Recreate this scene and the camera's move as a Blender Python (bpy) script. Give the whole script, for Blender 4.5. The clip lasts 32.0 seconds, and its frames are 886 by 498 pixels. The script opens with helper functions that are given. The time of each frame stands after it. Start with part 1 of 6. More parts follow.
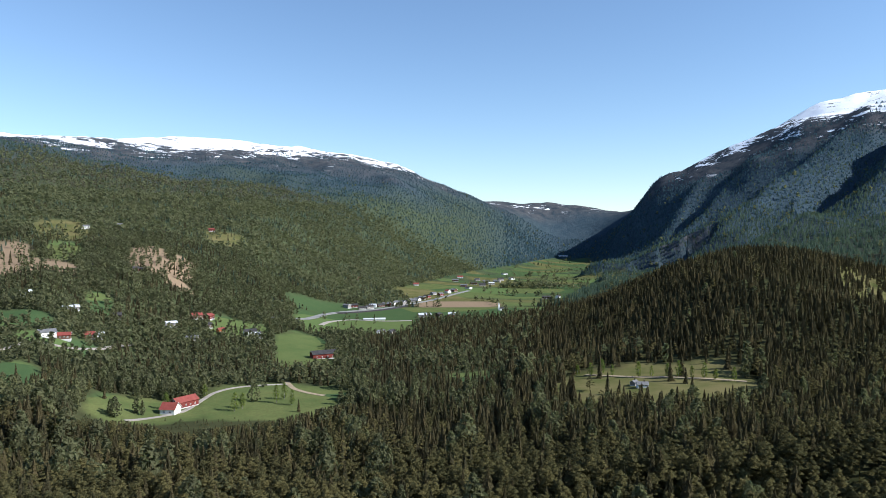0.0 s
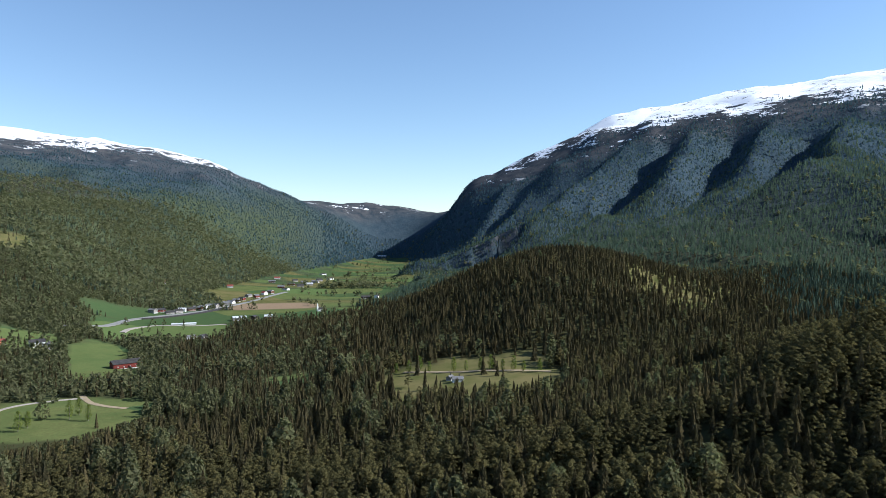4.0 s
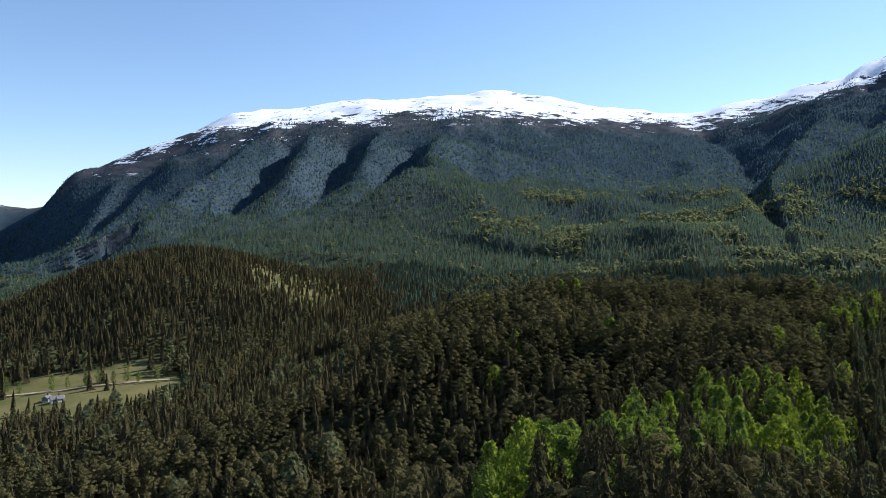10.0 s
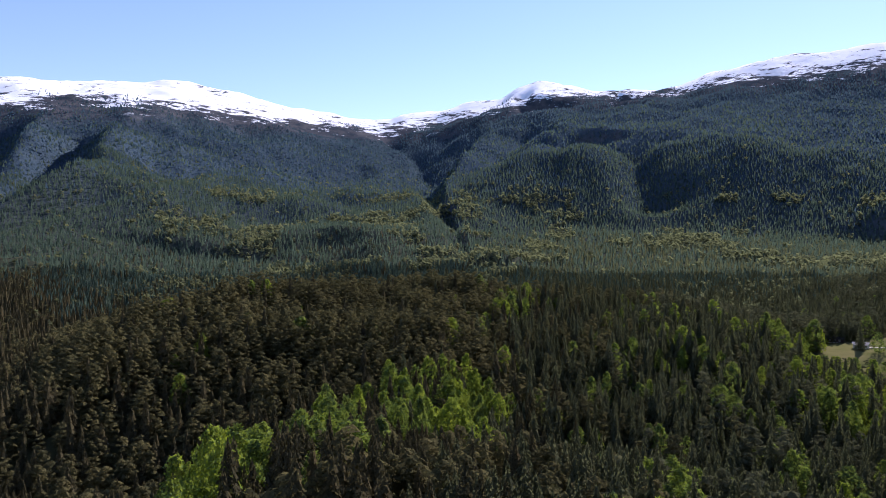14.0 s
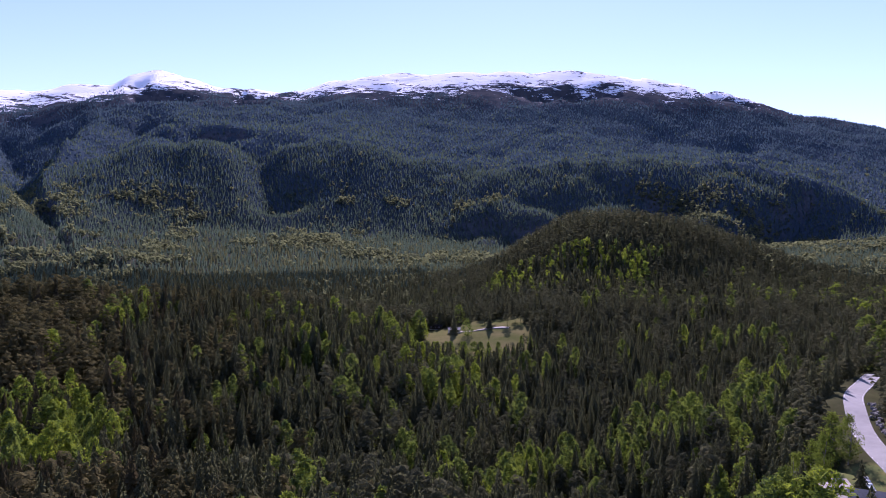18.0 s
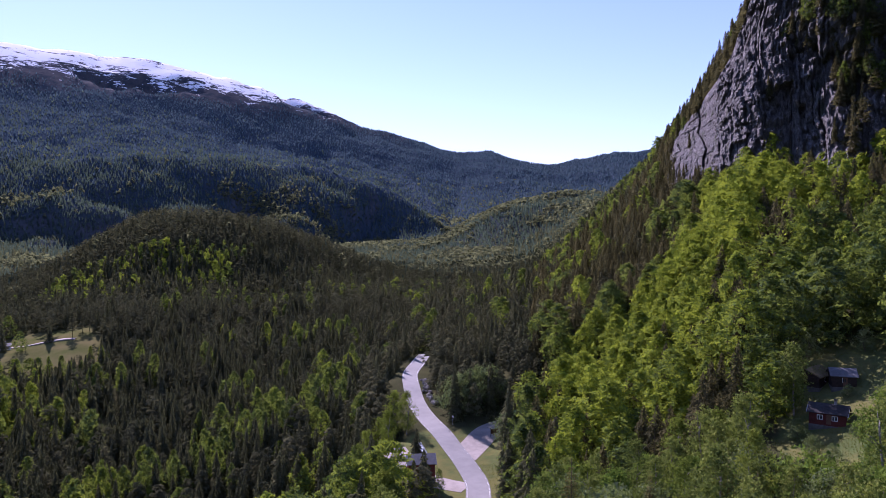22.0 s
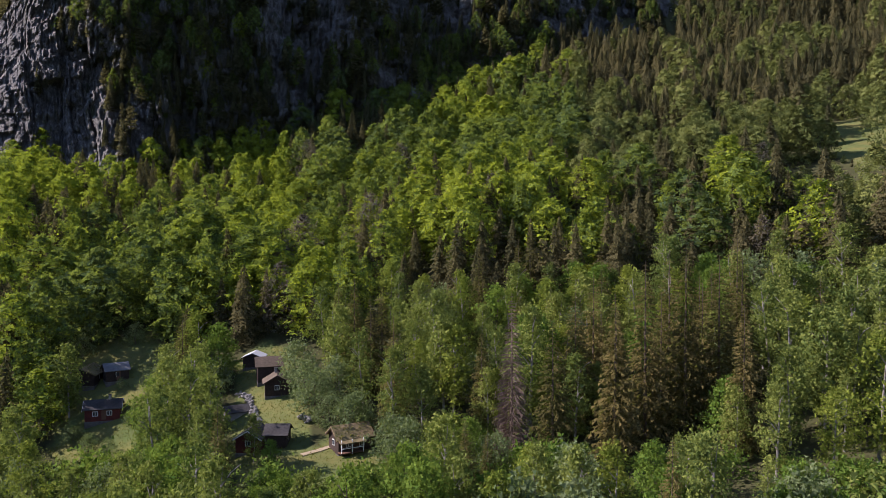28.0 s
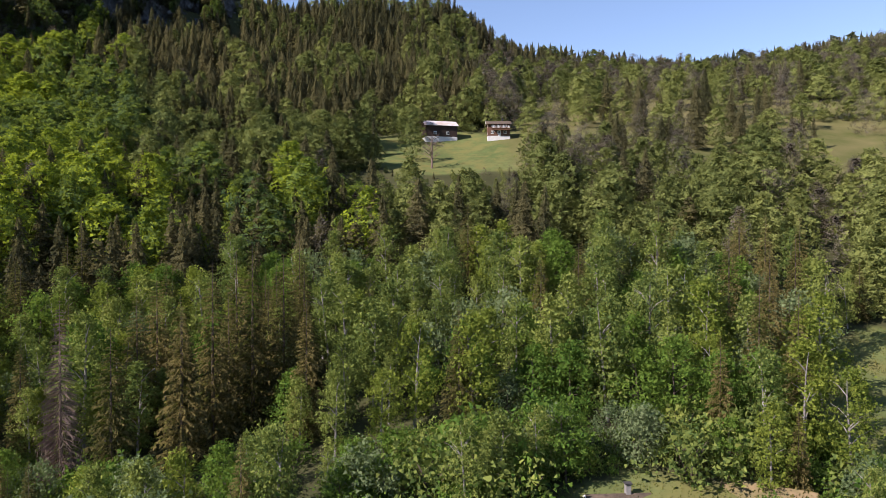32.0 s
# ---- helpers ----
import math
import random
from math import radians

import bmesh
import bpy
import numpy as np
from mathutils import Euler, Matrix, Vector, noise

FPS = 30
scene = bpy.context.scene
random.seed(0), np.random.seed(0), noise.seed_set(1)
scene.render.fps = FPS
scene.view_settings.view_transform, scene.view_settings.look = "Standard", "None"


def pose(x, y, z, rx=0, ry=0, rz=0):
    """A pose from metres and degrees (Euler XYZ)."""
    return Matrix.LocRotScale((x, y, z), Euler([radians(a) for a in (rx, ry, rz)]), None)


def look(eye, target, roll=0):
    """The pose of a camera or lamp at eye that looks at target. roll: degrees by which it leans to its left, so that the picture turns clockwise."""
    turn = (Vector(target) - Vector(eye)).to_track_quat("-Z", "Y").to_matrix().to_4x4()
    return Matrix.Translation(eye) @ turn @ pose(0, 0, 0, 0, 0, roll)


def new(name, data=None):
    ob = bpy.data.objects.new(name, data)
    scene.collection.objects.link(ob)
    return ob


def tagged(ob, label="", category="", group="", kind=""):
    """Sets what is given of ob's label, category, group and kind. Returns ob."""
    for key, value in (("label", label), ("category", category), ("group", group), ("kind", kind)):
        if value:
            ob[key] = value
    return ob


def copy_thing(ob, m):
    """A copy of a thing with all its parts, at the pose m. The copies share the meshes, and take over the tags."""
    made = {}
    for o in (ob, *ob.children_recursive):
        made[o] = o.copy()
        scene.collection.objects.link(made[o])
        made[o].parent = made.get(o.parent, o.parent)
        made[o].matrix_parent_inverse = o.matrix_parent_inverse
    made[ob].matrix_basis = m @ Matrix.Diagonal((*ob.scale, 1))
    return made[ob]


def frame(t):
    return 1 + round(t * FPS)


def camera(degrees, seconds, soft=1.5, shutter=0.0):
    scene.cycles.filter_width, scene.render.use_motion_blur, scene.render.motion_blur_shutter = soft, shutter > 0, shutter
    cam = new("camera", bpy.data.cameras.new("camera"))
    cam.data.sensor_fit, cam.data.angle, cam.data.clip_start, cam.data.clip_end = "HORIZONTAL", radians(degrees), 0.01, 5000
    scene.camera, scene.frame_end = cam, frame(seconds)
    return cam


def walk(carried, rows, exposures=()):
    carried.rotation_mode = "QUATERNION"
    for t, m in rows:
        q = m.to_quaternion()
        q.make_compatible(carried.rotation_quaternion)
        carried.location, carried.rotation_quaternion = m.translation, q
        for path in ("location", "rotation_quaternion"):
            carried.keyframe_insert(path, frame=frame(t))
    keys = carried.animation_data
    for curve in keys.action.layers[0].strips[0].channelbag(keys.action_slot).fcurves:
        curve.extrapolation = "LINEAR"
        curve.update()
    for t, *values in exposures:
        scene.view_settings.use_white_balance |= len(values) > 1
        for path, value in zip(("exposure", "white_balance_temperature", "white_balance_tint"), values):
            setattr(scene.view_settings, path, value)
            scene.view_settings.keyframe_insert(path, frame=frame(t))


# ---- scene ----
# camera: a drone hovers in one place and turns to its right; YAW is clockwise from +y
EYE = (0.0, 0.0, 120.0)
cam = camera(64.55, 32.0, soft=0.8)
YAW = [(0, -0.00), (0.5, 1.86), (1, 3.70), (1.5, 5.57), (2, 7.41), (2.5, 9.25), (3, 11.10), (3.5, 12.95), (5.5, 20.49), (6, 22.93), (6.5, 25.46), (7, 28.00), (7.5, 30.54), (8, 33.09), (9, 38.92), (10, 44.82), (11, 50.68), (12, 56.59), (13, 62.70), (14, 69.66), (14.5, 73.24), (16.5, 88.04), (17, 91.89), (17.5, 95.72), (18, 99.57), (18.5, 103.47), (19, 107.46), (19.5, 111.58), (20, 115.80), (20.5, 120.00), (21, 124.21), (21.5, 128.43), (22, 132.69), (22.5, 137.02), (23, 141.42), (23.5, 145.83), (24, 150.33), (24.5, 154.95), (25, 159.51), (25.5, 164.11), (27.5, 182.71), (28, 187.48), (28.5, 192.42), (29, 197.49), (29.5, 202.64), (30, 207.67), (30.5, 210.71), (31, 213.96), (31.5, 218.26), (32, 221.81)]
walk(cam, [(t, pose(*EYE, 90 - 0.85, 0, -a)) for t, a in YAW], exposures=[(0, 0.72, 5900, 9), (6, 0.70, 5950, 9), (12, 0.79, 6000, 18), (19, 0.86, 5650, 52), (25, 0.86, 5750, 44), (28, 1.05, 6350, 29), (32, 0.97, 6450, 22)])

# ---- light ----
SUN_AZ, SUN_EL = 105.0, 36.5


def bearing(az, r, z=0.0):
    """A point r metres out from the drone's plumb line, az degrees clockwise from +y."""
    a = radians(az)
    return Vector((r * math.sin(a), r * math.cos(a), z))


world = bpy.data.worlds.new("world")
scene.world = world
world.use_nodes = True
wn = world.node_tree
sky = wn.nodes.new("ShaderNodeTexSky")
sky.sky_type = "NISHITA"
sky.sun_disc = False
sky.sun_elevation = radians(SUN_EL)
sky.sun_rotation = radians(SUN_AZ)
sky.altitude = 300
sky.air_density = 1.0
sky.dust_density = 0.05
sky.ozone_density = 2.0
wn.links.new(sky.outputs[0], wn.nodes["Background"].inputs[0])
wn.nodes["Background"].inputs[1].default_value = 0.10
sun = new("sun", bpy.data.lights.new("sun", "SUN"))
sun.data.energy = 5.0
sun.data.angle = radians(0.53)
sun.data.color = (1.0, 0.94, 0.85)
sun.matrix_world = look(bearing(SUN_AZ, 300 * math.cos(radians(SUN_EL)), 300 * math.sin(radians(SUN_EL))), (0, 0, 0))


# ---- materials ----
class Mat:
    """A node material being wired up."""

    def __init__(self, name):
        self.m = bpy.data.materials.new(name)
        self.m.use_nodes = True
        self.t = self.m.node_tree
        self.bsdf = self.t.nodes["Principled BSDF"]
        self.out = self.t.nodes["Material Output"]
        self.bsdf.inputs["Specular IOR Level"].default_value = 0.25

    def node(self, kind, **values):
        n = self.t.nodes.new(kind)
        for k, val in values.items():
            n.inputs[k.replace("_", " ")].default_value = val
        return n

    def link(self, a, b):
        self.t.links.new(a, b)

    def coords(self):
        return self.node("ShaderNodeTexCoord").outputs["Object"]

    def noise(self, scale, detail=4.0, rough=0.6, where=None):
        n = self.node("ShaderNodeTexNoise", Scale=scale, Detail=detail, Roughness=rough)
        self.link(where if where is not None else self.coords(), n.inputs["Vector"])
        return n.outputs["Fac"]

    def span(self, value, a, b, lo=0.0, hi=1.0):
        n = self.node("ShaderNodeMapRange")
        n.inputs[1].default_value, n.inputs[2].default_value = a, b
        n.inputs[3].default_value, n.inputs[4].default_value = lo, hi
        self.link(value, n.inputs[0])
        return n.outputs[0]

    def mix(self, fac, a, b):
        n = self.t.nodes.new("ShaderNodeMix")
        n.data_type = "RGBA"
        for sock, val in ((n.inputs["Factor"], fac), (n.inputs["A"], a), (n.inputs["B"], b)):
            if isinstance(val, (int, float)):
                sock.default_value = val
            elif isinstance(val, tuple):
                sock.default_value = (*val, 1.0)
            else:
                self.link(val, sock)
        return n.outputs["Result"]

    def math(self, op, a, b=0.0):
        n = self.t.nodes.new("ShaderNodeMath")
        n.operation = op
        for i, val in enumerate((a, b)):
            if isinstance(val, (int, float)):
                n.inputs[i].default_value = val
            else:
                self.link(val, n.inputs[i])
        return n.outputs[0]

    def attr(self, name):
        n = self.t.nodes.new("ShaderNodeAttribute")
        n.attribute_name = name
        return n.outputs["Fac"]

    def bump(self, height, strength, distance):
        n = self.node("ShaderNodeBump", Strength=strength, Distance=distance)
        self.link(height, n.inputs["Height"])
        self.link(n.outputs[0], self.bsdf.inputs["Normal"])
        return n

    def colour(self, c, rough=0.8):
        if isinstance(c, tuple):
            self.bsdf.inputs["Base Color"].default_value = (*c, 1.0)
        else:
            self.link(c, self.bsdf.inputs["Base Color"])
        self.bsdf.inputs["Roughness"].default_value = rough
        return self


def plain(name, a, b, scale, rough=0.8, bump=0.0, distance=0.02):
    """Two tones mottled at two scales, with relief."""
    k = Mat(name)
    co = k.coords()
    n1 = k.noise(scale, 5, 0.65, co)
    n2 = k.noise(scale * 0.17, 3, 0.5, co)
    k.colour(k.mix(k.span(k.math("ADD", n1, n2), 0.7, 1.3), a, b), rough)
    if bump:
        k.bump(n1, bump, distance)
    return k.m


def foliage(name, dark, light, glow, object_random=False, rough=0.85, through_light=(0.21, 0.29, 0.03), gaps=2.4, middle=None, cover=0.5):
    """Leaves: tone by tree, by clump and by spray; part of the light passes through."""
    k = Mat(name)
    if gaps:
        spray = k.node("ShaderNodeTexVoronoi", Scale=gaps)
        k.link(k.coords(), spray.inputs["Vector"])
        each = k.node("ShaderNodeSeparateColor")
        k.link(spray.outputs["Color"], each.inputs[0])
    if object_random:
        fac = k.t.nodes.new("ShaderNodeObjectInfo").outputs["Random"]
        isl = k.t.nodes.new("ShaderNodeNewGeometry").outputs["Random Per Island"]
        fac = k.math("ADD", k.math("MULTIPLY", fac, 0.62), k.math("MULTIPLY", isl, 0.38))
    else:
        fac = k.attr("tint")
        isl = k.noise(0.35, 3, 0.7)
        fac = k.math("ADD", k.math("MULTIPLY", fac, 0.8), k.span(isl, 0.3, 0.7, -0.12, 0.22))
    if gaps:
        fac = k.math("ADD", fac, k.span(each.outputs[0], 0.0, 1.0, -0.42 if gaps > 2 else -0.28, 0.40 if gaps > 2 else 0.28))
    ramp = k.t.nodes.new("ShaderNodeValToRGB")
    ramp.color_ramp.elements[0].color = (*dark, 1)
    ramp.color_ramp.elements[1].color = (*light, 1)
    if middle:
        ramp.color_ramp.elements.new(0.55).color = (*middle, 1)
    k.link(fac, ramp.inputs[0])
    k.colour(ramp.outputs[0], rough)
    k.bsdf.inputs["Specular IOR Level"].default_value = 0.0
    tr = k.t.nodes.new("ShaderNodeBsdfTranslucent")
    hue = k.mix(0.4, ramp.outputs[0], through_light)
    k.link(hue, tr.inputs["Color"])
    mx = k.t.nodes.new("ShaderNodeMixShader")
    mx.inputs[0].default_value = glow
    k.link(k.bsdf.outputs[0], mx.inputs[1])
    k.link(tr.outputs[0], mx.inputs[2])
    k.link(mx.outputs[0], k.out.inputs[0])
    # light passes between the single leaves of a spray
    if not gaps:
        return k.m
    lace = k.span(spray.outputs["Distance"], cover - 0.05, cover + 0.05, 1.0, 0.0)
    gap = k.t.nodes.new("ShaderNodeBsdfTransparent")
    whole = k.t.nodes.new("ShaderNodeMixShader")
    k.link(lace, whole.inputs[0])
    k.link(gap.outputs[0], whole.inputs[1])
    k.link(mx.outputs[0], whole.inputs[2])
    k.link(whole.outputs[0], k.out.inputs[0])
    return k.m


def ground_material():
    """Forest floor, grass, meadow, bare soil, rock, heath and snow, by land cover; distance haze is in the colour."""
    k = Mat("ground_cover")
    co = k.coords()
    fine = k.noise(0.55, 6, 0.7, co)
    mid = k.noise(0.045, 5, 0.6, co)
    c = k.mix(k.span(mid, 0.35, 0.65), (0.026, 0.034, 0.015), (0.062, 0.068, 0.030))
    c = k.mix(k.span(fine, 0.3, 0.7, 0, 0.6), c, (0.06, 0.05, 0.028))
    speck = k.math("ADD", k.math("MULTIPLY", k.noise(0.02, 6, 0.7, co), 0.5), k.math("MULTIPLY", k.noise(0.13, 3, 0.6, co), 0.5))
    # haze put into the ground's colour: bluish tones for far land
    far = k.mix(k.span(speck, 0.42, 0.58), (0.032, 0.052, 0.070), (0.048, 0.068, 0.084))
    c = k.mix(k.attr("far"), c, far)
    leafy = k.mix(k.span(k.noise(0.03, 8, 0.75, co), 0.36, 0.62), (0.030, 0.040, 0.022), (0.078, 0.092, 0.042))
    c = k.mix(k.attr("leafy"), c, leafy)
    rock = k.mix(k.span(k.noise(0.05, 8, 0.7, co), 0.35, 0.65), (0.045, 0.045, 0.05), (0.115, 0.112, 0.115))
    c = k.mix(k.math("MULTIPLY", k.attr("rock"), k.span(k.noise(0.012, 9, 0.7, co), 0.44, 0.54)), c, rock)
    grass = k.mix(k.span(mid, 0.35, 0.65), (0.074, 0.104, 0.036), (0.120, 0.138, 0.050))
    grass = k.mix(k.span(fine, 0.38, 0.7, 0, 0.7), grass, (0.075, 0.08, 0.032))
    valley = k.math("ADD", k.attr("far"), k.attr("leafy"))
    plots = k.node("ShaderNodeTexVoronoi", Scale=0.0075)
    k.link(co, plots.inputs["Vector"])
    tone = k.node("ShaderNodeSeparateColor")
    k.link(plots.outputs["Color"], tone.inputs[0])
    grass = k.mix(k.math("MULTIPLY", k.span(tone.outputs[0], 0.2, 0.8), k.span(valley, 0.0, 0.1)), grass, (0.085, 0.125, 0.045))
    grass = k.mix(k.math("MULTIPLY", k.span(tone.outputs[1], 0.3, 0.45, 0, 0.9), k.span(valley, 0.0, 0.1)), grass, (0.046, 0.080, 0.034))
    tall = k.math("MULTIPLY", k.math("MULTIPLY", k.span(k.noise(0.16, 5, 0.7, co), 0.44, 0.6), 0.65), k.span(valley, 0.0, 0.02, 1.0, 0.1))
    grass = k.mix(tall, grass, (0.15, 0.135, 0.048))
    c = k.mix(k.attr("grass"), c, grass)
    dry = k.mix(k.span(mid, 0.35, 0.65), (0.080, 0.088, 0.030), (0.140, 0.122, 0.055))
    c = k.mix(k.attr("meadow"), c, dry)
    soil = k.mix(fine, (0.17, 0.12, 0.075), (0.27, 0.20, 0.135))
    c = k.mix(k.attr("soil"), c, soil)
    heath = k.mix(k.span(k.noise(0.015, 8, 0.7, co), 0.4, 0.6), (0.032, 0.042, 0.052), (0.085, 0.082, 0.085))
    c = k.mix(k.attr("heath"), c, heath)
    mp = k.node("ShaderNodeMapping")
    mp.inputs["Scale"].default_value = (1, 1, 3.5)
    k.link(co, mp.inputs[0])
    patch = k.noise(0.006, 9, 0.7, mp.outputs[0])
    edge = k.math("ADD", k.attr("snow"), k.span(patch, 0.27, 0.73, -0.85, 0.85))
    edge = k.math("ADD", edge, k.span(k.noise(0.03, 6, 0.75, mp.outputs[0]), 0.3, 0.7, -0.5, 0.34))
    snow = k.math("MULTIPLY", k.span(edge, 0.46, 0.52), k.span(k.attr("snow"), 0.0, 0.1))
    c = k.mix(snow, c, (0.82, 0.84, 0.88))
    k.colour(c, 0.9)
    k.bsdf.inputs["Specular IOR Level"].default_value = 0.0
    far_relief = k.math("MULTIPLY", k.noise(0.022, 8, 0.72, co), k.attr("far"))
    k.bump(k.math("ADD", k.math("MULTIPLY", fine, 0.02), far_relief), 0.8, 9.0)
    return k.m


def rock_material():
    k = Mat("cliff_rock")
    co = k.coords()
    mp = k.node("ShaderNodeMapping")
    mp.inputs["Scale"].default_value = (1, 1, 0.26)
    k.link(co, mp.inputs[0])
    streak = k.noise(1.25, 8, 0.80, mp.outputs[0])
    patch = k.noise(0.035, 6, 0.65, co)
    fine = k.noise(1.5, 7, 0.8, co)
    ledge = k.noise(0.42, 6, 0.75, co)
    # rock streaks, their contrast raised in colour to stand in for relief shading
    c = k.mix(k.span(streak, 0.41, 0.60), (0.075, 0.074, 0.072), (0.35, 0.34, 0.325))
    c = k.mix(k.span(ledge, 0.47, 0.60, 0, 0.5), c, (0.060, 0.059, 0.057))
    c = k.mix(k.span(patch, 0.45, 0.62, 0, 0.65), c, (0.150, 0.147, 0.142))
    pale = k.math("MULTIPLY", k.span(k.noise(0.11, 6, 0.7, mp.outputs[0]), 0.62, 0.68), 0.8)
    c = k.mix(pale, c, (0.40, 0.385, 0.36))
    moss = k.math("MULTIPLY", k.span(k.noise(0.09, 7, 0.7, co), 0.56, 0.64), 0.8)
    c = k.mix(moss, c, (0.05, 0.07, 0.025))
    k.colour(c, 0.85)
    k.bump(k.math("ADD", k.math("MULTIPLY", streak, 0.8), k.math("ADD", fine, k.math("MULTIPLY", ledge, 1.1))), 1.0, 2.2)
    return k.m


GROUND = ground_material()
ROCK = rock_material()
SPRUCE = foliage("spruce_needles", (0.037, 0.037, 0.022), (0.097, 0.079, 0.040), 0.28, through_light=(0.17, 0.155, 0.055), gaps=2.6, cover=0.63)
# faint distance haze put into the needle colour
MID_SPRUCE = foliage("half_hazed_spruce_needles", (0.045, 0.072, 0.058), (0.092, 0.124, 0.084), 0.36, through_light=(0.17, 0.24, 0.13), gaps=1.1, cover=0.66)
PINE = foliage("pine_needles", (0.045, 0.046, 0.023), (0.122, 0.106, 0.044), 0.38, through_light=(0.20, 0.19, 0.06), gaps=2.4, cover=0.63)
BIRCH = foliage("birch_leaves", (0.052, 0.082, 0.040), (0.255, 0.305, 0.022), 0.36, through_light=(0.30, 0.38, 0.03), gaps=2.6, cover=0.58, middle=(0.124, 0.174, 0.036))
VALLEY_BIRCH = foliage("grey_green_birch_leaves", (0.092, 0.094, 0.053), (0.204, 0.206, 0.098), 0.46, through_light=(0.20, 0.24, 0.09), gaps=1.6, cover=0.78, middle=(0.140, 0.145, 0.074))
SOFT_BIRCH = foliage("pale_green_birch_leaves", (0.090, 0.112, 0.036), (0.190, 0.208, 0.062), 0.28, through_light=(0.24, 0.28, 0.06), gaps=2.8, cover=0.54, middle=(0.138, 0.158, 0.048))
BUDS = foliage("budding_birch_twigs", (0.098, 0.086, 0.064), (0.170, 0.150, 0.108), 0.3, through_light=(0.15, 0.14, 0.085), gaps=3.0, cover=0.34)
GREEN_SPRUCE = foliage("dark_green_spruce_needles", (0.040, 0.046, 0.028), (0.114, 0.115, 0.060), 0.38, through_light=(0.20, 0.22, 0.08), gaps=2.6, cover=0.63)
GREEN_PINE = foliage("grey_green_pine_needles", (0.044, 0.049, 0.029), (0.124, 0.122, 0.062), 0.36, through_light=(0.20, 0.21, 0.08), gaps=2.4, cover=0.63)
SLOPE_SPRUCE = foliage("brownish_spruce_needles", (0.038, 0.042, 0.022), (0.122, 0.108, 0.050), 0.42, through_light=(0.17, 0.16, 0.05), gaps=3.0, cover=0.54)
# full distance haze put into the needle colour
FAR_SPRUCE = foliage("hazed_spruce_needles", (0.040, 0.076, 0.094), (0.058, 0.098, 0.112), 0.30, through_light=(0.17, 0.24, 0.27), gaps=0)
BARK = plain("dark_bark", (0.05, 0.04, 0.03), (0.13, 0.10, 0.075), 6, 0.9)

# ---- ground ----
AZ = []      # bearings of the valley's cross-sections
SECT = []    # distance and height along each


def section(az, *nodes):
    AZ.append(az)
    SECT.append(nodes)


# distances and heights outwards, fitted to the drone's view: slope below the drone, valley, foot of the mountains,
# shoulder, crest
section(-38, (60, 82), (180, 45), (350, 22), (520, 38), (820, 80), (1200, 135), (1700, 250), (2200, 378), (4300, 520), (4700, 450))
section(-30, (60, 82), (180, 42), (350, 15), (560, 48), (860, 85), (1200, 138), (1750, 275), (2300, 388), (4300, 650), (4700, 500))
section(-22, (60, 80), (180, 35), (460, 11), (650, 20), (880, 80), (1300, 150), (1900, 255), (2600, 345), (4300, 712), (4700, 520))
section(-15, (60, 78), (180, 30), (450, 10), (720, 18), (950, 40), (1300, 120), (1900, 240), (2800, 355), (4300, 690), (4700, 520))
section(-9, (60, 78), (180, 28), (420, 10), (650, 11), (1050, 13), (1450, 60), (2100, 220), (3000, 368), (4300, 635), (4700, 500))
section(-3, (60, 78), (180, 28), (420, 12), (650, 10), (1250, 10), (1700, 30), (2400, 180), (3300, 390), (4200, 530), (4700, 420))
section(2, (60, 78), (180, 28), (420, 15), (650, 12), (1250, 10), (2100, 18), (2800, 110), (3500, 275), (4000, 375), (4750, 385))
section(6, (60, 78), (180, 28), (420, 18), (650, 16), (1250, 10), (2400, 8), (3100, 30), (3600, 120), (4200, 180), (4750, 388))
section(9, (60, 78), (180, 28), (420, 20), (650, 22), (1250, 10), (2400, 8), (3400, 8), (4000, 14), (4350, 60), (4750, 400))
section(12.5, (60, 78), (180, 28), (420, 22), (620, 25), (1250, 18), (2400, 8), (3300, 10), (3900, 20), (4350, 60), (4750, 358))
section(15, (60, 78), (180, 28), (420, 24), (600, 25), (1250, 30), (2300, 20), (3100, 60), (3700, 262), (4300, 250), (4750, 300))
section(17.5, (60, 78), (180, 29), (420, 25), (560, 25), (1250, 45), (2300, 35), (3000, 150), (3700, 425), (4300, 420), (4750, 320))
section(22, (60, 78), (180, 30), (420, 25), (560, 26), (1250, 62), (2000, 85), (2900, 250), (3600, 560), (4300, 635), (4750, 540))
section(27, (60, 78), (180, 32), (420, 25), (560, 28), (1250, 75), (1900, 120), (2800, 330), (3500, 660), (4300, 850), (4750, 740))
section(33, (60, 78), (180, 34), (400, 26), (560, 30), (1200, 66), (1800, 142), (2700, 375), (3350, 680), (4300, 940), (4750, 830))
section(41, (60, 78), (235, 22), (350, 57), (560, 40), (1150, 60), (1700, 145), (2600, 400), (3300, 720), (4300, 1010), (4750, 880))
section(47, (60, 78), (242, 25), (385, 71), (620, 40), (1150, 50), (1700, 142), (2600, 400), (3300, 720), (4300, 1060), (4750, 930))
section(55, (60, 78), (236, 38), (420, 83), (640, 38), (1100, 46), (1700, 132), (2500, 355), (3300, 640), (4300, 985), (4750, 880))
section(63, (60, 78), (262, 43), (430, 84), (640, 40), (1100, 46), (1700, 124), (2500, 310), (3300, 570), (4300, 920), (4750, 850))
section(67, (60, 78), (230, 42), (430, 84), (640, 42), (1100, 48), (1700, 125), (2500, 250), (3300, 520), (4300, 890), (4750, 820))
section(72, (60, 78), (230, 40), (430, 83), (640, 42), (1100, 48), (1700, 130), (2150, 330), (3100, 590), (4250, 1005), (4750, 900))
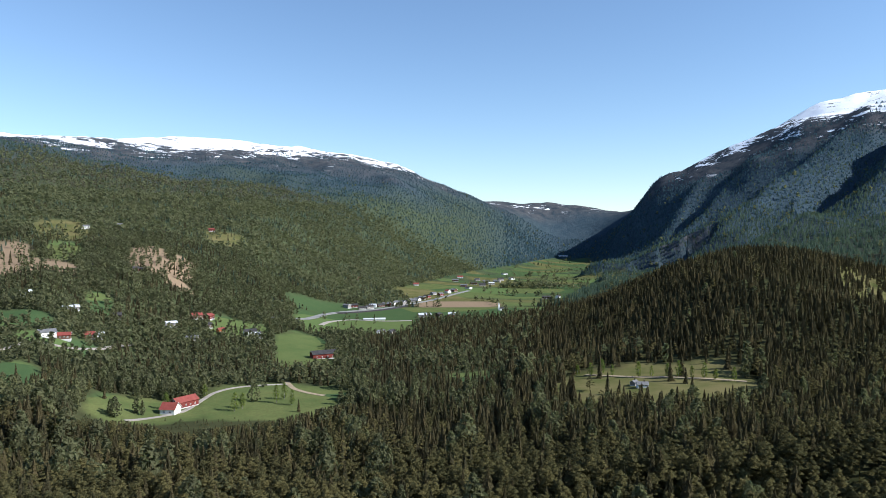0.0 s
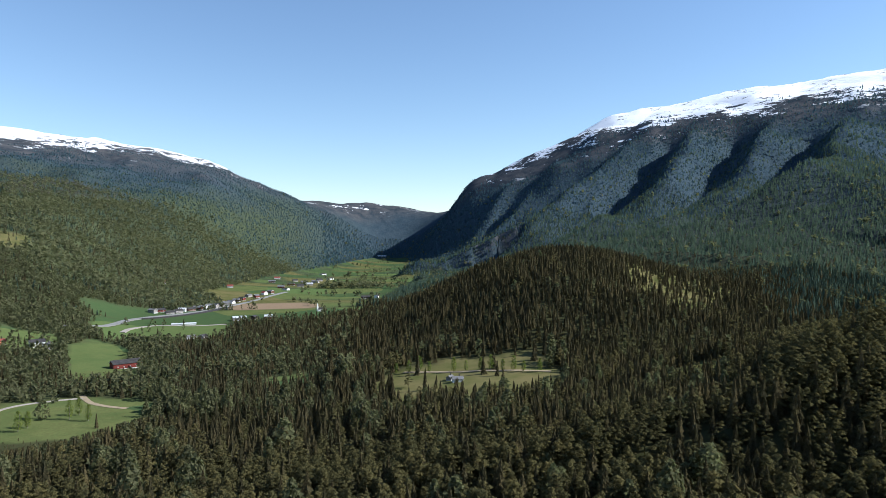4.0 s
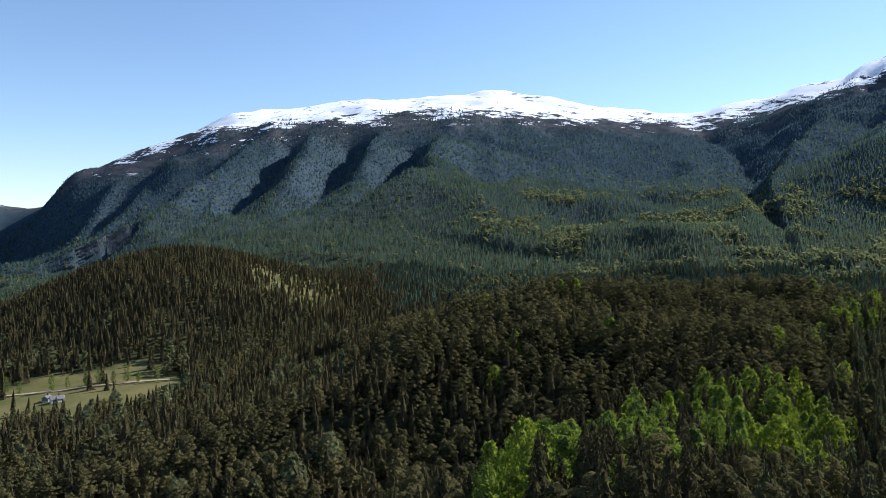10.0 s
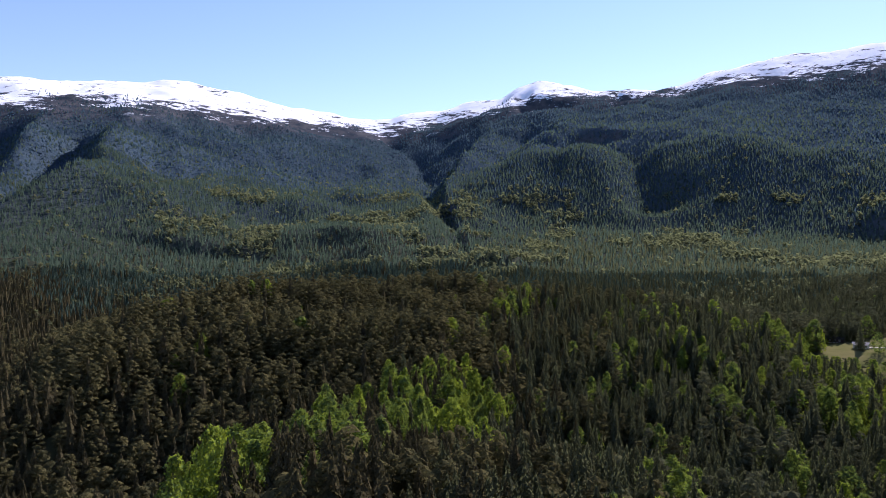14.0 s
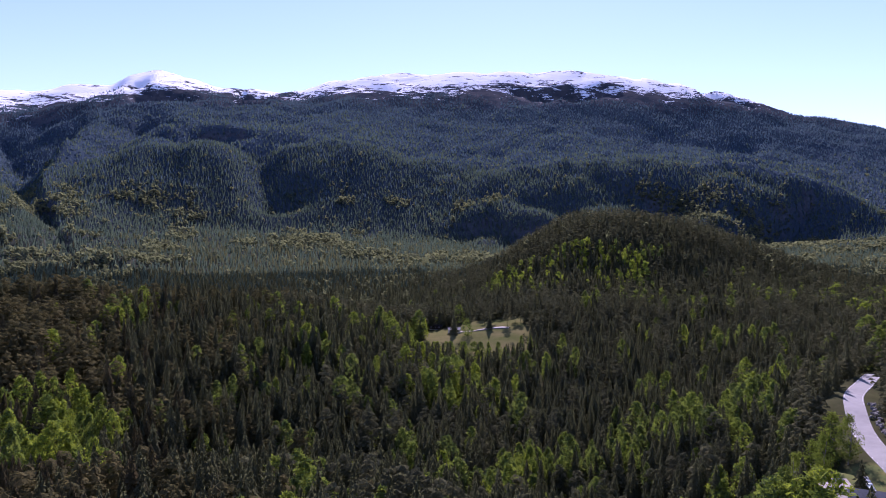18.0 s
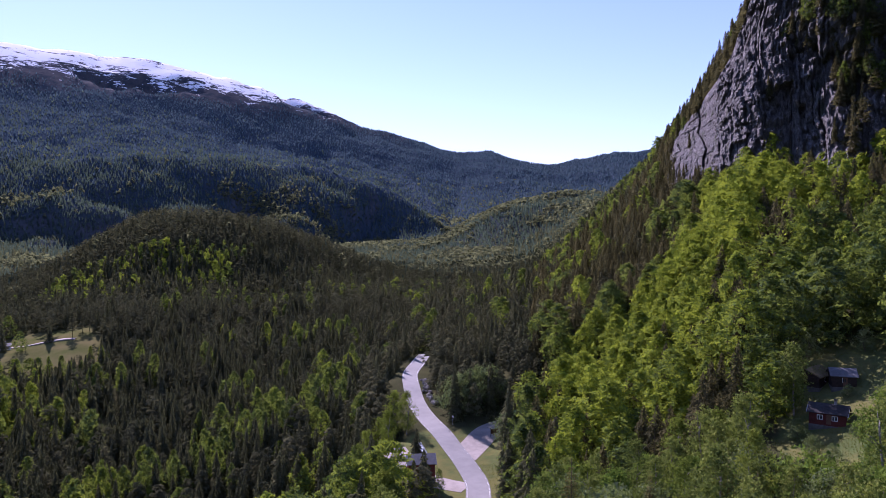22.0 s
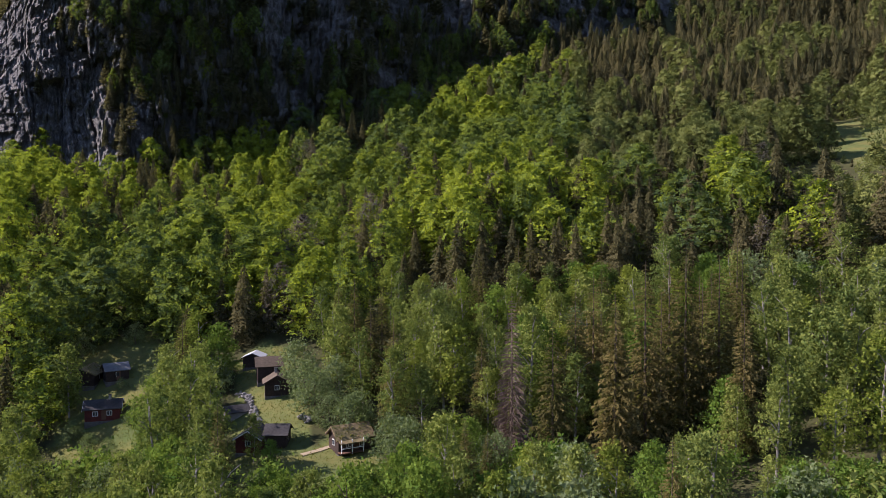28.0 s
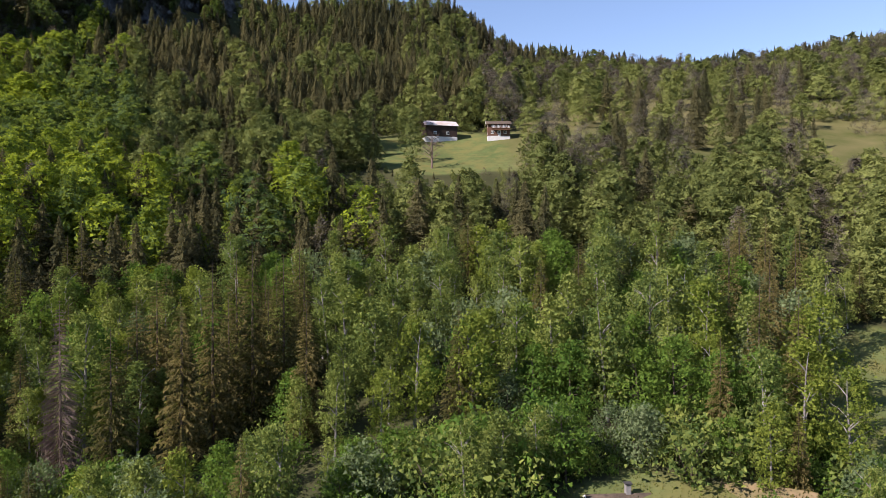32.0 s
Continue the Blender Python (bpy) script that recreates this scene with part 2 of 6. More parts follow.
section(78, (60, 78), (230, 38), (430, 78), (640, 42), (1100, 48), (1720, 142), (2090, 375), (3000, 630), (4200, 1085), (4750, 960))
section(85, (60, 78), (230, 34), (430, 72), (640, 42), (1100, 48), (1720, 137), (2090, 380), (3000, 640), (4100, 985), (4750, 880))
section(91, (60, 78), (230, 31), (430, 70), (640, 46), (1100, 50), (1720, 132), (2090, 380), (3000, 650), (4000, 1010), (4750, 880))
section(104, (60, 78), (220, 30), (340, 36), (470, 62), (1100, 54), (1820, 108), (2230, 355), (3000, 610), (3900, 1010), (4750, 880))
section(115, (60, 78), (200, 34), (330, 40), (480, 62), (1100, 58), (1950, 105), (2280, 345), (3000, 530), (3900, 945), (4750, 830))
section(125, (60, 78), (180, 50), (300, 52), (480, 66), (1000, 62), (2050, 105), (2400, 330), (3200, 490), (4000, 740), (4750, 640))
section(132, (60, 78), (170, 64), (300, 67), (480, 67), (1000, 60), (2100, 112), (2550, 230), (3300, 430), (4200, 670), (4750, 620))
section(140, (60, 78), (150, 67), (280, 76), (500, 84), (1000, 74), (1900, 120), (2700, 240), (3500, 430), (4300, 595), (4750, 560))
section(147, (60, 78), (150, 70), (280, 92), (480, 128), (680, 165), (1000, 185), (2700, 250), (3500, 430), (4300, 655), (4750, 600))
section(150.5, (60, 79), (145, 74), (270, 104), (415, 144), (500, 183.8), (700, 204), (2700, 260), (3500, 430), (4300, 680), (4750, 600))
section(154, (60, 80), (135, 80), (250, 117), (362, 143), (398, 199), (470, 222), (1500, 240), (3000, 350), (4300, 500), (4750, 500))
section(157.5, (60, 80), (130, 84), (240, 120), (333, 142), (372, 251.5), (445, 272), (1500, 250), (3000, 350), (4300, 500), (4750, 500))
section(164, (60, 82), (125, 88), (235, 120), (300, 138), (350, 264), (440, 285), (1500, 280), (3000, 350), (4300, 500), (4750, 500))
section(172, (60, 85), (112, 93), (230, 122), (312, 153), (368, 270), (460, 290), (1500, 280), (3000, 350), (4300, 500), (4750, 500))
section(180, (60, 87), (100, 92), (225, 128), (330, 180), (388, 277), (480, 295), (1500, 280), (3000, 350), (4300, 500), (4750, 500))
section(188, (60, 88), (95, 92), (220, 135), (350, 195), (415, 284), (500, 298), (1500, 280), (3000, 350), (4300, 500), (4750, 500))
section(200, (60, 89), (95, 93), (220, 140), (380, 218), (450, 282), (540, 290), (1500, 260), (3000, 350), (4300, 500), (4750, 500))
section(209, (60, 90), (105, 99), (240, 150), (390, 212), (490, 268), (600, 272), (1500, 250), (3000, 350), (4300, 500), (4750, 500))
section(215, (60, 91), (110, 101), (250, 155), (390, 210), (490, 275), (600, 285), (1500, 250), (3000, 350), (4300, 500), (4750, 500))
section(222.5, (60, 92), (110, 103), (262, 157), (400, 215), (510, 282), (620, 285), (1500, 250), (3000, 350), (4300, 500), (4750, 500))
section(227, (60, 92), (110, 104), (262, 158), (410, 208), (530, 252), (620, 255), (1500, 240), (3000, 350), (4300, 500), (4750, 500))
section(240, (60, 92), (110, 105), (255, 155), (420, 202), (570, 248), (660, 250), (1500, 240), (3000, 350), (4300, 500), (4750, 500))
section(253, (60, 91), (110, 99), (250, 140), (420, 195), (580, 250), (680, 252), (1500, 240), (3000, 350), (4300, 500), (4750, 500))
section(275, (60, 88), (120, 95), (250, 130), (420, 180), (580, 230), (800, 250), (1500, 260), (3000, 350), (4300, 500), (4750, 500))
section(300, (60, 85), (150, 75), (300, 70), (500, 80), (800, 110), (1200, 150), (1700, 250), (2500, 380), (4300, 500), (4750, 450))

# smooth noise over the plan
PERM = np.random.RandomState(7).permutation(512)


def lattice(ix, iy):
    return PERM[(PERM[ix & 511] + iy) & 511] / 255.5 - 1.0


def value_noise(x, y):
    ix, iy = np.floor(x).astype(int), np.floor(y).astype(int)
    fx, fy = x - ix, y - iy
    fx, fy = fx ** 3 * (fx * (6 * fx - 15) + 10), fy ** 3 * (fy * (6 * fy - 15) + 10)
    a, b = lattice(ix, iy), lattice(ix + 1, iy)
    c, d = lattice(ix, iy + 1), lattice(ix + 1, iy + 1)
    return (a + (b - a) * fx) * (1 - fy) + (c + (d - c) * fx) * fy


def fbm(x, y, octaves=4, gain=0.5):
    s, amp = np.zeros_like(np.asarray(x, float)), 1.0
    for i in range(octaves):
        s = s + amp * value_noise(x + 17.3 * i, y - 9.1 * i)
        x, y, amp = x * 2.03, y * 2.03, amp * gain
    return s


def smooth(a, b, x):
    u = np.clip((x - a) / (b - a), 0, 1)
    return u * u * (3 - 2 * u)


GA = np.arange(0, 360, 0.36)                                  # bearings of the height grid, from -38 on
GR = np.exp(np.linspace(math.log(12.0), math.log(4950.0), 400))
A0 = -38.0


def blur(a, sigma, axis, wrap):
    n = int(sigma * 3) + 1
    kern = np.exp(-0.5 * (np.arange(-n, n + 1) / sigma) ** 2)
    kern /= kern.sum()
    pad = [(0, 0), (0, 0)]
    pad[axis] = (n, n)
    p = np.pad(a, pad, mode="wrap" if wrap else "edge")
    size = a.shape[axis]
    return sum(w * np.take(p, np.arange(i, i + size), axis=axis) for i, w in enumerate(kern))


# centre line of the valley road: bearing and distance
ROAD_LINE = ((133, 116), (134.6, 134), (135.5, 150), (135.6, 160), (135.38, 170), (134.26, 183), (132.82, 198), (131.36, 215), (130.42, 235), (129.98, 264), (130.5, 288), (131.2, 312))

SIDE_LINE = ((134.2, 184), (135.3, 193), (136.4, 202), (138.2, 210), (140.3, 217))
YARD_LINE = ((128.6, 191), (129.2, 184), (130.0, 177), (131.2, 171), (133.0, 167), (134.6, 165))


# skyline as seen from the drone: bearings, and degrees above its level
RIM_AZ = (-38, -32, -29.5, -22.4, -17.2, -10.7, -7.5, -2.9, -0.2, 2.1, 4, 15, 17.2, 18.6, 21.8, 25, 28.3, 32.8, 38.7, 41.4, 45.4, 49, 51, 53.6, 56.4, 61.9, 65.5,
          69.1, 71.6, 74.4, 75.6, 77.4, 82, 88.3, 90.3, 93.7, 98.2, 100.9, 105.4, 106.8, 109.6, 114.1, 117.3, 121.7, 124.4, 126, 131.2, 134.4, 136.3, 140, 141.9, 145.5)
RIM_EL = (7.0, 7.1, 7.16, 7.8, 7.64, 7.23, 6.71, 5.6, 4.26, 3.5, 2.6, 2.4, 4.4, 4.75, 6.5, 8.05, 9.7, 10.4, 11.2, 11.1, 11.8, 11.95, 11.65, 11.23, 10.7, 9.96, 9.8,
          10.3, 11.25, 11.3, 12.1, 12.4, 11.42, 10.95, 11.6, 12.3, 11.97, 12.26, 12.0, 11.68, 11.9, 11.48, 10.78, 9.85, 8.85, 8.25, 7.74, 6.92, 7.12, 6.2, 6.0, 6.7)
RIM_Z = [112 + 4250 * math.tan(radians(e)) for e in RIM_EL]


def build_heights():
    az = np.array(AZ + [AZ[0] + 360.0])
    nodes = np.array([[(0, 84), *s, (4950, s[-1][1] - 60)] for s in SECT + [SECT[0]]], float)
    rr = np.stack([np.interp(GA + A0, az, nodes[:, i, 0]) for i in range(nodes.shape[1])], 1)
    zz = np.stack([np.interp(GA + A0, az, nodes[:, i, 1]) for i in range(nodes.shape[1])], 1)
    h = np.stack([np.interp(GR, rr[i], zz[i]) for i in range(len(GA))])
    h = blur(blur(h, 1.5, 1, False), 2.2, 0, True)
    a, r = np.meshgrid(GA + A0, GR, indexing="ij")
    x, y = r * np.sin(np.radians(a)), r * np.cos(np.radians(a))

    def dome(az0, r0, height, left, right, near, back):
        u = (a - az0) / np.where(a < az0, left, right)
        w = (r - r0) / np.where(r < r0, near, back)
        return height * np.exp(-(u * u + w * w) ** 1.25)

    h += dome(23.5, 790, 58, 11.0, 11.5, 210, 260)       # spruce hill
    h += dome(112.6, 800, 80, 9.0, 12.5, 160, 230)        # round hill
    h += dome(138.5, 1850, 95, 5.0, 6.0, 260, 400)        # wooded knoll at the head of the side valley
    # crest and knobs of the mountains at 4250 m, fitted to the drone's skyline
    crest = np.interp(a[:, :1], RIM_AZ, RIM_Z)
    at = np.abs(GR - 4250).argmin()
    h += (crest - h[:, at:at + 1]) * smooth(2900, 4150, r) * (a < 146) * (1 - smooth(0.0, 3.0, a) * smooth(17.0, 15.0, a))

    def off(line, q):
        """Distance from a line on the plan, its height there, and on which side (negative: to the right of the way along it)."""
        best, zl, side = np.full_like(h, 1e6), np.zeros_like(h), np.zeros_like(h)
        pts = [bearing(*p) for p in line]
        for p, e in zip(pts[:-1], pts[1:]):
            dx, dy = e.x - p.x, e.y - p.y
            t = np.clip(((x - p.x) * dx + (y - p.y) * dy) / (dx * dx + dy * dy), 0, 1)
            d = np.hypot(x - p.x - t * dx, y - p.y - t * dy)
            m = d < best
            best, zl = np.where(m, d, best), np.where(m, p.z + t * (e.z - p.z), zl)
            side = np.where(m, dx * (y - p.y) - dy * (x - p.x), side)
        return best * q, zl, side

    wild = 1 + 0.45 * fbm(x / 330, y / 330, 3)

    def spur(left, right, *line, soft=22):
        nonlocal h
        d, zl, side = off(line, wild)
        c = zl - d * np.where(side < 0, left, right)
        h = np.maximum(h, c) + np.maximum(2 * soft - np.abs(h - c), 0) ** 2 / (8 * soft)

    def gully(slope, *line, soft=20):
        nonlocal h
        d, zl, side = off(line, wild)
        c = zl + d * slope
        h = np.minimum(h, c) - np.maximum(2 * soft - np.abs(h - c), 0) ** 2 / (8 * soft)

    # pine ridge across the gully below: its steep near side
    spur(0.78, 0.2, (40.0, 290, 48), (44.0, 306, 56), (50.0, 322, 63), (57.0, 330, 66), (64.0, 335, 67), (74.0, 340, 60), soft=8)
    # wooded spurs and gullies, from the rim of the plateau down
    spur(1.3, 0.4, (44.7, 2740, 524), (42.0, 1850, 301), (36.0, 1600, 167), (30.9, 1480, 130))
    spur(1.3, 0.42, (39.7, 2940, 563), (37.1, 2050, 338), (32.8, 1750, 187), (28.7, 1560, 125))
    spur(1.3, 0.42, (34.6, 3000, 558), (31.4, 2120, 326), (26.9, 1800, 171), (23.9, 1650, 112))
    spur(1.3, 0.45, (30.1, 3150, 557), (26.1, 2500, 340), (21.7, 2050, 170), (19.2, 2230, 99))
    spur(1.1, 0.5, (25.6, 3370, 543), (22.0, 3050, 337), (19.0, 2560, 150), (17.4, 2500, 60))
    spur(1.3, 0.6, (21.3, 3520, 476), (19.0, 3070, 264), (17.0, 2680, 70))
    spur(1.2, 0.28, (53.2, 2390, 348), (47.0, 1720, 225), (41.0, 1580, 155), (37.8, 1470, 120))
    gully(0.9, (42.6, 2750, 430), (39.4, 2080, 210), (34.6, 1800, 128))
    gully(0.9, (37.4, 2900, 455), (34.4, 2150, 202), (30.2, 1850, 122))
    gully(0.9, (32.6, 3000, 450), (29.2, 2300, 182), (24.8, 1950, 108))
    spur(0.3, 0.95, (62.6, 3200, 549), (66.2, 2560, 344), (68.0, 1860, 215), (69.4, 1520, 143))
    gully(0.55, (65.3, 3620, 609), (67.6, 3240, 445), (68.9, 2690, 290), (69.2, 2300, 215))
    spur(1.3, 0.35, (73.5, 2900, 560), (71.2, 2300, 390), (69.9, 2020, 287), (70.2, 1880, 225))
    gully(0.9, (84.9, 2150, 330), (85.4, 1960, 235), (86.1, 1840, 155))
    spur(0.62, 0.35, (103.6, 2080, 316), (112.8, 2170, 350), (123.0, 2250, 351), (128.0, 2250, 290), (132.7, 2110, 173))
    spur(0.9, 0.4, (125.9, 3710, 640), (128.8, 3270, 480), (131.6, 2490, 280), (132.9, 2250, 190))
    gully(0.6, (134.2, 3300, 380), (133.5, 2500, 200), (133.0, 1900, 105))
    spur(0.45, 0.5, (27.5, 1260, 98), (34.6, 1230, 99), (38.7, 1200, 93), (43.3, 1120, 62), (47.9, 1050, 40), soft=12)
    high = smooth(130, 420, h)
    far = smooth(900, 2400, r)
    ridged = 1 - np.abs(fbm(x / 620, y / 620, 4, 0.5)) * 1.6
    h += far * high * (ridged * 22 - 9)
    share = (h - zz[:, 6:7]) / np.maximum(np.maximum(zz[:, 9:10], zz[:, 8:9]) - zz[:, 6:7], 60)
    flank = np.sin(np.clip(share * 1.22, 0, 1) * math.pi) * smooth(1300, 2200, r) * np.clip((zz[:, 9:10] - zz[:, 6:7]) / 700, 0, 1)
    rib = np.abs(fbm((a - 11 * np.log(r / 2500)) / 5.0 + 0.3 * fbm(x / 500, y / 500, 2), np.log(r) * 1.1, 3, 0.45))
    h += flank * (10 - rib * 28)
    # level bed of the road
    d = np.full_like(h, 1e6)
    tracks = [[bearing(*p) for p in t] for t in (ROAD_LINE, SIDE_LINE, YARD_LINE)]
    for p, q in [pq for t in tracks for pq in zip(t[:-1], t[1:])]:
        e = q - p
        t = np.clip(((x - p.x) * e.x + (y - p.y) * e.y) / (e.x ** 2 + e.y ** 2), 0, 1)
        d = np.minimum(d, np.hypot(x - p.x - t * e.x, y - p.y - t * e.y))
    bed = np.interp(r, (120, 170, 300, 360), (65, 65, 67.5, 71))
    w = smooth(16, 4.5, d)
    h = h * (1 - w) + bed * w
    h += smooth(900, 2000, r) * high * fbm(x / 150, y / 150, 4, 0.5) * 8
    rough = smooth(14, 45, h) * (1 - far)
    h += rough * (fbm(x / 120, y / 120, 3) * 3.2 + fbm(x / 28, y / 28, 2) * 0.8) * smooth(70, 180, r)
    return h, a, r, x, y


H, HA, HR, HX, HY = build_heights()


def height(x, y):
    """Ground height at places of the plan (arrays or numbers)."""
    x, y = np.asarray(x, float), np.asarray(y, float)
    r = np.maximum(np.hypot(x, y), 12.01)
    fa = ((np.degrees(np.arctan2(x, y)) - A0) % 360) / 0.36
    fr = np.log(r / 12.0) / (math.log(4950.0 / 12.0) / (len(GR) - 1))
    i, j = np.floor(fa).astype(int), np.minimum(np.floor(fr).astype(int), len(GR) - 2)
    u, v = fa - i, fr - j
    i, i2 = i % len(GA), (i + 1) % len(GA)
    return (H[i, j] * (1 - u) + H[i2, j] * u) * (1 - v) + (H[i, j + 1] * (1 - u) + H[i2, j + 1] * u) * v


# ---- land cover ----
COVER = {k: np.zeros_like(H) for k in ("grass", "meadow", "soil", "rock", "heath", "snow", "far", "leafy")}
OPEN = []


def clearing(az0, az1, r0, r1, kind, bare=1.0):
    """A patch of open land between two bearings and two distances; bare: how free of trees."""
    OPEN.append((az0, az1, r0, r1, kind, bare))


def inside(patch, az, r, x, y):
    az0, az1, r0, r1 = patch[:4]
    u = (az - (az0 + az1) / 2) / ((az1 - az0) / 2)
    v = np.log(r / math.sqrt(r0 * r1)) / (math.log(r1 / r0) / 2)
    d = (np.abs(u) ** 3 + np.abs(v) ** 3) ** (1 / 3)
    return smooth(1.1, 0.94, d + 0.14 * value_noise(x / (r1 * 0.03), y / (r1 * 0.03)))


clearing(-19, -7.5, 428, 530, "grass", 0.985)               # fields by the red farm
clearing(-27, -19, 436, 496, "grass", 0.93)
clearing(-13.5, -9.5, 600, 780, "grass")
clearing(-18.5, -14, 720, 800, "grass", 0.8)
clearing(-31.5, -26, 566, 606, "grass", 0.9)               # hillside pastures
clearing(-37, -28.9, 612, 684, "grass", 0.92)
clearing(-37, -29.6, 474, 526, "grass", 0.92)
clearing(-36, -30.0, 910, 1070, "soil", 0.85)
clearing(-37, -27.6, 835, 965, "soil", 0.88)
clearing(-29.6, -27.2, 950, 1075, "grass", 0.85)
clearing(-24.3, -19.8, 880, 1040, "soil", 0.72)
clearing(-21.6, -19.7, 850, 890, "soil", 0.9)
clearing(-18.7, -15.6, 1190, 1300, "meadow", 0.85)
clearing(-30.4, -26.8, 1090, 1255, "meadow", 0.75)
clearing(-36.5, -33.0, 1130, 1230, "meadow", 0.75)
clearing(-27.0, -25.2, 700, 760, "grass", 0.8)
clearing(-12, 13, 960, 1120, "grass")
clearing(-4, 13, 1180, 3900, "grass")
clearing(-2.2, 4.6, 1120, 1230, "soil")
clearing(-11.8, -2.6, 800, 1010, "grass", 0.985)
clearing(-12.0, -8.9, 605, 652, "grass", 0.95)
clearing(9.8, 24.2, 408, 528, "meadow", 0.975)
clearing(0.5, 4, 520, 560, "grass", 0.8)
clearing(33.2, 39.2, 425, 515, "grass", 0.95)
clearing(29.0, 37.6, 690, 900, "meadow", 0.5)             # felled wood on the spruce hill
clearing(97.6, 106.6, 415, 505, "meadow", 0.93)
clearing(94.0, 98.2, 520, 575, "meadow", 0.7)
clearing(86.0, 96.0, 600, 760, "meadow", 0.6)
clearing(128.4, 137.5, 150, 204, "grass", 0.9)
clearing(120.3, 122.9, 186, 200, "soil", 0.95)
clearing(125.6, 130.6, 162, 203, "grass", 0.92)
clearing(158.5, 166.3, 122, 164, "grass", 1.0)
clearing(170.8, 176.6, 88, 138, "grass", 0.96)
clearing(176, 182, 82, 100, "grass", 1.0)
clearing(216.6, 222.2, 64, 75, "meadow", 0.85)
clearing(233, 251, 58, 75, "grass", 1.0)
clearing(250.3, 262, 84, 132, "grass")
clearing(216.3, 227.8, 215, 268, "grass", 0.95)
clearing(224.0, 229.0, 216, 268, "grass", 0.9)
clearing(217.0, 225.5, 425, 505, "rock", 0.4)
clearing(228, 262, 196, 380, "meadow", 0.80)
clearing(249.5, 260, 228, 262, "grass", 0.9)


def snow_line(az):
    """Height above which snow still lies in spring, by bearing."""
    return np.interp(az, (-40, -25, -8, 2, 8, 15, 20, 30, 45, 65, 74, 84, 90, 96, 110, 122, 130, 140),
                     (455, 472, 492, 405, 330, 370, 440, 575, 640, 640, 740, 790, 815, 800, 785, 770, 760, 900))


def land_cover():
    for p in OPEN:
        np.maximum(COVER[p[4]], inside(p, HA, HR, HX, HY), out=COVER[p[4]])
    low = smooth(26, 17, H) + (HR < 1170)
    COVER["grass"] *= np.clip(low, 0, 1) * (1 - COVER["soil"]) + (HA > 60)
    np.clip(COVER["grass"], 0, 1, out=COVER["grass"])
    bands = value_noise(HX / 130 + HY / 600, HY / 95)
    floor = smooth(1180, 1260, HR) * (HR < 3950) * (H < 22) * (HA < 16)
    COVER["meadow"] = np.maximum(COVER["meadow"], floor * smooth(0.25, 0.4, bands))
    COVER["grass"] *= 1 - 0.8 * floor * smooth(0.3, 0.2, -bands - 0.1) * smooth(0.0, 0.15, value_noise(HX / 70, HY / 60))
    n = fbm(HX / 400, HY / 400, 4)
    # share of the painted haze tone, growing with distance
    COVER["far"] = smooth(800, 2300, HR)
    COVER["leafy"] = smooth(350, 700, HR) * smooth(10, 0, HA) * smooth(420, 180, H + 60 * n) * 0.85
    COVER["leafy"] = np.maximum(COVER["leafy"], 0.9 * floor)
    line = snow_line(HA)
    COVER["heath"] = smooth(line - 110, line - 10, H + 40 * n) * (HR > 1500) * 0.9
    COVER["snow"] = smooth(line - 60, line + 210, H + 25 * n) * (HR > 2500) * (HA < 136)
    slope = np.gradient(H, axis=1) / np.gradient(GR)[None, :]
    COVER["rock"] = np.maximum(COVER["rock"], smooth(0.72, 1.1, np.abs(slope)) * (HR > 900) * 0.8)


land_cover()


def mesh_from(name, verts, faces, material, attrs=None, mats=None, smooth_faces=False, normals=None):
    """One mesh from arrays; faces all with the same number of corners."""
    me = bpy.data.meshes.new(name)
    nf, k = faces.shape
    me.vertices.add(len(verts))
    me.vertices.foreach_set("co", np.ascontiguousarray(verts, np.float32).ravel())
    me.loops.add(nf * k)
    me.loops.foreach_set("vertex_index", np.ascontiguousarray(faces, np.int32).ravel())
    me.polygons.add(nf)
    me.polygons.foreach_set("loop_start", np.arange(0, nf * k, k, dtype=np.int32))
    me.polygons.foreach_set("use_smooth", np.full(nf, smooth_faces))
    for m in (material if isinstance(material, (list, tuple)) else [material]):
        me.materials.append(m)
    if mats is not None:
        me.polygons.foreach_set("material_index", np.ascontiguousarray(mats, np.int32))
    for key, val in (attrs or {}).items():
        at = me.attributes.new(key, "FLOAT", "POINT")
        at.data.foreach_set("value", np.ascontiguousarray(val, np.float32).ravel())
    if normals is not None:
        me.attributes.new("custom_normal", "FLOAT_VECTOR", "POINT").data.foreach_set("vector", np.ascontiguousarray(normals, np.float32).ravel())
    me.update(calc_edges=True)
    return me


def grid_faces(n, m, wrap):
    i, j = np.meshgrid(np.arange(n if wrap else n - 1), np.arange(m - 1), indexing="ij")
    i2 = (i + 1) % n
    return np.stack([i * m + j, i * m + j + 1, i2 * m + j + 1, i2 * m + j], -1).reshape(-1, 4)[:, ::-1]


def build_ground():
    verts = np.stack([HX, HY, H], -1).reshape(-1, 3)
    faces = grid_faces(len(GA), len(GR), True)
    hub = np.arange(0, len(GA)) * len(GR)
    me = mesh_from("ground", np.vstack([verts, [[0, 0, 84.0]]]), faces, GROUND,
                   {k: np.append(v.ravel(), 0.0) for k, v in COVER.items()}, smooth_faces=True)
    bm = bmesh.new()
    bm.from_mesh(me)
    bm.verts.ensure_lookup_table()
    c = bm.verts[len(verts)]
    for i in range(len(hub)):
        bm.faces.new((c, bm.verts[hub[(i + 1) % len(hub)]], bm.verts[hub[i]]))
    bm.to_mesh(me)
    bm.free()
    return tagged(new("ground", me), "forested valley ground with fields, slopes and snowy mountains", "ground", kind="structure")


build_ground()

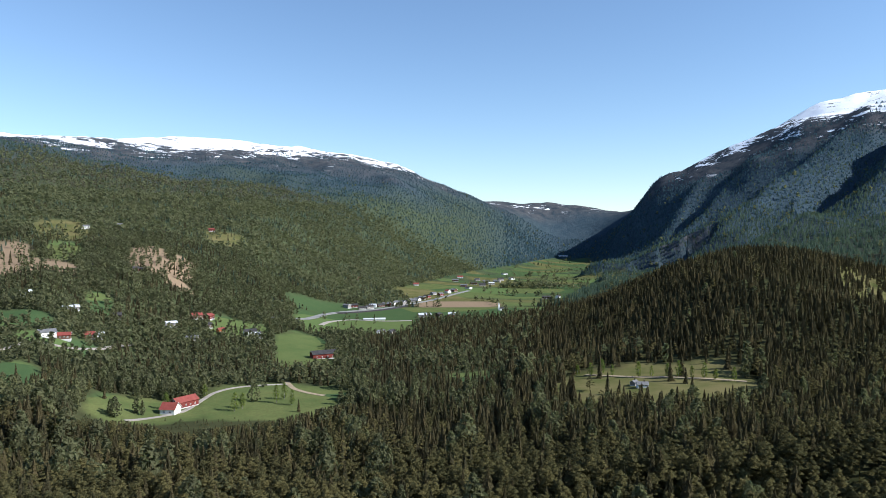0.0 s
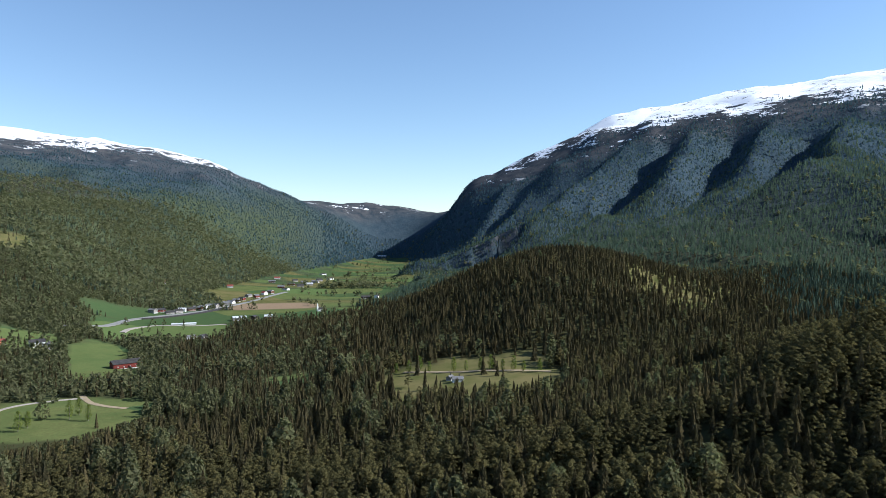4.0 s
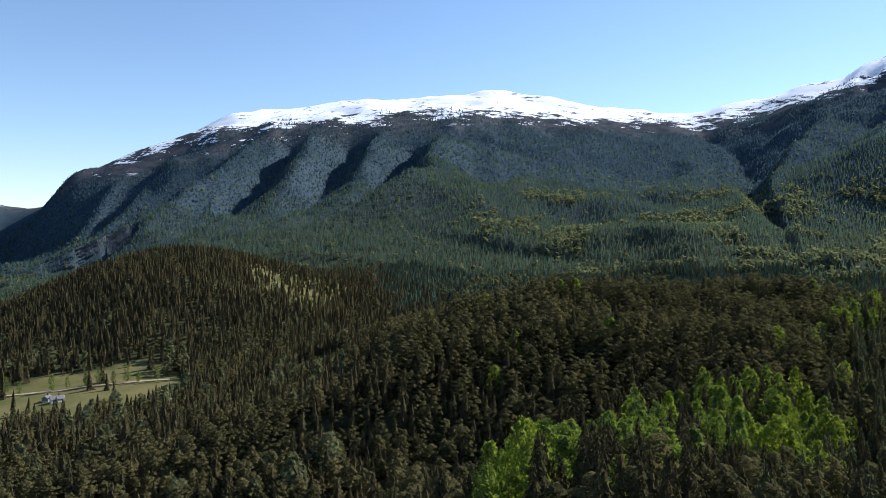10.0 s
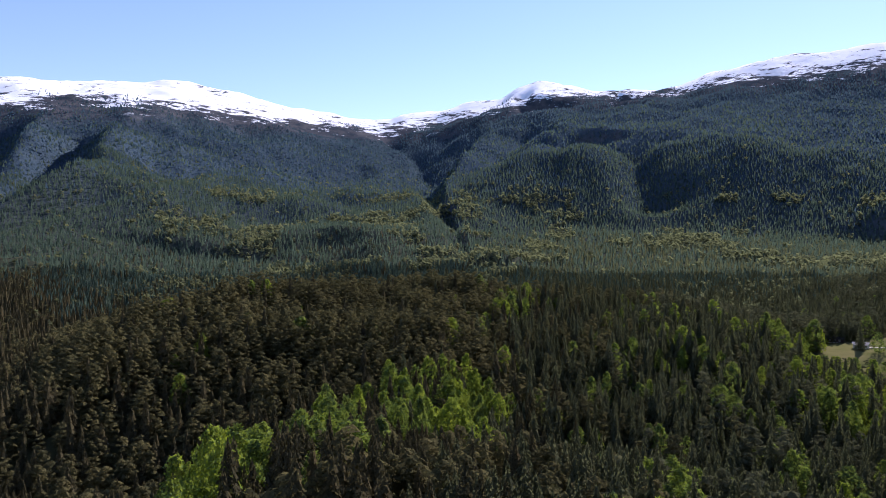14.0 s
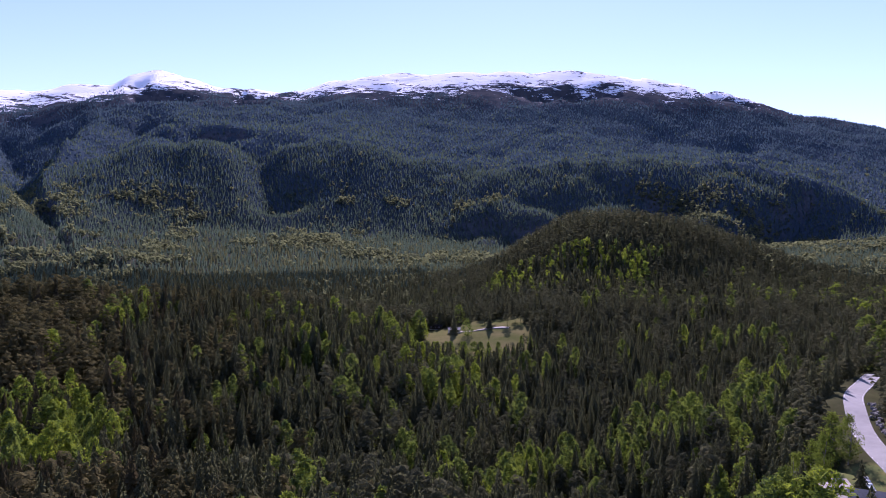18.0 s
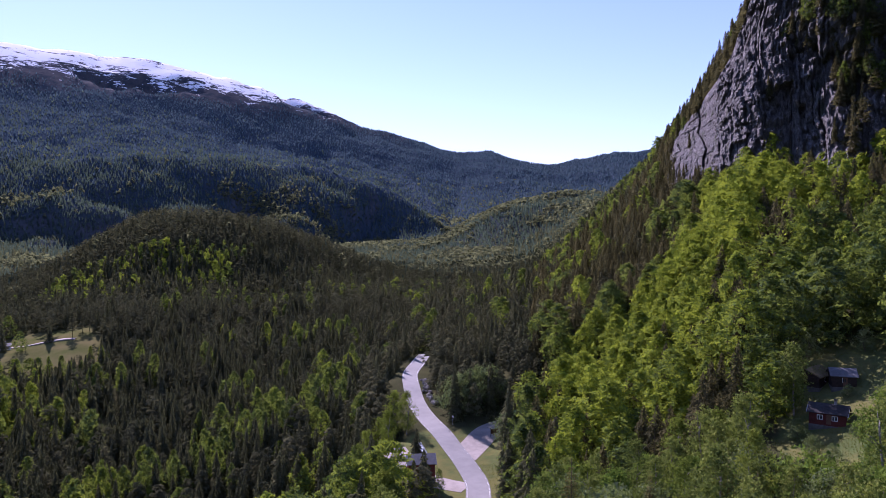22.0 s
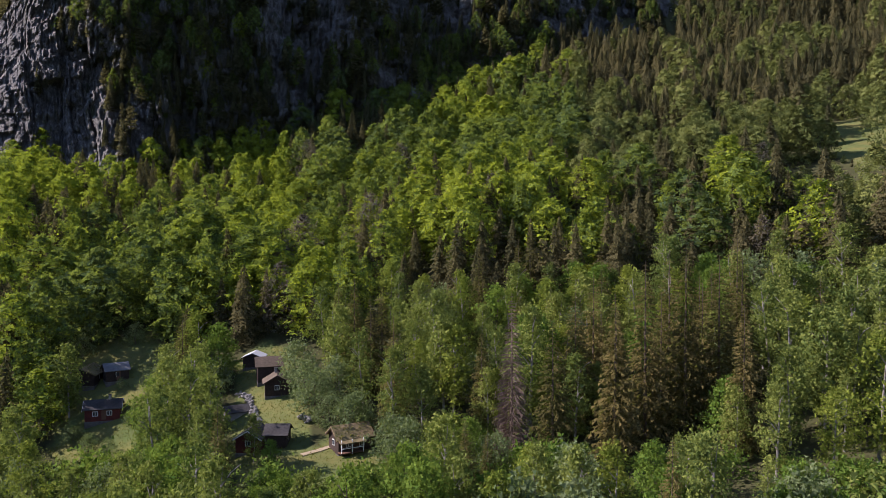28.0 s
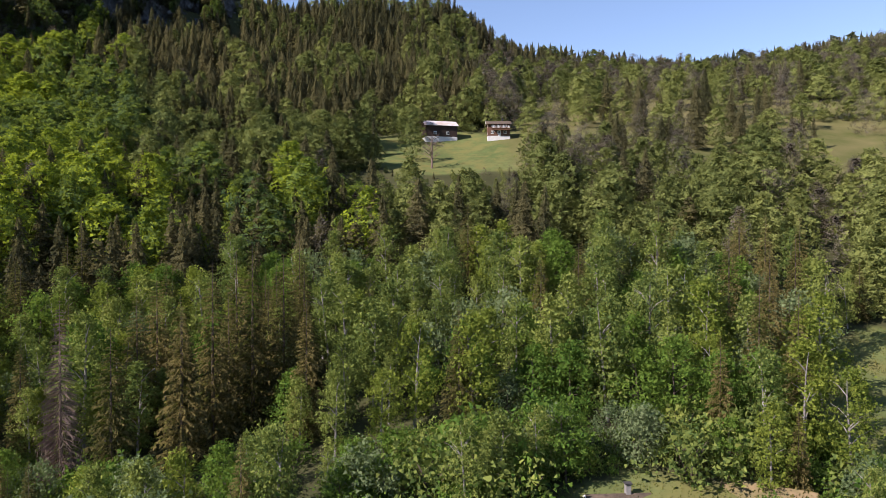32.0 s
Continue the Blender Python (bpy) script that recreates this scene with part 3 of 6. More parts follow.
# ---- cliff ----
def cliff_shape(az):
    """Foot and head of the rock face, from the cross-sections."""
    s = np.array([[(n[3][0], n[3][1], n[4][0], n[4][1])] for n in SECT]).reshape(-1, 4)
    return [np.interp(az, AZ, s[:, i]) for i in range(4)]


def slabs(s, z, wide, tall, seed):
    """Upright slabs of rock, each a little proud or set back; also the distance to a slab's side."""
    col = np.floor(s / wide).astype(int)
    row = np.floor(z / tall + 4 * lattice(col, np.full_like(col, seed))).astype(int)
    f = s / wide - col
    return lattice(col * 3 + seed, row + seed), np.minimum(f, 1 - f)


def cliff_surface(a, u):
    """Distance and height of the rock face; u runs from foot (0) to head (1)."""
    rb, zb, rt, zt = cliff_shape(a)
    lift = np.clip(u, 0, 1)
    r = rb - 13 + (rt - rb) * (0.15 * lift + 0.85 * lift ** 1.3) + np.maximum(u - 1, 0) * 420
    z = zb - 9 + (zt - zb + 9) * lift + np.maximum(u - 1, 0) * 60
    s = a * 5.6
    buttress = fbm(s / 30.0 + 0.2 * z / 30.0, z / 90.0, 2, 0.5)
    steps = fbm(s / 20.0, z / 13.0, 3, 0.5)
    crag = fbm(s / 1.6, z / 2.6, 3, 0.7)
    w = s + 2.6 * fbm(s / 15.0, z / 26.0, 3, 0.5)
    r = r - buttress * 9 - steps * 2.6 - crag * 1.25
    for wide, tall, deep, cleft, seed in ((11.0, 26.0, 3.0, 2.0, 3), (5.2, 12.0, 2.4, 1.4, 11), (2.3, 6.0, 1.6, 0.8, 29), (1.1, 2.6, 0.9, 0.3, 41)):
        push, edge = slabs(w, z, wide, tall, seed)
        r = r - push * deep + smooth(0.5, 0.0, edge * wide) * cleft
    z = z + fbm(s / 9.0, z / 30.0, 3) * 1.2
    fade = smooth(149.0, 151.5, a) * smooth(207.0, 200.0, a)
    return r + (1 - fade) * 16, z


def build_cliff():
    az = np.concatenate([np.arange(149.0, 172.0, 0.07), np.arange(172.0, 207.0, 0.13)])
    u = np.linspace(0, 1.12, 190)
    a, uu = np.meshgrid(az, u, indexing="ij")
    r, z = cliff_surface(a, uu)
    t = np.radians(a)
    verts = np.stack([r * np.sin(t), r * np.cos(t), z], -1).reshape(-1, 3)
    me = mesh_from("cliff", verts, grid_faces(len(az), len(u), False), ROCK)
    return tagged(new("cliff", me), "steep grey rock cliff with vertical cracks and ledges", "cliff", kind="structure")


build_cliff()


# ---- woods ----
def dressed(v, f, out, own=0.4, rng=None):
    """Faces turned outwards, and soft normals that follow the crown more than the single spray."""
    v, f, out = np.asarray(v, float), np.asarray(f), np.asarray(out, float)
    n = np.cross(v[f[:, 1]] - v[f[:, 0]], v[f[:, 2]] - v[f[:, 0]])
    n /= np.linalg.norm(n, axis=1, keepdims=True) + 1e-9
    out = out / (np.linalg.norm(out, axis=1, keepdims=True) + 1e-9)
    turn = (n * out).sum(1) < 0
    f = np.where(turn[:, None], f[:, ::-1], f)
    n = np.where(turn[:, None], -n, n)
    soft = out + own * n
    soft /= np.linalg.norm(soft, axis=1, keepdims=True) + 1e-9
    vn = np.zeros_like(v)
    axis = np.stack([v[:, 0], v[:, 1], 0.35 * np.hypot(v[:, 0], v[:, 1]) + 0.02 * np.abs(v).max()], -1)
    axis /= np.linalg.norm(axis, axis=1, keepdims=True) + 1e-9
    for k in range(3):
        vn[f[:, k]] = 0.5 * soft + 0.8 * axis[f[:, k]]
    return v, f, vn / (np.linalg.norm(vn, axis=1, keepdims=True) + 1e-9)


def with_stem(shape, h, r):
    v, f, n = shape
    a, t = stem(h, r)
    a = np.array(a)
    side = a * (1, 1, 0) + (0, 0, 0.002)
    return np.vstack([v, a]), np.vstack([f, np.array(t) + len(v)]), np.vstack([n, side / np.linalg.norm(side, axis=1, keepdims=True)])


def fan(rng, v, f, out, apex, rim, lift, step=1):
    """A jagged skirt of boughs: triangles from one apex to neighbouring points of a rim."""
    n = len(rim)
    for i in range(0, n, step):
        p, q = rim[i], rim[(i + 1) % n]
        b = len(v)
        v += [apex, p, q]
        f.append((b, b + 1, b + 2))
        m = (np.array(p) + np.array(q)) / 2 - np.array(apex)
        m[2] = 0
        m = m / (np.linalg.norm(m) + 1e-9)
        out.append((m[0], m[1], lift + rng.uniform(-0.15, 0.15)))


def tiered_spruce(rng, tiers, sides, wide, trunk=True):
    """Skirts of drooping boughs one above another on a stem, one metre tall, pointed."""
    v, f, out = [], [], []
    for k in range(tiers):
        u = (k + rng.uniform(-0.2, 0.2)) / tiers
        u = min(max(u, 0.0), 0.97)
        zb = 0.06 + 0.9 * u
        rad = wide * (1 - u) ** 0.85 + 0.012
        apex = (rng.gauss(0, 0.004), rng.gauss(0, 0.004), min(1.0, zb + 1.75 / tiers * rng.uniform(0.9, 1.1)) if k < tiers - 1 else 1.0)
        turn = rng.uniform(0, 6.283)
        rim = []
        for i in range(sides):
            a = turn + 6.283 * (i + rng.uniform(-0.25, 0.25)) / sides
            q = rad * rng.uniform(0.85, 1.2) * (1.0 if i % 2 else 0.66)
            rim.append((q * math.cos(a), q * math.sin(a), zb - q * rng.uniform(0.15, 0.6)))
        fan(rng, v, f, out, apex, rim, 0.45 if tiers > 1 else 0.3, 1 if tiers > 1 else 2)
    shape = dressed(v, f, out, 0.3)
    return with_stem(shape, 1.0, 0.012) if trunk else shape


def clumped_pine(rng, clumps, sides, trunk=True):
    """Rounded tufts of needles set round the upper stem, ragged and blunt at the top."""
    v, f, out = [], [], []
    for k in range(clumps):
        u = (k + 0.5 + rng.uniform(-0.3, 0.3)) / clumps
        a = k * 2.399 + rng.uniform(-0.5, 0.5)
        q = 0.165 * max(0.0, 1.02 - u) ** 0.6 * rng.uniform(0.5, 1.15)
        size = (0.125 if clumps < 10 else 0.105) * (1 - 0.45 * u) * rng.uniform(0.8, 1.25)
        c = np.array([q * math.cos(a), q * math.sin(a), 0.28 + 0.66 * u])
        apex = tuple(c + (0.3 * size * math.cos(a), 0.3 * size * math.sin(a), 0.6 * size))
        rim = [(c[0] + size * math.cos(t) * g, c[1] + size * math.sin(t) * g, c[2] - 0.35 * size * rng.random()) for t, g in
               ((6.283 * (i + rng.uniform(-0.3, 0.3)) / sides, rng.uniform(0.65, 1.15)) for i in range(sides))]
        fan(rng, v, f, out, apex, rim, 0.6)
    shape = dressed(v, f, out, 0.3)
    return with_stem(shape, 0.95, 0.016) if trunk else shape


def scatter_tris(rng, n, size, place, own=0.15):
    """Loose leaf sprays: triangles of a given size about places."""
    v, f, outs = [], [], []
    for i in range(n):
        c, out = place(rng)
        outs.append(out)
        d1 = np.array([rng.gauss(0, 1) for _ in range(3)])
        d1 = d1 / np.linalg.norm(d1)
        d2 = np.cross(d1, out + 0.5 * np.array([rng.gauss(0, 1) for _ in range(3)]))
        d2 = d2 / (np.linalg.norm(d2) + 1e-6)
        s = size * rng.uniform(0.6, 1.35)
        b = len(v)
        v += [c + d1 * s * 0.6, c - d1 * s * 0.4 + d2 * s * 0.5, c - d1 * s * 0.4 - d2 * s * 0.5]
        f.append((b, b + 1, b + 2))
    return dressed(v, f, outs, own)


def crown_place(lo, hi, wide):
    """Places in the outer shell of an uneven crown made of several lobes."""
    def place(rng):
        u = rng.random()
        z = lo + (hi - lo) * u
        ang = rng.uniform(0, 6.283)
        lobe = 1 + 0.22 * math.sin(3 * ang + 9 * u) + 0.15 * math.sin(5 * ang - 14 * u)
        rad = 1.12 * wide * lobe * max(0.02, math.sin(math.pi * (0.1 + 0.88 * u ** 0.75))) ** 0.8 * (0.45 + 0.55 * rng.random() ** 0.5)
        out = np.array([math.cos(ang), math.sin(ang), 1.4 * (u - 0.35)])
        return np.array([rad * math.cos(ang), rad * math.sin(ang), z]), out
    return place


def stem(h, r):
    v = [(r * math.cos(a), r * math.sin(a), -0.05) for a in (0, 2.09, 4.19)] + [(0, 0, h)]
    return v, [(0, 1, 3), (1, 2, 3), (2, 0, 3)]


def leaf_shape(rng, n, size, wide, trunk=True):
    shape = scatter_tris(rng, n, size, crown_place(0.06, 0.98, wide))
    return with_stem(shape, 0.8, 0.012) if trunk else shape


def spread(step, r0, r1, seed):
    """Jittered grid of places in a ring round the drone."""
    rng = np.random.RandomState(seed)
    g = np.arange(-r1, r1, step)
    x, y = np.meshgrid(g, g)
    x, y = x.ravel() + rng.uniform(-0.48, 0.48, x.size) * step, y.ravel() + rng.uniform(-0.48, 0.48, x.size) * step
    r = np.hypot(x, y)
    az = (np.degrees(np.arctan2(x, y)) - A0) % 360 + A0
    keep = (r > r0) & (r < r1) & (az > -36.5) & (az < 257)
    return x[keep], y[keep], r[keep], az[keep], rng


def box(az, r, a0, a1, r0, r1, soft=2.0):
    return smooth(a0 - soft, a0 + soft, az) * smooth(a1 + soft, a1 - soft, az) * smooth(r0 * 0.96, r0 * 1.04, r) * smooth(r1 * 1.04, r1 * 0.96, r)


def wood_kinds(x, y, r, az, z, rng):
    """Share of broad-leaved trees and pines, and how yellow the leaves are."""
    n = fbm(x / 60, y / 60, 3)
    n2 = fbm(x / 190 + 5, y / 190, 3)
    leaf = 0.045 - 0.015 * smooth(1000, 1300, r)
    pine = np.full_like(r, 0.25)
    hue = np.full_like(r, 0.28)

    def put(w, l, p, h):
        nonlocal leaf, pine, hue
        leaf, pine, hue = leaf + (l - leaf) * w, pine + (p - pine) * w, hue + (h - hue) * w

    put(box(az, r, -40, -4, 0, 430), 0.06, 0.40, 0.25)
    put(box(az, r, -40, 8, 430, 2300, 3) * (1 - 0.55 * smooth(0.2, 0.7, n2)), 0.85, 0.05, 0.3)
    put(box(az, r, -6, 9, 380, 960), 0.10, 0.1, 0.3)
    put(box(az, r, -2.5, 4.5, 540, 640), 0.6, 0.0, 0.2)
    put(box(az, r, -40, -26, 150, 330), 0.22, 0.3, 0.3)
    put(box(az, r, -40, 44, 100, 300) * smooth(-0.6, -0.1, n2), 0.025, 0.8, 0.3)
    put(box(az, r, 7, 42, 560, 1100), 0.012, 0.10, 0.3)
    put(box(az, r, 40, 98, 275, 560), 0.022, 0.88, 0.4)
    put(box(az, r, 40, 98, 560, 1150), 0.04, 0.0, 0.3)
    edge = np.interp(az, (48, 50, 55, 60, 66, 72, 77), (150, 188, 218, 248, 288, 288, 265))
    put(smooth(47.5, 50, az) * smooth(78, 75, az) * smooth(edge + 8, edge - 4, r) * smooth(edge - 85, edge - 60, r), 0.97, 0.02, 0.55)
    put(box(az, r, 33, 52, 180, 300), 0.03, 0.45, 0.5)
    put(box(az, r, 74, 128, 120, 440), 0.06 + 0.2 * smooth(0.1, 0.6, n), 0.2, 0.34)
    put(box(az, r, 84, 106, 300, 440), 0.36, 0.15, 0.45)
    put(box(az, r, 100, 126, 430, 600), 0.03 + 0.1 * smooth(0.1, 0.5, n), 0.6, 0.4)
    put(box(az, r, 103.5, 116, 610, 688, 1.0), 0.55, 0.1, 0.75)
    put(box(az, r, 100, 126, 684, 960), 0.02 + 0.06 * smooth(0.3, 0.7, n), 0.6, 0.3)
    put(box(az, r, 126, 150, 205, 700), 0.055, 0.55, 0.36)
    put(box(az, r, 128, 146, 100, 205), 0.5, 0.25, 0.3)
    put(box(az, r, 119, 129.5, 100, 212, 1.0), 0.72, 0.1, 0.5)
    put(box(az, r, 142, 176, 150, 330), 0.86, 0.03, 0.72 + 0.35 * smooth(-0.2, 0.3, n))
    put(box(az, r, 140, 152, 240, 800), 0.16, 0.3, 0.4)
    put(box(az, r, 156, 182, 130, 215), 0.97, 0.0, 0.6)
    put(box(az, r, 178, 262, 60, 330), 0.66, 0.03, 0.48)
    put(box(az, r, 174, 262, 330, 700), 0.30, 0.1, 0.52)
    put(box(az, r, 196, 218, 300, 700), 0.16, 0.1, 0.4)
    put(box(az, r, 116, 150, 900, 2100, 3) * smooth(-0.2, 0.3, n2), 0.6, 0.0, 0.4)
    put(box(az, r, 48, 135, 1000, 2300, 4) * smooth(0.05, 0.35, n2 + 0.4 * n) * smooth(270, 200, z), 0.55, 0.0, 0.5)
    put(box(az, r, 226, 262, 165, 480), 0.88, 0.02, 0.62)
    put(box(az, r, 40, 150, 700, 1500) * (1 - box(az, r, 97, 128, 600, 1000)) * smooth(0.25, 0.75, n2 + 0.1), 0.34, 0.1, 0.32)
    leaf = np.clip(leaf * (1 + 0.7 * n), 0, 1) * smooth(430, 250, z)
    return leaf, pine, hue


def open_share(az, r, x, y, z):
    s = np.zeros_like(r)
    for p in OPEN:
        m = (inside(p, az, r, x, y) > 0.3) & ((z < 20) | (p[3] < 1500))
        s = np.where(m, np.maximum(s, p[5]), s)
    return s


# strips kept free of trees: points and half width
ROADS = [([bearing(*p)[:2] for p in ROAD_LINE], 4.2),
         ([bearing(*p)[:2] for p in ((135.0, 140), (133.8, 178), (130.6, 218), (129.6, 262))], 6.0),
         ([bearing(*p)[:2] for p in ((135.2, 190), (137.0, 205), (140, 218))], 4.0)]


def on_road(x, y, margin):
    m = np.zeros(len(x), bool)
    for pts, half in ROADS:
        for (x0, y0), (x1, y1) in zip(pts[:-1], pts[1:]):
            dx, dy = x1 - x0, y1 - y0
            t = np.clip(((x - x0) * dx + (y - y0) * dy) / (dx * dx + dy * dy), 0, 1)
            m |= np.hypot(x - x0 - t * dx, y - y0 - t * dy) < half + margin
    return m


def plant(shapes, x, y, z, tall, wide, tint, rng):
    """Copies of a few shapes at many places, as arrays."""
    vs, fs, ts, ns, off = [], [], [], [], 0
    pick = rng.randint(0, len(shapes), len(x))
    for i, (tv, tf, tn) in enumerate(shapes):
        m = np.where(pick == i)[0]
        if not len(m):
            continue
        ang = rng.uniform(0, 6.283, len(m))
        c, s = np.cos(ang), np.sin(ang)
        lean = rng.normal(0, 0.025, (len(m), 2))
        sx = (tall[m] * wide[m])[:, None]
        px = (tv[None, :, 0] * c[:, None] - tv[None, :, 1] * s[:, None]) * sx
        py = (tv[None, :, 0] * s[:, None] + tv[None, :, 1] * c[:, None]) * sx
        pz = tv[None, :, 2] * tall[m][:, None]
        v = np.stack([px + x[m][:, None] + lean[:, :1] * pz, py + y[m][:, None] + lean[:, 1:] * pz, pz + z[m][:, None]], -1)
        k = len(tv)
        vs.append(v.reshape(-1, 3))
        fs.append((tf[None] + (np.arange(len(m)) * k)[:, None, None] + off).reshape(-1, 3))
        ts.append(np.repeat(tint[m], k))
        nx = tn[None, :, 0] * c[:, None] - tn[None, :, 1] * s[:, None]
        ny = tn[None, :, 0] * s[:, None] + tn[None, :, 1] * c[:, None]
        ns.append(np.stack([nx, ny, np.broadcast_to(tn[None, :, 2], nx.shape)], -1).reshape(-1, 3))
        off += len(m) * k
    return np.vstack(vs), np.vstack(fs), np.concatenate(ts), np.vstack(ns)


def build_woods():
    rng = random.Random(11)
    rings = [
        (4.9, 100, 260, [tiered_spruce(rng, 15, 11, w) for w in (0.13, 0.15, 0.17, 0.19)], [clumped_pine(rng, 29, 6) for _ in range(5)],
         [leaf_shape(rng, 420, 0.08, w) for w in (0.18, 0.21, 0.24, 0.27)]),
        (5.3, 260, 520, [tiered_spruce(rng, 8, 8, w) for w in (0.125, 0.145, 0.165, 0.185)], [clumped_pine(rng, 18, 5) for _ in range(5)],
         [leaf_shape(rng, 210, 0.11, w) for w in (0.18, 0.21, 0.24, 0.27)]),
        (5.4, 520, 1150, [tiered_spruce(rng, 3, 6, w, False) for w in (0.115, 0.13, 0.15, 0.17)], [clumped_pine(rng, 6, 4, False) for _ in range(4)],
         [leaf_shape(rng, 24, 0.25, 0.2, False) for _ in range(3)]),
        (7.6, 1150, 2200, [tiered_spruce(rng, 1, 6, w, False) for w in (0.17, 0.19, 0.22, 0.25)], None, [leaf_shape(rng, 8, 0.42, 0.2, False) for _ in range(3)]),
        (11.5, 2200, 4400, [tiered_spruce(rng, 1, 4, w, False) for w in (0.22, 0.25, 0.28)], None, [leaf_shape(rng, 4, 0.5, 0.2, False) for _ in range(3)]),
    ]
    heaps = {"valley_birch": [], "soft_birch": [], "green_spruce": [], "green_pine": [], "spruce": [], "pine": [], "birch": [], "slope_spruce": [], "budding_birch": [], "hill_spruce": [], "distant_spruce": []}
    for n, (step, r0, r1, spruces, pines, leaves) in enumerate(rings):
        x, y, r, az, rs = spread(step, r0, r1, 40 + n)
        z = height(x, y)
        keep = rs.random_sample(len(x)) > open_share(az, r, x, y, z)
        keep &= ~on_road(x, y, 2.5)
        keep &= ~((r < 134) & (az > 126))
        rb, zb, rt, zt = cliff_shape(az)
        keep &= ~((az > 151) & (az < 206) & (r > rb - 3) & (r < rt + 6))
        keep &= ~((r > 640) & (az > 152))
        keep &= ~((z < 12.5) & (r > 1000) & (az < 20) & (rs.random_sample(len(x)) < 0.75))
        line = snow_line(az) + 70 * fbm(x / 200, y / 200, 2)
        keep &= rs.random_sample(len(x)) > smooth(line - 70, line + 55, z) * (r > 1100)
        # most trees hidden from the drone behind crests are left out
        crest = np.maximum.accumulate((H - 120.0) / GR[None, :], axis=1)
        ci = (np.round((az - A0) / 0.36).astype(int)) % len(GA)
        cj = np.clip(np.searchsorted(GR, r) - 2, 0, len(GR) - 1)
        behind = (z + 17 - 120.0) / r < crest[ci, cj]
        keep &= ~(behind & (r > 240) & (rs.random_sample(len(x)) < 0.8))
        hedge = (az < 13.5) & (az > -5) & (r > 1130) & (r < 3500) & (z < 15) & (np.abs(value_noise(x / 170 + 3, y / 120)) < 0.03) & (rs.random_sample(len(x)) < 0.7)
        keep |= hedge
        x, y, r, az, z = x[keep], y[keep], r[keep], az[keep], z[keep]
        leaf, pine, hue = wood_kinds(x, y, r, az, z, rs)
        u = rs.random_sample(len(x))
        is_leaf = (u < leaf) | hedge[keep]
        # broad crowns stand further apart
        crowd = is_leaf & (n < 2) & (rs.random_sample(len(x)) < 0.42 * (az > 126))
        x, y, r, az, z, leaf, pine, hue, is_leaf = (q[~crowd] for q in (x, y, r, az, z, leaf, pine, hue, is_leaf))
        is_pine = ~is_leaf & (rs.random_sample(len(x)) < pine) & (n < 3)
        patch = fbm(x / 45, y / 45, 2) * np.where(az > 140, 0.36, 0.18)
        age = 1 + 0.16 * fbm(x / 35 + 3, y / 35, 2)
        grow = (1.0, 1.0, 0.9, 0.85, 0.75)[n] * np.where(az > 138, 1.2, 1.0)
        for kind, m, shapes, tall, wide in (
                ("spruce", ~is_leaf & ~is_pine, spruces, (9, 16), (0.85, 1.2)),
                ("pine", is_pine, pines, (10, 15), (0.95, 1.3)),
                ("birch", is_leaf, leaves, (10, 20) if n < 2 else (8, 16), (0.9, 1.4))):
            if not m.any():
                continue
            k = int(m.sum())
            t = rs.uniform(*tall, k) * age[m] * (grow[m] if kind == "spruce" else 1.0) * (1 - 0.3 * (az[m] < 5) * (r[m] > 430))
            w = rs.uniform(*wide, k) * (1.0, 1.0, 1.1, 1.3, 1.5)[n]
            if kind != "birch" and n < 3:
                t = t * np.interp(az[m], (36, 42, 96, 104, 128, 136), (1.0, 1.35, 1.35, 1.15, 1.15, 1.0))
                w = w * np.where(az[m] > 134, 1.0, 1.22 if n < 2 else 1.1)
            if kind == "birch":
                tallest = (az[m] > 48) & (az[m] < 78) & (r[m] < 320)
                t, w = t * np.where(tallest, 1.2, 1.0), w * np.where(tallest, 0.72, np.where(az[m] < 128, 0.85, 1.1))
            if kind == "spruce" and n < 2:
                w = w * np.where(az[m] > 138, 1.45, 1.0)
            if kind == "birch":
                t = t * np.where((az[m] > 8) & (az[m] < 140) & (leaf[m] < 0.3), 0.88, 1.0)
            # trees cut down to the drone's sight line to the upper farm's meadow
            below = (az[m] > 213) & (az[m] < 229.5) & (r[m] < 218)
            t = np.where(below, np.clip((120 + 0.086 * r[m] - z[m]) * rs.uniform(0.6, 1.35, k), 2.5, t), t)
            # trees kept low so the farm's fields and the clearing show from the drone
            edge = (az[m] > -28) & (az[m] < -6) & (r[m] > 280) & (r[m] < 445)
            front = (az[m] > 97) & (az[m] < 105.8) & (r[m] > 290) & (r[m] < 440)
            t = np.where(front, np.clip(120 - 0.146 * r[m] - z[m], 2.0, t), t)
            room = 120 - np.interp(az[m], (-27, -23, -21, -14, -8), (0.228, 0.242, 0.258, 0.252, 0.231)) * r[m] - z[m]
            t = np.where(edge, np.clip(room, 2.0, t), t)
            tint = np.clip(rs.normal(0, 0.13 if kind == "birch" and n > 1 else 0.22, k) + (hue[m] - 0.05 * smooth(500, 1000, r[m]) * (az[m] > 12) if kind == "birch" else 0.45) + patch[m], 0, 1)
            px, py, pz = x[m], y[m], z[m] - 0.3
            if kind == "spruce" and n < 2:
                brown = az[m] > 140
                green = ~brown & (az[m] + rs.uniform(-9, 9, k) > 72)
                for name, q in (("spruce", ~brown & ~green), ("green_spruce", green), ("slope_spruce", brown)):
                    if q.any():
                        heaps[name].append(plant(shapes, px[q], py[q], pz[q], t[q], w[q], tint[q], rs))
                continue
            if kind == "birch":
                late = rs.random_sample(k) < 0.42 * ((az[m] > 225) & (r[m] > 190)) + 0.12 * (az[m] > 206) * (r[m] < 190) + 0.6 * ((az[m] < -8) & (z[m] > 215)) + 0.04 * (az[m] > 174)
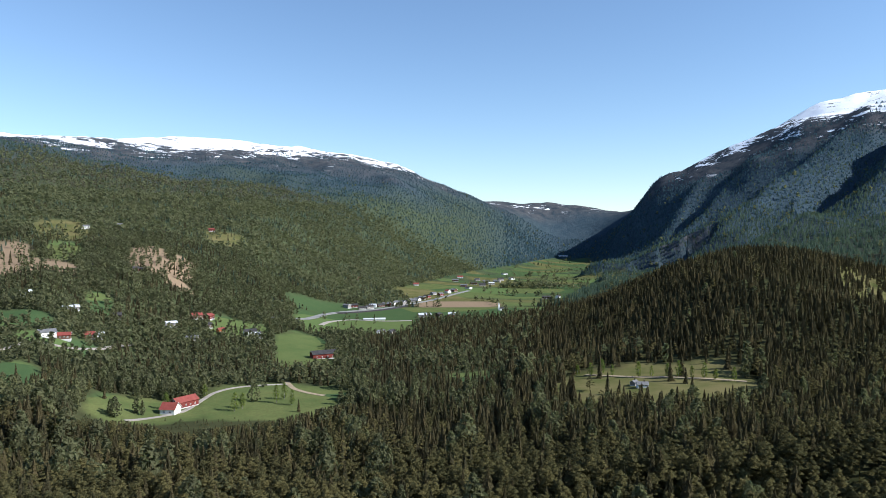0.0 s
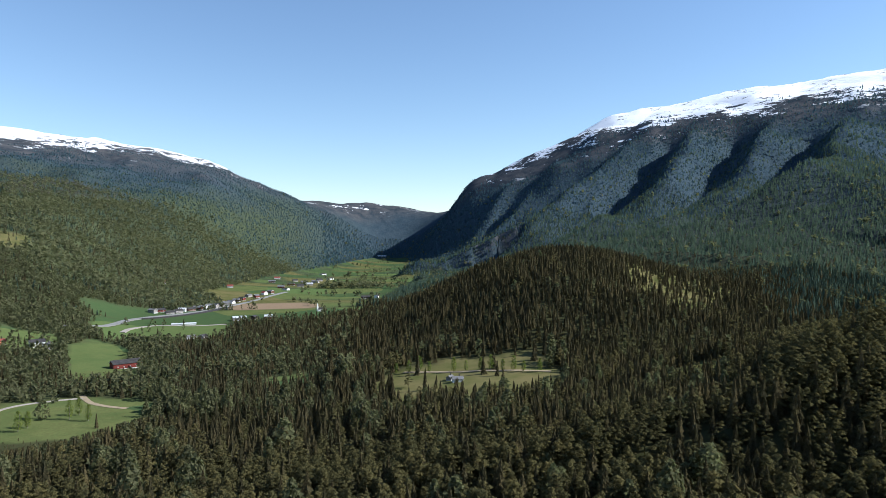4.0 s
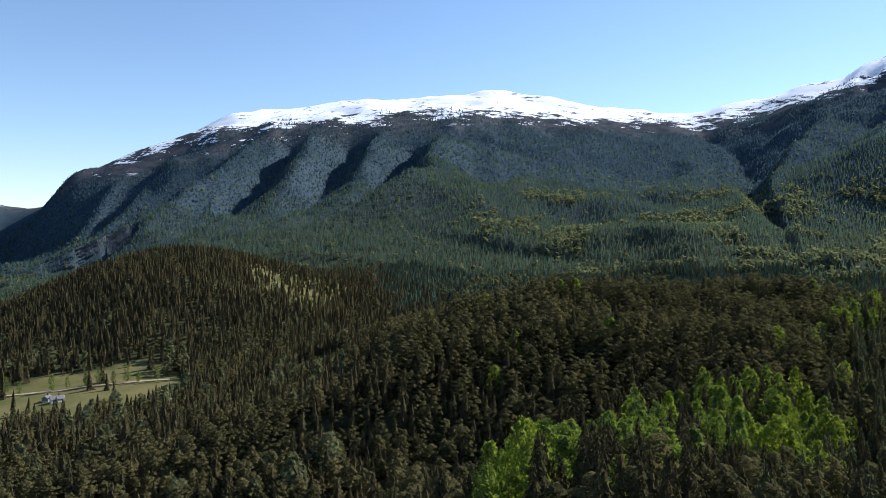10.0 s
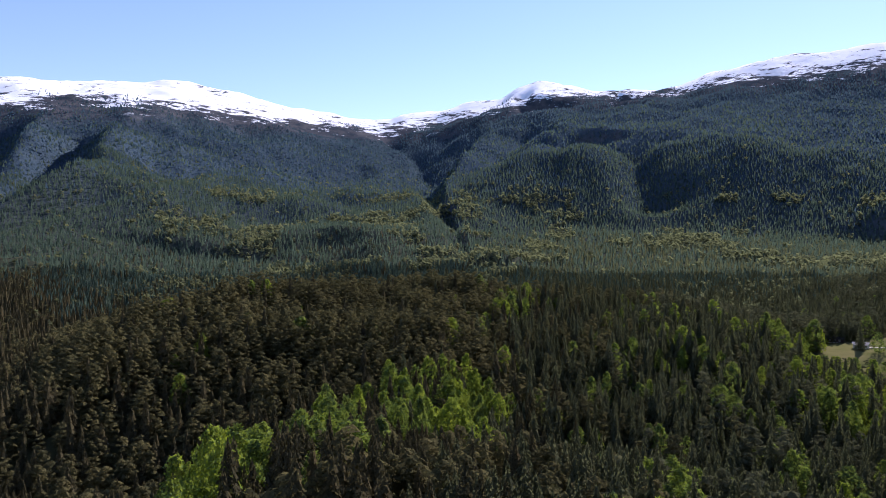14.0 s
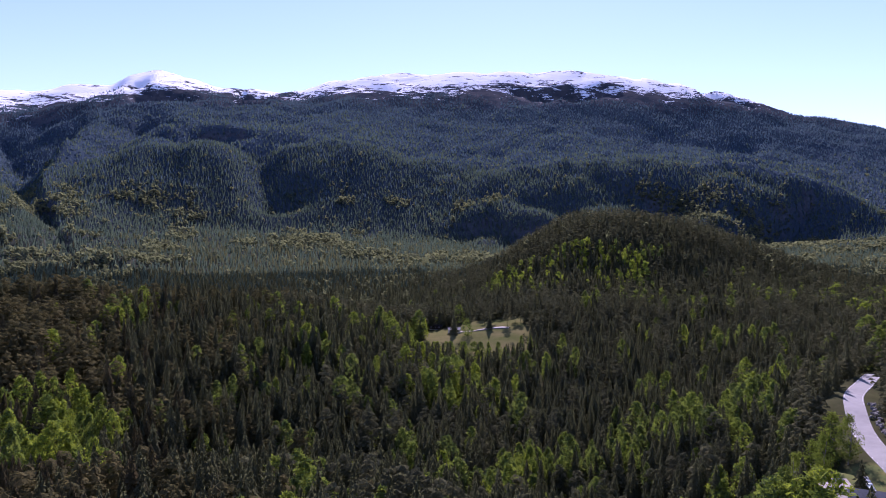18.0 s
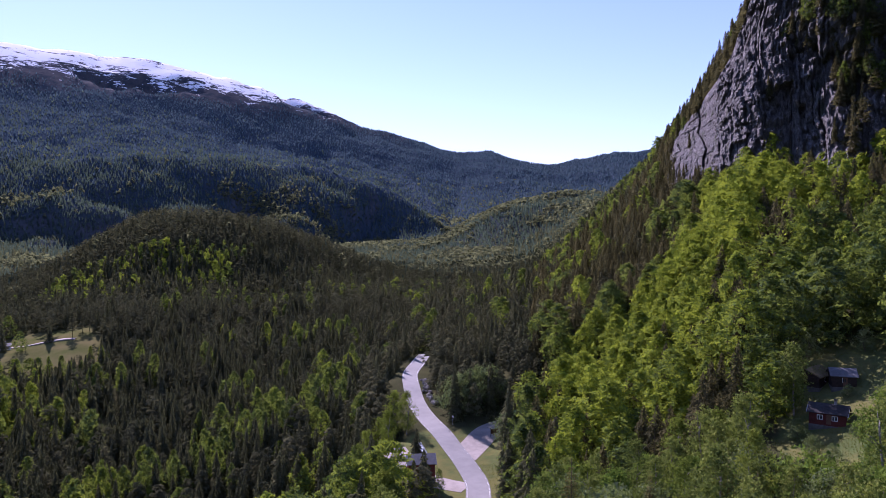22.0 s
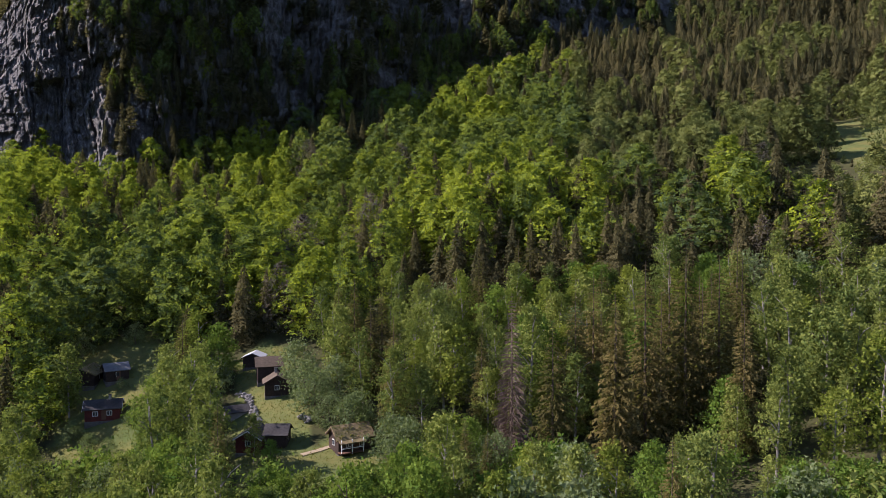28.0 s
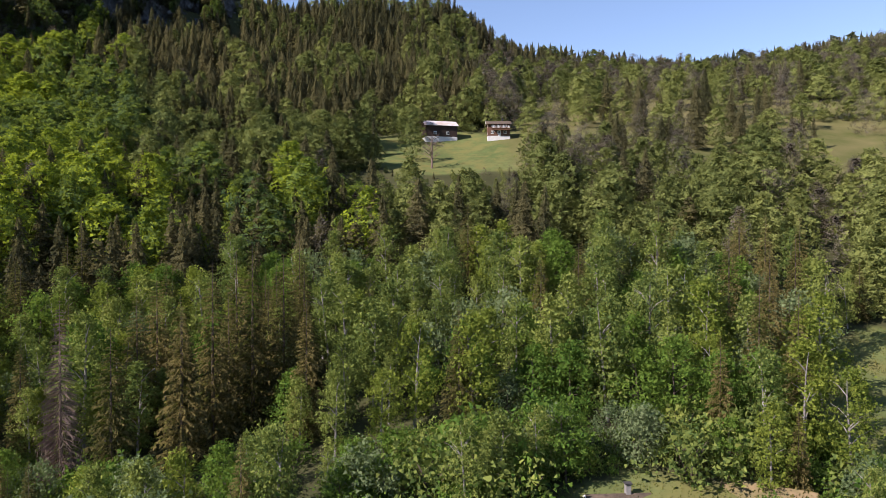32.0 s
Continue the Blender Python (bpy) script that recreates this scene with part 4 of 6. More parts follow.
                heaps["budding_birch"].append(plant(shapes, px[late], py[late], pz[late], t[late], w[late], tint[late], rs)) if late.any() else None
                px, py, pz, t, w, tint = (q[~late] for q in (px, py, pz, t, w, tint))
                if not len(px):
                    continue
            if kind == "spruce":
                # distance haze by choice of needle colour: olive, green, then blue-green, tree by tree
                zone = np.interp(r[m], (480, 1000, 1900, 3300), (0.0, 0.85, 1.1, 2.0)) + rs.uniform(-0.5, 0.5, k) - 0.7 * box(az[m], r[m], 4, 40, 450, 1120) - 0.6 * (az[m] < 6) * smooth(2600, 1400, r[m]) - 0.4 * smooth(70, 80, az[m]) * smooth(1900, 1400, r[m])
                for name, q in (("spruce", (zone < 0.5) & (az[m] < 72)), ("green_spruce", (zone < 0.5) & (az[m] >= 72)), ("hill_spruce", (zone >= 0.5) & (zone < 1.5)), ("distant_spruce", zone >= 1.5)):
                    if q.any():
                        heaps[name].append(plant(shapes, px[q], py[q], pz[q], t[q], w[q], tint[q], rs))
                continue
            if kind == "birch" and n < 2:
                ab = (np.degrees(np.arctan2(px, py)) - A0) % 360 + A0
                soft = (ab > 216) | ((ab > 198) & (np.hypot(px, py) > 190))
                for name, q in (("soft_birch", soft), ("valley_birch", ab < 46)):
                    if q.any():
                        heaps[name].append(plant(shapes, px[q], py[q], pz[q], t[q], w[q], tint[q], rs))
                rest = ~soft & (ab >= 46)
                if not rest.any():
                    continue
                px, py, pz, t, w, tint = (q[rest] for q in (px, py, pz, t, w, tint))
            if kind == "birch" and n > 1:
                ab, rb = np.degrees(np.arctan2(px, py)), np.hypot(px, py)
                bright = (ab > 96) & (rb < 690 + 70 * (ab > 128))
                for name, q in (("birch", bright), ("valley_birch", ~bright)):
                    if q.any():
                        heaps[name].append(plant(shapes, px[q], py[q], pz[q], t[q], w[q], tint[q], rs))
                continue
            if kind == "pine":
                green = (az[m] + rs.uniform(-8, 8, k) > 88) & (az[m] < 150)
                if green.any():
                    heaps["green_pine"].append(plant(shapes, px[green], py[green], pz[green], t[green], w[green], tint[green], rs))
                px, py, pz, t, w, tint = (q[~green] for q in (px, py, pz, t, w, tint))
            heaps[kind].append(plant(shapes, px, py, pz, t, w, tint, rs))
    # trees that cling to ledges and gullies of the cliff
    rs = np.random.RandomState(3)
    ca, cu = rs.uniform(150, 205, 3600), rs.uniform(0.02, 1.06, 3600)
    cr, cz = cliff_surface(ca, cu)
    hold = fbm(ca * 5.6 / 16, cz / 26, 3) + 1.1 * smooth(158, 168, ca) - 0.74 + 0.5 * smooth(0.9, 1.02, cu)
    m = hold > 0
    cx, cy = (cr[m] - 0.3) * np.sin(np.radians(ca[m])), (cr[m] - 0.3) * np.cos(np.radians(ca[m]))
    kinds = rs.random_sample(len(cx))
    for kind, sel, shapes in (("slope_spruce", kinds < 0.62, rings[0][3]), ("pine", (kinds >= 0.62) & (kinds < 0.86), rings[0][4]), ("birch", kinds >= 0.86, rings[0][5])):
        k = int(sel.sum())
        heaps[kind].append(plant(shapes, cx[sel], cy[sel], cz[m][sel] - 1.0, rs.uniform(6, 14, k), rs.uniform(0.9, 1.4, k), np.clip(rs.normal(0.35, 0.2, k), 0, 1), rs))
    for kind, mat, label in (("spruce", SPRUCE, "dense brownish spruce forest across the valley floor"),
                             ("green_spruce", GREEN_SPRUCE, "dense dark green spruce forest below the mountain"),
                             ("green_pine", GREEN_PINE, "grey-green pine forest beside the road"),
                             ("budding_birch", BUDS, "pale brown birches not yet in leaf on the slopes"),
                             ("slope_spruce", SLOPE_SPRUCE, "brownish green spruces among birches on the slope"),
                             ("hill_spruce", MID_SPRUCE, "spruce woods at the foot of the mountains, coloured for faint haze"),
                             ("distant_spruce", FAR_SPRUCE, "spruce woods on far mountain sides, coloured blue-green for haze"),
                             ("pine", PINE, "olive green pine forest on low hills"),
                             ("soft_birch", SOFT_BIRCH, "pale green birch woods below the farm on the slope"),
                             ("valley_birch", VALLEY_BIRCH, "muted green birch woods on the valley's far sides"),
                             ("birch", BIRCH, "fresh green birch and aspen woods in spring leaf")):
        off, vs, fs, ts, ns = 0, [], [], [], []
        for v, f, t, m in heaps[kind]:
            ns.append(m)
            vs.append(v)
            fs.append(f + off)
            ts.append(t)
            off += len(v)
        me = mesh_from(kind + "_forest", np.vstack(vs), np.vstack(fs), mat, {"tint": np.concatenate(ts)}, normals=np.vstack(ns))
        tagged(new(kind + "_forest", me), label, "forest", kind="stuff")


build_woods()

# ---- helpers for things ----
def part(name, bm, material, parent=None, label="", smooth_faces=False):
    me = bpy.data.meshes.new(name)
    bm.to_mesh(me)
    bm.free()
    if smooth_faces:
        me.polygons.foreach_set("use_smooth", np.ones(len(me.polygons), bool))
    me.materials.append(material)
    return attach(name, me, parent, label)


def attach(name, me, parent=None, label=""):
    ob = new(name, me)
    ob.parent = parent
    if label:
        ob["label"] = label
    return ob


def thing(name, az, r, turn, label, category, group="", sink=0.0, z=None):
    """An empty on the ground; its -y side faces the drone when turn is 0."""
    p = bearing(az, r)
    p.z = (float(height(p.x, p.y)) if z is None else z) - sink
    ob = new(name)
    ob.matrix_world = pose(*p, 0, 0, turn - az)
    return tagged(ob, label, category, group)


def cuboid(bm, c, s, turn=0.0, bevel=0.0):
    m = Matrix.Translation(c) @ Matrix.Rotation(turn, 4, "Z") @ Matrix.Diagonal((*s, 1))
    geo = bmesh.ops.create_cube(bm, size=1, matrix=m)
    if bevel:
        bmesh.ops.bevel(bm, geom=list({e for v in geo["verts"] for e in v.link_edges}), offset=bevel, segments=1, affect="EDGES")


def prism(bm, profile, x0, x1):
    """A profile in y and z, drawn out along x."""
    a = [bm.verts.new((x0, y, z)) for y, z in profile]
    b = [bm.verts.new((x1, y, z)) for y, z in profile]
    bm.faces.new(a[::-1])
    bm.faces.new(b)
    for i in range(len(a)):
        j = (i + 1) % len(a)
        bm.faces.new((a[i], a[j], b[j], b[i]))
    bmesh.ops.recalc_face_normals(bm, faces=bm.faces)


def tube(bm, points, radii, sides=7):
    """A tapered limb through points."""
    rings = []
    for i, (p, r) in enumerate(zip(points, radii)):
        p = Vector(p)
        d = (Vector(points[min(i + 1, len(points) - 1)]) - Vector(points[max(i - 1, 0)])).normalized()
        u = d.orthogonal().normalized()
        w = d.cross(u)
        rings.append([bm.verts.new(p + (u * math.cos(6.283 * k / sides) + w * math.sin(6.283 * k / sides)) * r) for k in range(sides)])
    for a, b in zip(rings[:-1], rings[1:]):
        for k in range(sides):
            bm.faces.new((a[k], a[(k + 1) % sides], b[(k + 1) % sides], b[k]))
    bm.faces.new(rings[0][::-1])
    bm.faces.new(rings[-1])


# ---- single trees of the near slope ----
BIRCH_BARK = plain("birch_bark", (0.30, 0.28, 0.26), (0.12, 0.10, 0.09), 3.5, 0.8)
GREY_TWIG = plain("dead_grey_wood", (0.125, 0.088, 0.068), (0.21, 0.155, 0.125), 4, 0.9)
LEAF_MATS = {
    "birch": foliage("birch_tree_leaves", (0.064, 0.100, 0.030), (0.220, 0.250, 0.058), 0.30, True, gaps=4.2, cover=0.62),
    "aspen": foliage("aspen_tree_leaves", (0.08, 0.12, 0.022), (0.21, 0.24, 0.04), 0.36, True, gaps=4.2, cover=0.62),
    "willow": foliage("willow_leaves", (0.075, 0.11, 0.05), (0.17, 0.21, 0.10), 0.32, True, gaps=4.2, cover=0.62),
    "maple": foliage("maple_leaves", (0.05, 0.105, 0.02), (0.14, 0.21, 0.035), 0.34, True, gaps=4.2, cover=0.62),
    "spruce": foliage("spruce_tree_needles", (0.045, 0.044, 0.018), (0.165, 0.130, 0.050), 0.35, True, gaps=4.2, cover=0.62),
    "young": foliage("young_spruce_needles", (0.06, 0.075, 0.015), (0.15, 0.15, 0.03), 0.35, True, gaps=4.2, cover=0.62),
}


def leaf_cloud(rng, clumps, per, size, radius, shape):
    """Sprays of leaves gathered in clumps; shape gives a clump's place."""
    v, f, outs = [], [], []
    for _ in range(clumps):
        c = np.array(shape(rng))
        out = np.array([c[0], c[1], 0.3 * abs(c[0])]) + 1e-3
        reach = math.hypot(c[0], c[1]) + 0.3
        for _ in range(per):
            p = c + np.array([rng.gauss(0, radius), rng.gauss(0, radius), rng.gauss(0, radius * 0.8)])
            d1 = np.array([rng.gauss(0, 1), rng.gauss(0, 1), rng.gauss(-0.35, 0.8)])
            d1 /= np.linalg.norm(d1)
            d2 = np.cross(d1, out / np.linalg.norm(out) + np.array([rng.gauss(0, 0.5) for _ in range(3)]))
            d2 /= np.linalg.norm(d2) + 1e-6
            s = size * rng.uniform(0.55, 1.4)
            b = len(v)
            v += [p + d1 * s * 0.6, p - d1 * s * 0.4 + d2 * s * 0.42, p - d1 * s * 0.4 - d2 * s * 0.42]
            f.append((b, b + 1, b + 2))
            q = p - c
            outs.append((c[0] / reach + 0.9 * q[0] / radius, c[1] / reach + 0.9 * q[1] / radius, 0.35 + 0.9 * q[2] / radius))
    return dressed(v, f, outs, 0.6)


def round_crown(lo, hi, wide, top=0.8):
    def shape(rng):
        u = rng.random()
        a = rng.uniform(0, 6.283)
        w = wide * (math.sin(math.pi * min(1, 0.12 + 0.88 * u ** top)) ** 0.6) * (1 + 0.25 * math.sin(3 * a + 7 * u))
        q = w * (0.35 + 0.65 * rng.random() ** 0.5)
        return q * math.cos(a), q * math.sin(a), lo + (hi - lo) * u
    return shape


def broadleaf(name, seed, tall, lo, wide, mat, bark, clumps, per, size, radius, stems=1):
    rng = random.Random(seed)
    tree = new(name)
    bm = bmesh.new()
    for s in range(stems):
        lean = Vector((rng.uniform(-0.08, 0.08), rng.uniform(-0.08, 0.08), 1)) if stems == 1 else Vector((rng.uniform(-0.3, 0.3), rng.uniform(-0.3, 0.3), 1))
        pts = [lean * (tall * k) + Vector((rng.uniform(-0.1, 0.1), rng.uniform(-0.1, 0.1), 0)) for k in (-0.03, 0.25, 0.5, 0.75, 0.93)]
        base = 0.012 * tall / math.sqrt(stems)
        tube(bm, pts, [base * 1.2, base, base * 0.75, base * 0.45, base * 0.15], 6)
        for _ in range(6 if stems == 1 else 2):
            k = rng.uniform(0.3, 0.8)
            p, a = lean * (tall * k), rng.uniform(0, 6.283)
            e = p + Vector((math.cos(a) * wide * 0.75, math.sin(a) * wide * 0.75, tall * 0.13))
            tube(bm, [p, (p + e) / 2 + Vector((0, 0, 0.3)), e], [base * 0.5, base * 0.3, base * 0.1], 4)
    part("trunk", bm, bark, tree)
    v, f, n = leaf_cloud(rng, clumps, per, size, radius, round_crown(lo * tall, 0.99 * tall, wide))
    attach("crown", mesh_from("crown", v, f, mat, normals=n), tree)
    return tree


def conifer(name, seed, tall, wide, mat, whorls, per, dead=False, bare=0.06):
    """Whorls of drooping boughs, with hanging twigs, on a straight stem."""
    rng = random.Random(seed)
    tree = new(name)
    bm = bmesh.new()
    tube(bm, [(0, 0, -0.5), (0, 0, tall * 0.5), (0, 0, tall)], [0.011 * tall, 0.007 * tall, 0.01], 6)
    part("trunk", bm, GREY_TWIG if dead else BARK, tree)
    v, f, outs = [], [], []
    for i in range(whorls):
        u = bare + (1 - bare) * ((i + rng.uniform(-0.3, 0.3)) / whorls)
        if u > 0.985 or u < 0.02:
            continue
        z0 = tall * u
        reach = wide * (1 - u) ** 0.8 + 0.15
        for k in range(per):
            a = 6.283 * k / per + rng.uniform(-0.4, 0.4)
            if rng.random() < 0.12:
                continue
            q = reach * rng.uniform(0.65, 1.18)
            drop = q * rng.uniform(0.22, 0.5)
            c, s = math.cos(a), math.sin(a)
            tip = np.array([c * q, s * q, z0 - drop + (0.12 * q if u > 0.6 else 0)])
            root = np.array([0, 0, z0])
            mid = root * 0.45 + tip * 0.55 + np.array([0, 0, 0.05 * q])
            side = np.array([-s, c, 0.0])
            if dead:
                for w in range(9):
                    t0 = 0.1 + 0.1 * w
                    p0, p1 = root + (tip - root) * t0, root + (tip - root) * (t0 + 0.022)
                    end = (p0 + p1) / 2 + side * q * rng.uniform(-0.16, 0.16) + np.array([0, 0, -q * rng.uniform(0.08, 0.3)])
                    b = len(v)
                    v += [p0, p1, end]
                    f.append((b, b + 1, b + 2))
                    outs.append((c, s, 0.4))
                b = len(v)
                v += [root, mid + side * q * 0.02, tip, mid - side * q * 0.02]
                f += [(b, b + 1, b + 2), (b, b + 2, b + 3)]
                outs += [(c, s, 0.5)] * 2
                continue
            for w in range(7):
                t0 = 0.2 + 0.105 * w + rng.uniform(-0.03, 0.03)
                p0, p1 = root + (tip - root) * t0, root + (tip - root) * min(1.03, t0 + 0.25)
                sway = rng.uniform(0.1, 0.26) * (1 if w % 2 else -1) * (1.15 - 0.5 * t0)
                end = (p0 + p1) / 2 + side * q * sway + (p1 - p0) * 0.5 + np.array([0, 0, -q * rng.uniform(0.03, 0.24)])
                b = len(v)
                v += [p0, p1, end]
                f.append((b, b + 1, b + 2))
                outs.append((c + side[0] * sway * 2, s + side[1] * sway * 2, 0.55 + rng.uniform(-0.3, 0.3)))
    v, f, n = dressed(v, f, outs, 0.5)
    attach("crown", mesh_from("crown", v, f, GREY_TWIG if dead else mat, normals=n), tree)
    return tree


def shrub(name, seed, tall, wide, mat, clumps, per, size):
    rng = random.Random(seed)
    bush = new(name)
    bm = bmesh.new()
    for _ in range(5):
        a = rng.uniform(0, 6.283)
        e = Vector((math.cos(a) * wide * 0.5, math.sin(a) * wide * 0.5, tall * 0.7))
        tube(bm, [(0, 0, -0.3), e * 0.5 + Vector((0, 0, 0.2)), e], [0.07, 0.05, 0.02], 4)
    part("stem", bm, BARK, bush)
    v, f, n = leaf_cloud(rng, clumps, per, size, 0.42, round_crown(0.05 * tall, tall, wide, 0.6))
    attach("crown", mesh_from("crown", v, f, mat, normals=n), bush)
    return bush


L = LEAF_MATS
STOCK = {
    "birch": [(broadleaf("birch_tree", 21 + i, t, 0.13, w, L["birch"], BIRCH_BARK, 96, 25, 0.44, 0.5), t)
              for i, (t, w) in enumerate(((14, 2.5), (15, 2.9), (13, 2.3), (16, 2.6)))],
    "aspen": [(broadleaf("aspen_tree", 31 + i, t, 0.12, w, L["aspen"], BIRCH_BARK, 90, 25, 0.44, 0.5), t) for i, (t, w) in enumerate(((14, 2.8), (12, 2.6)))],
    "maple": [(broadleaf("maple_tree", 41 + i, t, 0.12, w, L["maple"], BARK, 96, 26, 0.42, 0.5), t) for i, (t, w) in enumerate(((10, 3.6), (9, 3.0)))],
    "willow": [(broadleaf("willow_tree", 51 + i, t, 0.08, w, L["willow"], BARK, 84, 26, 0.34, 0.5, 3), t) for i, (t, w) in enumerate(((7, 3.4), (6, 2.8)))],
    "spruce": [(conifer("spruce_tree", 61 + i, t, w, L["spruce"], n, 10), t) for i, (t, w, n) in enumerate(((19, 3.1, 46), (17, 2.8, 42), (21, 3.3, 50)))],
    "young": [(conifer("young_spruce", 71, 8, 1.6, L["young"], 26, 9), 8)],
    "shrub": [(shrub("shrub", 81 + i, 2.4, w, m, 36, 20, 0.28), 2.4) for i, (w, m) in enumerate(((1.9, L["maple"]), (2.2, L["maple"]), (1.7, L["birch"])))],
}
TREE_TEXT = {
    "birch": ("birch tree in fresh green leaf on the slope", "tree", "birches of the near slope"),
    "aspen": ("yellow-green aspen tree in young leaf", "tree", "aspens of the near slope"),
    "maple": ("broad bright green maple tree", "tree", "maples of the near slope"),
    "willow": ("rounded grey-green willow tree with many stems", "tree", "willows of the near slope"),
    "spruce": ("tall brownish green spruce with drooping boughs", "tree", "spruces of the near slope"),
    "young": ("young yellow-green spruce among taller trees", "tree", "young spruces"),
    "shrub": ("low leafy green shrub", "shrub", "shrubs of the near slope"),
}
FIRST = set()


def plant_one(kind, az, r, tall=None, turn=0.0, pick=0, label="", z=None):
    """One tree or shrub of the stock at its place; the first of a model is moved, the rest are copies."""
    ob, own = STOCK[kind][pick % len(STOCK[kind])]
    k = (tall or own) / own
    p = bearing(az, r)
    p.z = float(height(p.x, p.y)) if z is None else z
    m = pose(*p, 0, 0, turn)
    if ob.name in FIRST:
        ob.scale = (1, 1, 1)
        made = copy_thing(ob, m)
        made.scale = (k, k, k)
    else:
        FIRST.add(ob.name)
        made = ob
        made.matrix_basis = m @ Matrix.Diagonal((k, k, k, 1))
    text = TREE_TEXT[kind]
    tagged(made, label or text[0], text[1], text[2])
    return made


def highest(az):
    """How high, in degrees seen from the drone, the trees of the near slope reach."""
    return np.interp(az, (120, 126, 128.5, 130, 138, 141, 145, 150, 157, 158.5, 164, 164.8, 169.3, 170, 183, 185, 190, 193, 204, 207, 215, 232, 240, 250, 252, 258),
                     (-13, -14, -17, -24, -24, -18.5, -15.5, -14, -13.5, -15.6, -15.6, -8, -8, -18, -18, -14, -14.2, -16.5, -15.8, -14.5, -16, -13, -12.5, -12, -15, -15))


def near_slope():
    rng = random.Random(5)
    taken = []

    def fixed(kind, az, r, tall, pick=0, label="", room=3.0):
        plant_one(kind, az, r, tall, rng.uniform(0, 360), pick, label)
        p = bearing(az, r)
        taken.append((p.x, p.y, room))

    for az, r, tall, pick in ((196.4, 84, 19, 0), (201.3, 88, 23.5, 2), (203.6, 92, 23, 0), (206.6, 94, 24, 2), (207.8, 100, 20, 1), (198.2, 98, 20, 1),
                              (181.6, 112, 16, 1), (182.5, 118, 15, 0), (204.8, 99, 17, 1), (209.0, 96, 21, 0), (210.6, 101, 20, 2), (205.4, 104, 21, 1), (199.6, 102, 20, 0), (246.8, 104, 19, 2), (244.0, 112, 18, 0), (248.5, 118, 17, 1)):
        fixed("spruce", az, r, tall, pick)
    fixed("young", 201.4, 78, 7.5, 0)
    for az, r, tall, pick in ((165.3, 97, 16, 1), (167.2, 99, 17.5, 3), (168.9, 96, 17, 0), (166.1, 104, 17, 3), (168.4, 108, 16, 1)):
        fixed("birch", az, r, tall, pick)
    for az, r, tall, pick in ((166.3, 90, 10, 0), (164.9, 92, 8.5, 1), (195.0, 103, 14, 0)):
        fixed("maple", az, r, tall, pick)
    fixed("birch", 194.5, 97, 18, 3)
    for kind, az, r, tall in (("aspen", 250.2, 101, 13.5), ("maple", 246.2, 88, 9.5), ("maple", 243.4, 86, 9.0), ("maple", 240.2, 85, 10), ("maple", 237.6, 84, 9.0), ("aspen", 235.0, 88, 11),
                               ("maple", 232.2, 84, 9.5), ("maple", 229.4, 85, 9.0), ("willow", 227.0, 84, 6.5), ("maple", 224.8, 88, 8.0)):
        fixed(kind, az, r, tall, int(az) % 2)
    fixed("birch", 172.3, 96, 6.5, 0, "slender birch by the cabins")
    fixed("maple", 173.6, 93, 3.8, 1)
    fixed("birch", 159.3, 141, 6.0, 2)
    for az, r, tall in ((177.2, 108, 5.5), (178.4, 104, 5.0), (176.6, 113, 6.5), (178.9, 111, 7), (175.8, 121, 7), (180.6, 103, 5), (183.2, 92, 6), (184.6, 88, 6.5)):
        fixed("willow", az, r, tall, int(r) % 2)
    # trees round the road and its junction
    for az, r, tall, pick in ((133.9, 214, 12.5, 0), (134.7, 219, 11, 1), (135.5, 217, 13.0, 0), (136.6, 222, 11, 1), (139.4, 178, 8.5, 0), (138.7, 186, 9, 1), (141.2, 172, 8.5, 0), (137.9, 192, 8, 1)):
        fixed("willow", az, r, tall, pick, "round grey-green willow beside the road")
    for az, r, tall, pick in ((127.5, 207, 13.5, 0), (128.7, 211, 14, 1), (129.7, 206, 12.5, 0), (126.5, 203, 12, 1), (128.1, 199, 10, 0), (126.3, 188, 9, 0), (124.8, 172, 8, 1), (123.4, 165, 8, 0)):
        fixed("aspen", az, r, tall, pick)
    for k, (az, r, tall) in enumerate(((129.2, 162, 7), (126.6, 165, 6), (141.4, 150, 6), (132.4, 158, 6.5), (127.6, 172, 7))):
        fixed("birch", az, r, tall, k)

    for az, r, tall in ((160.6, 127, 3.2), (161.8, 124, 2.6), (159.6, 133, 3.5), (163.4, 131, 2.4), (164.6, 126, 3.6), (162.8, 144, 2.2), (165.2, 140, 3.4), (159.2, 146, 3.0), (160.2, 160, 5.0), (163.8, 160, 4.5)):
        fixed("willow", az, r, tall, int(r) % 2, "low grey-green willow bush in the meadow", 1.5)
    x, y, r, az, rs = spread(4.7, 62, 134, 77)
    z = height(x, y)
    share = open_share(az, r, x, y, z)
    road = on_road(x, y, 3.0)
    n = fbm(x / 26, y / 26, 3)
    count = 0
    for i in np.argsort(r):
        if az[i] < 122 or road[i] or any((x[i] - a) ** 2 + (y[i] - b) ** 2 < c * c for a, b, c in taken):
            continue
        room = 40.0
        if r[i] < np.interp(az[i], (141, 150, 157, 158.5, 166.5, 167, 170, 177, 178, 184, 208, 212), (200, 118, 110, 160, 160, 108, 128, 128, 100, 95, 88, 80)):
            room = (120 + r[i] * math.tan(radians(float(highest(az[i]))))) - z[i]
        u = rng.random()
        if u < share[i]:
            if rng.random() < 0.93:
                continue
            room = min(room, 2.2)
        if room < 1.0:
            continue
        turn = rng.uniform(0, 360)
        if 198 < az[i] < 213 and r[i] > 66 and room < 9 and rng.random() < 0.65:
            continue
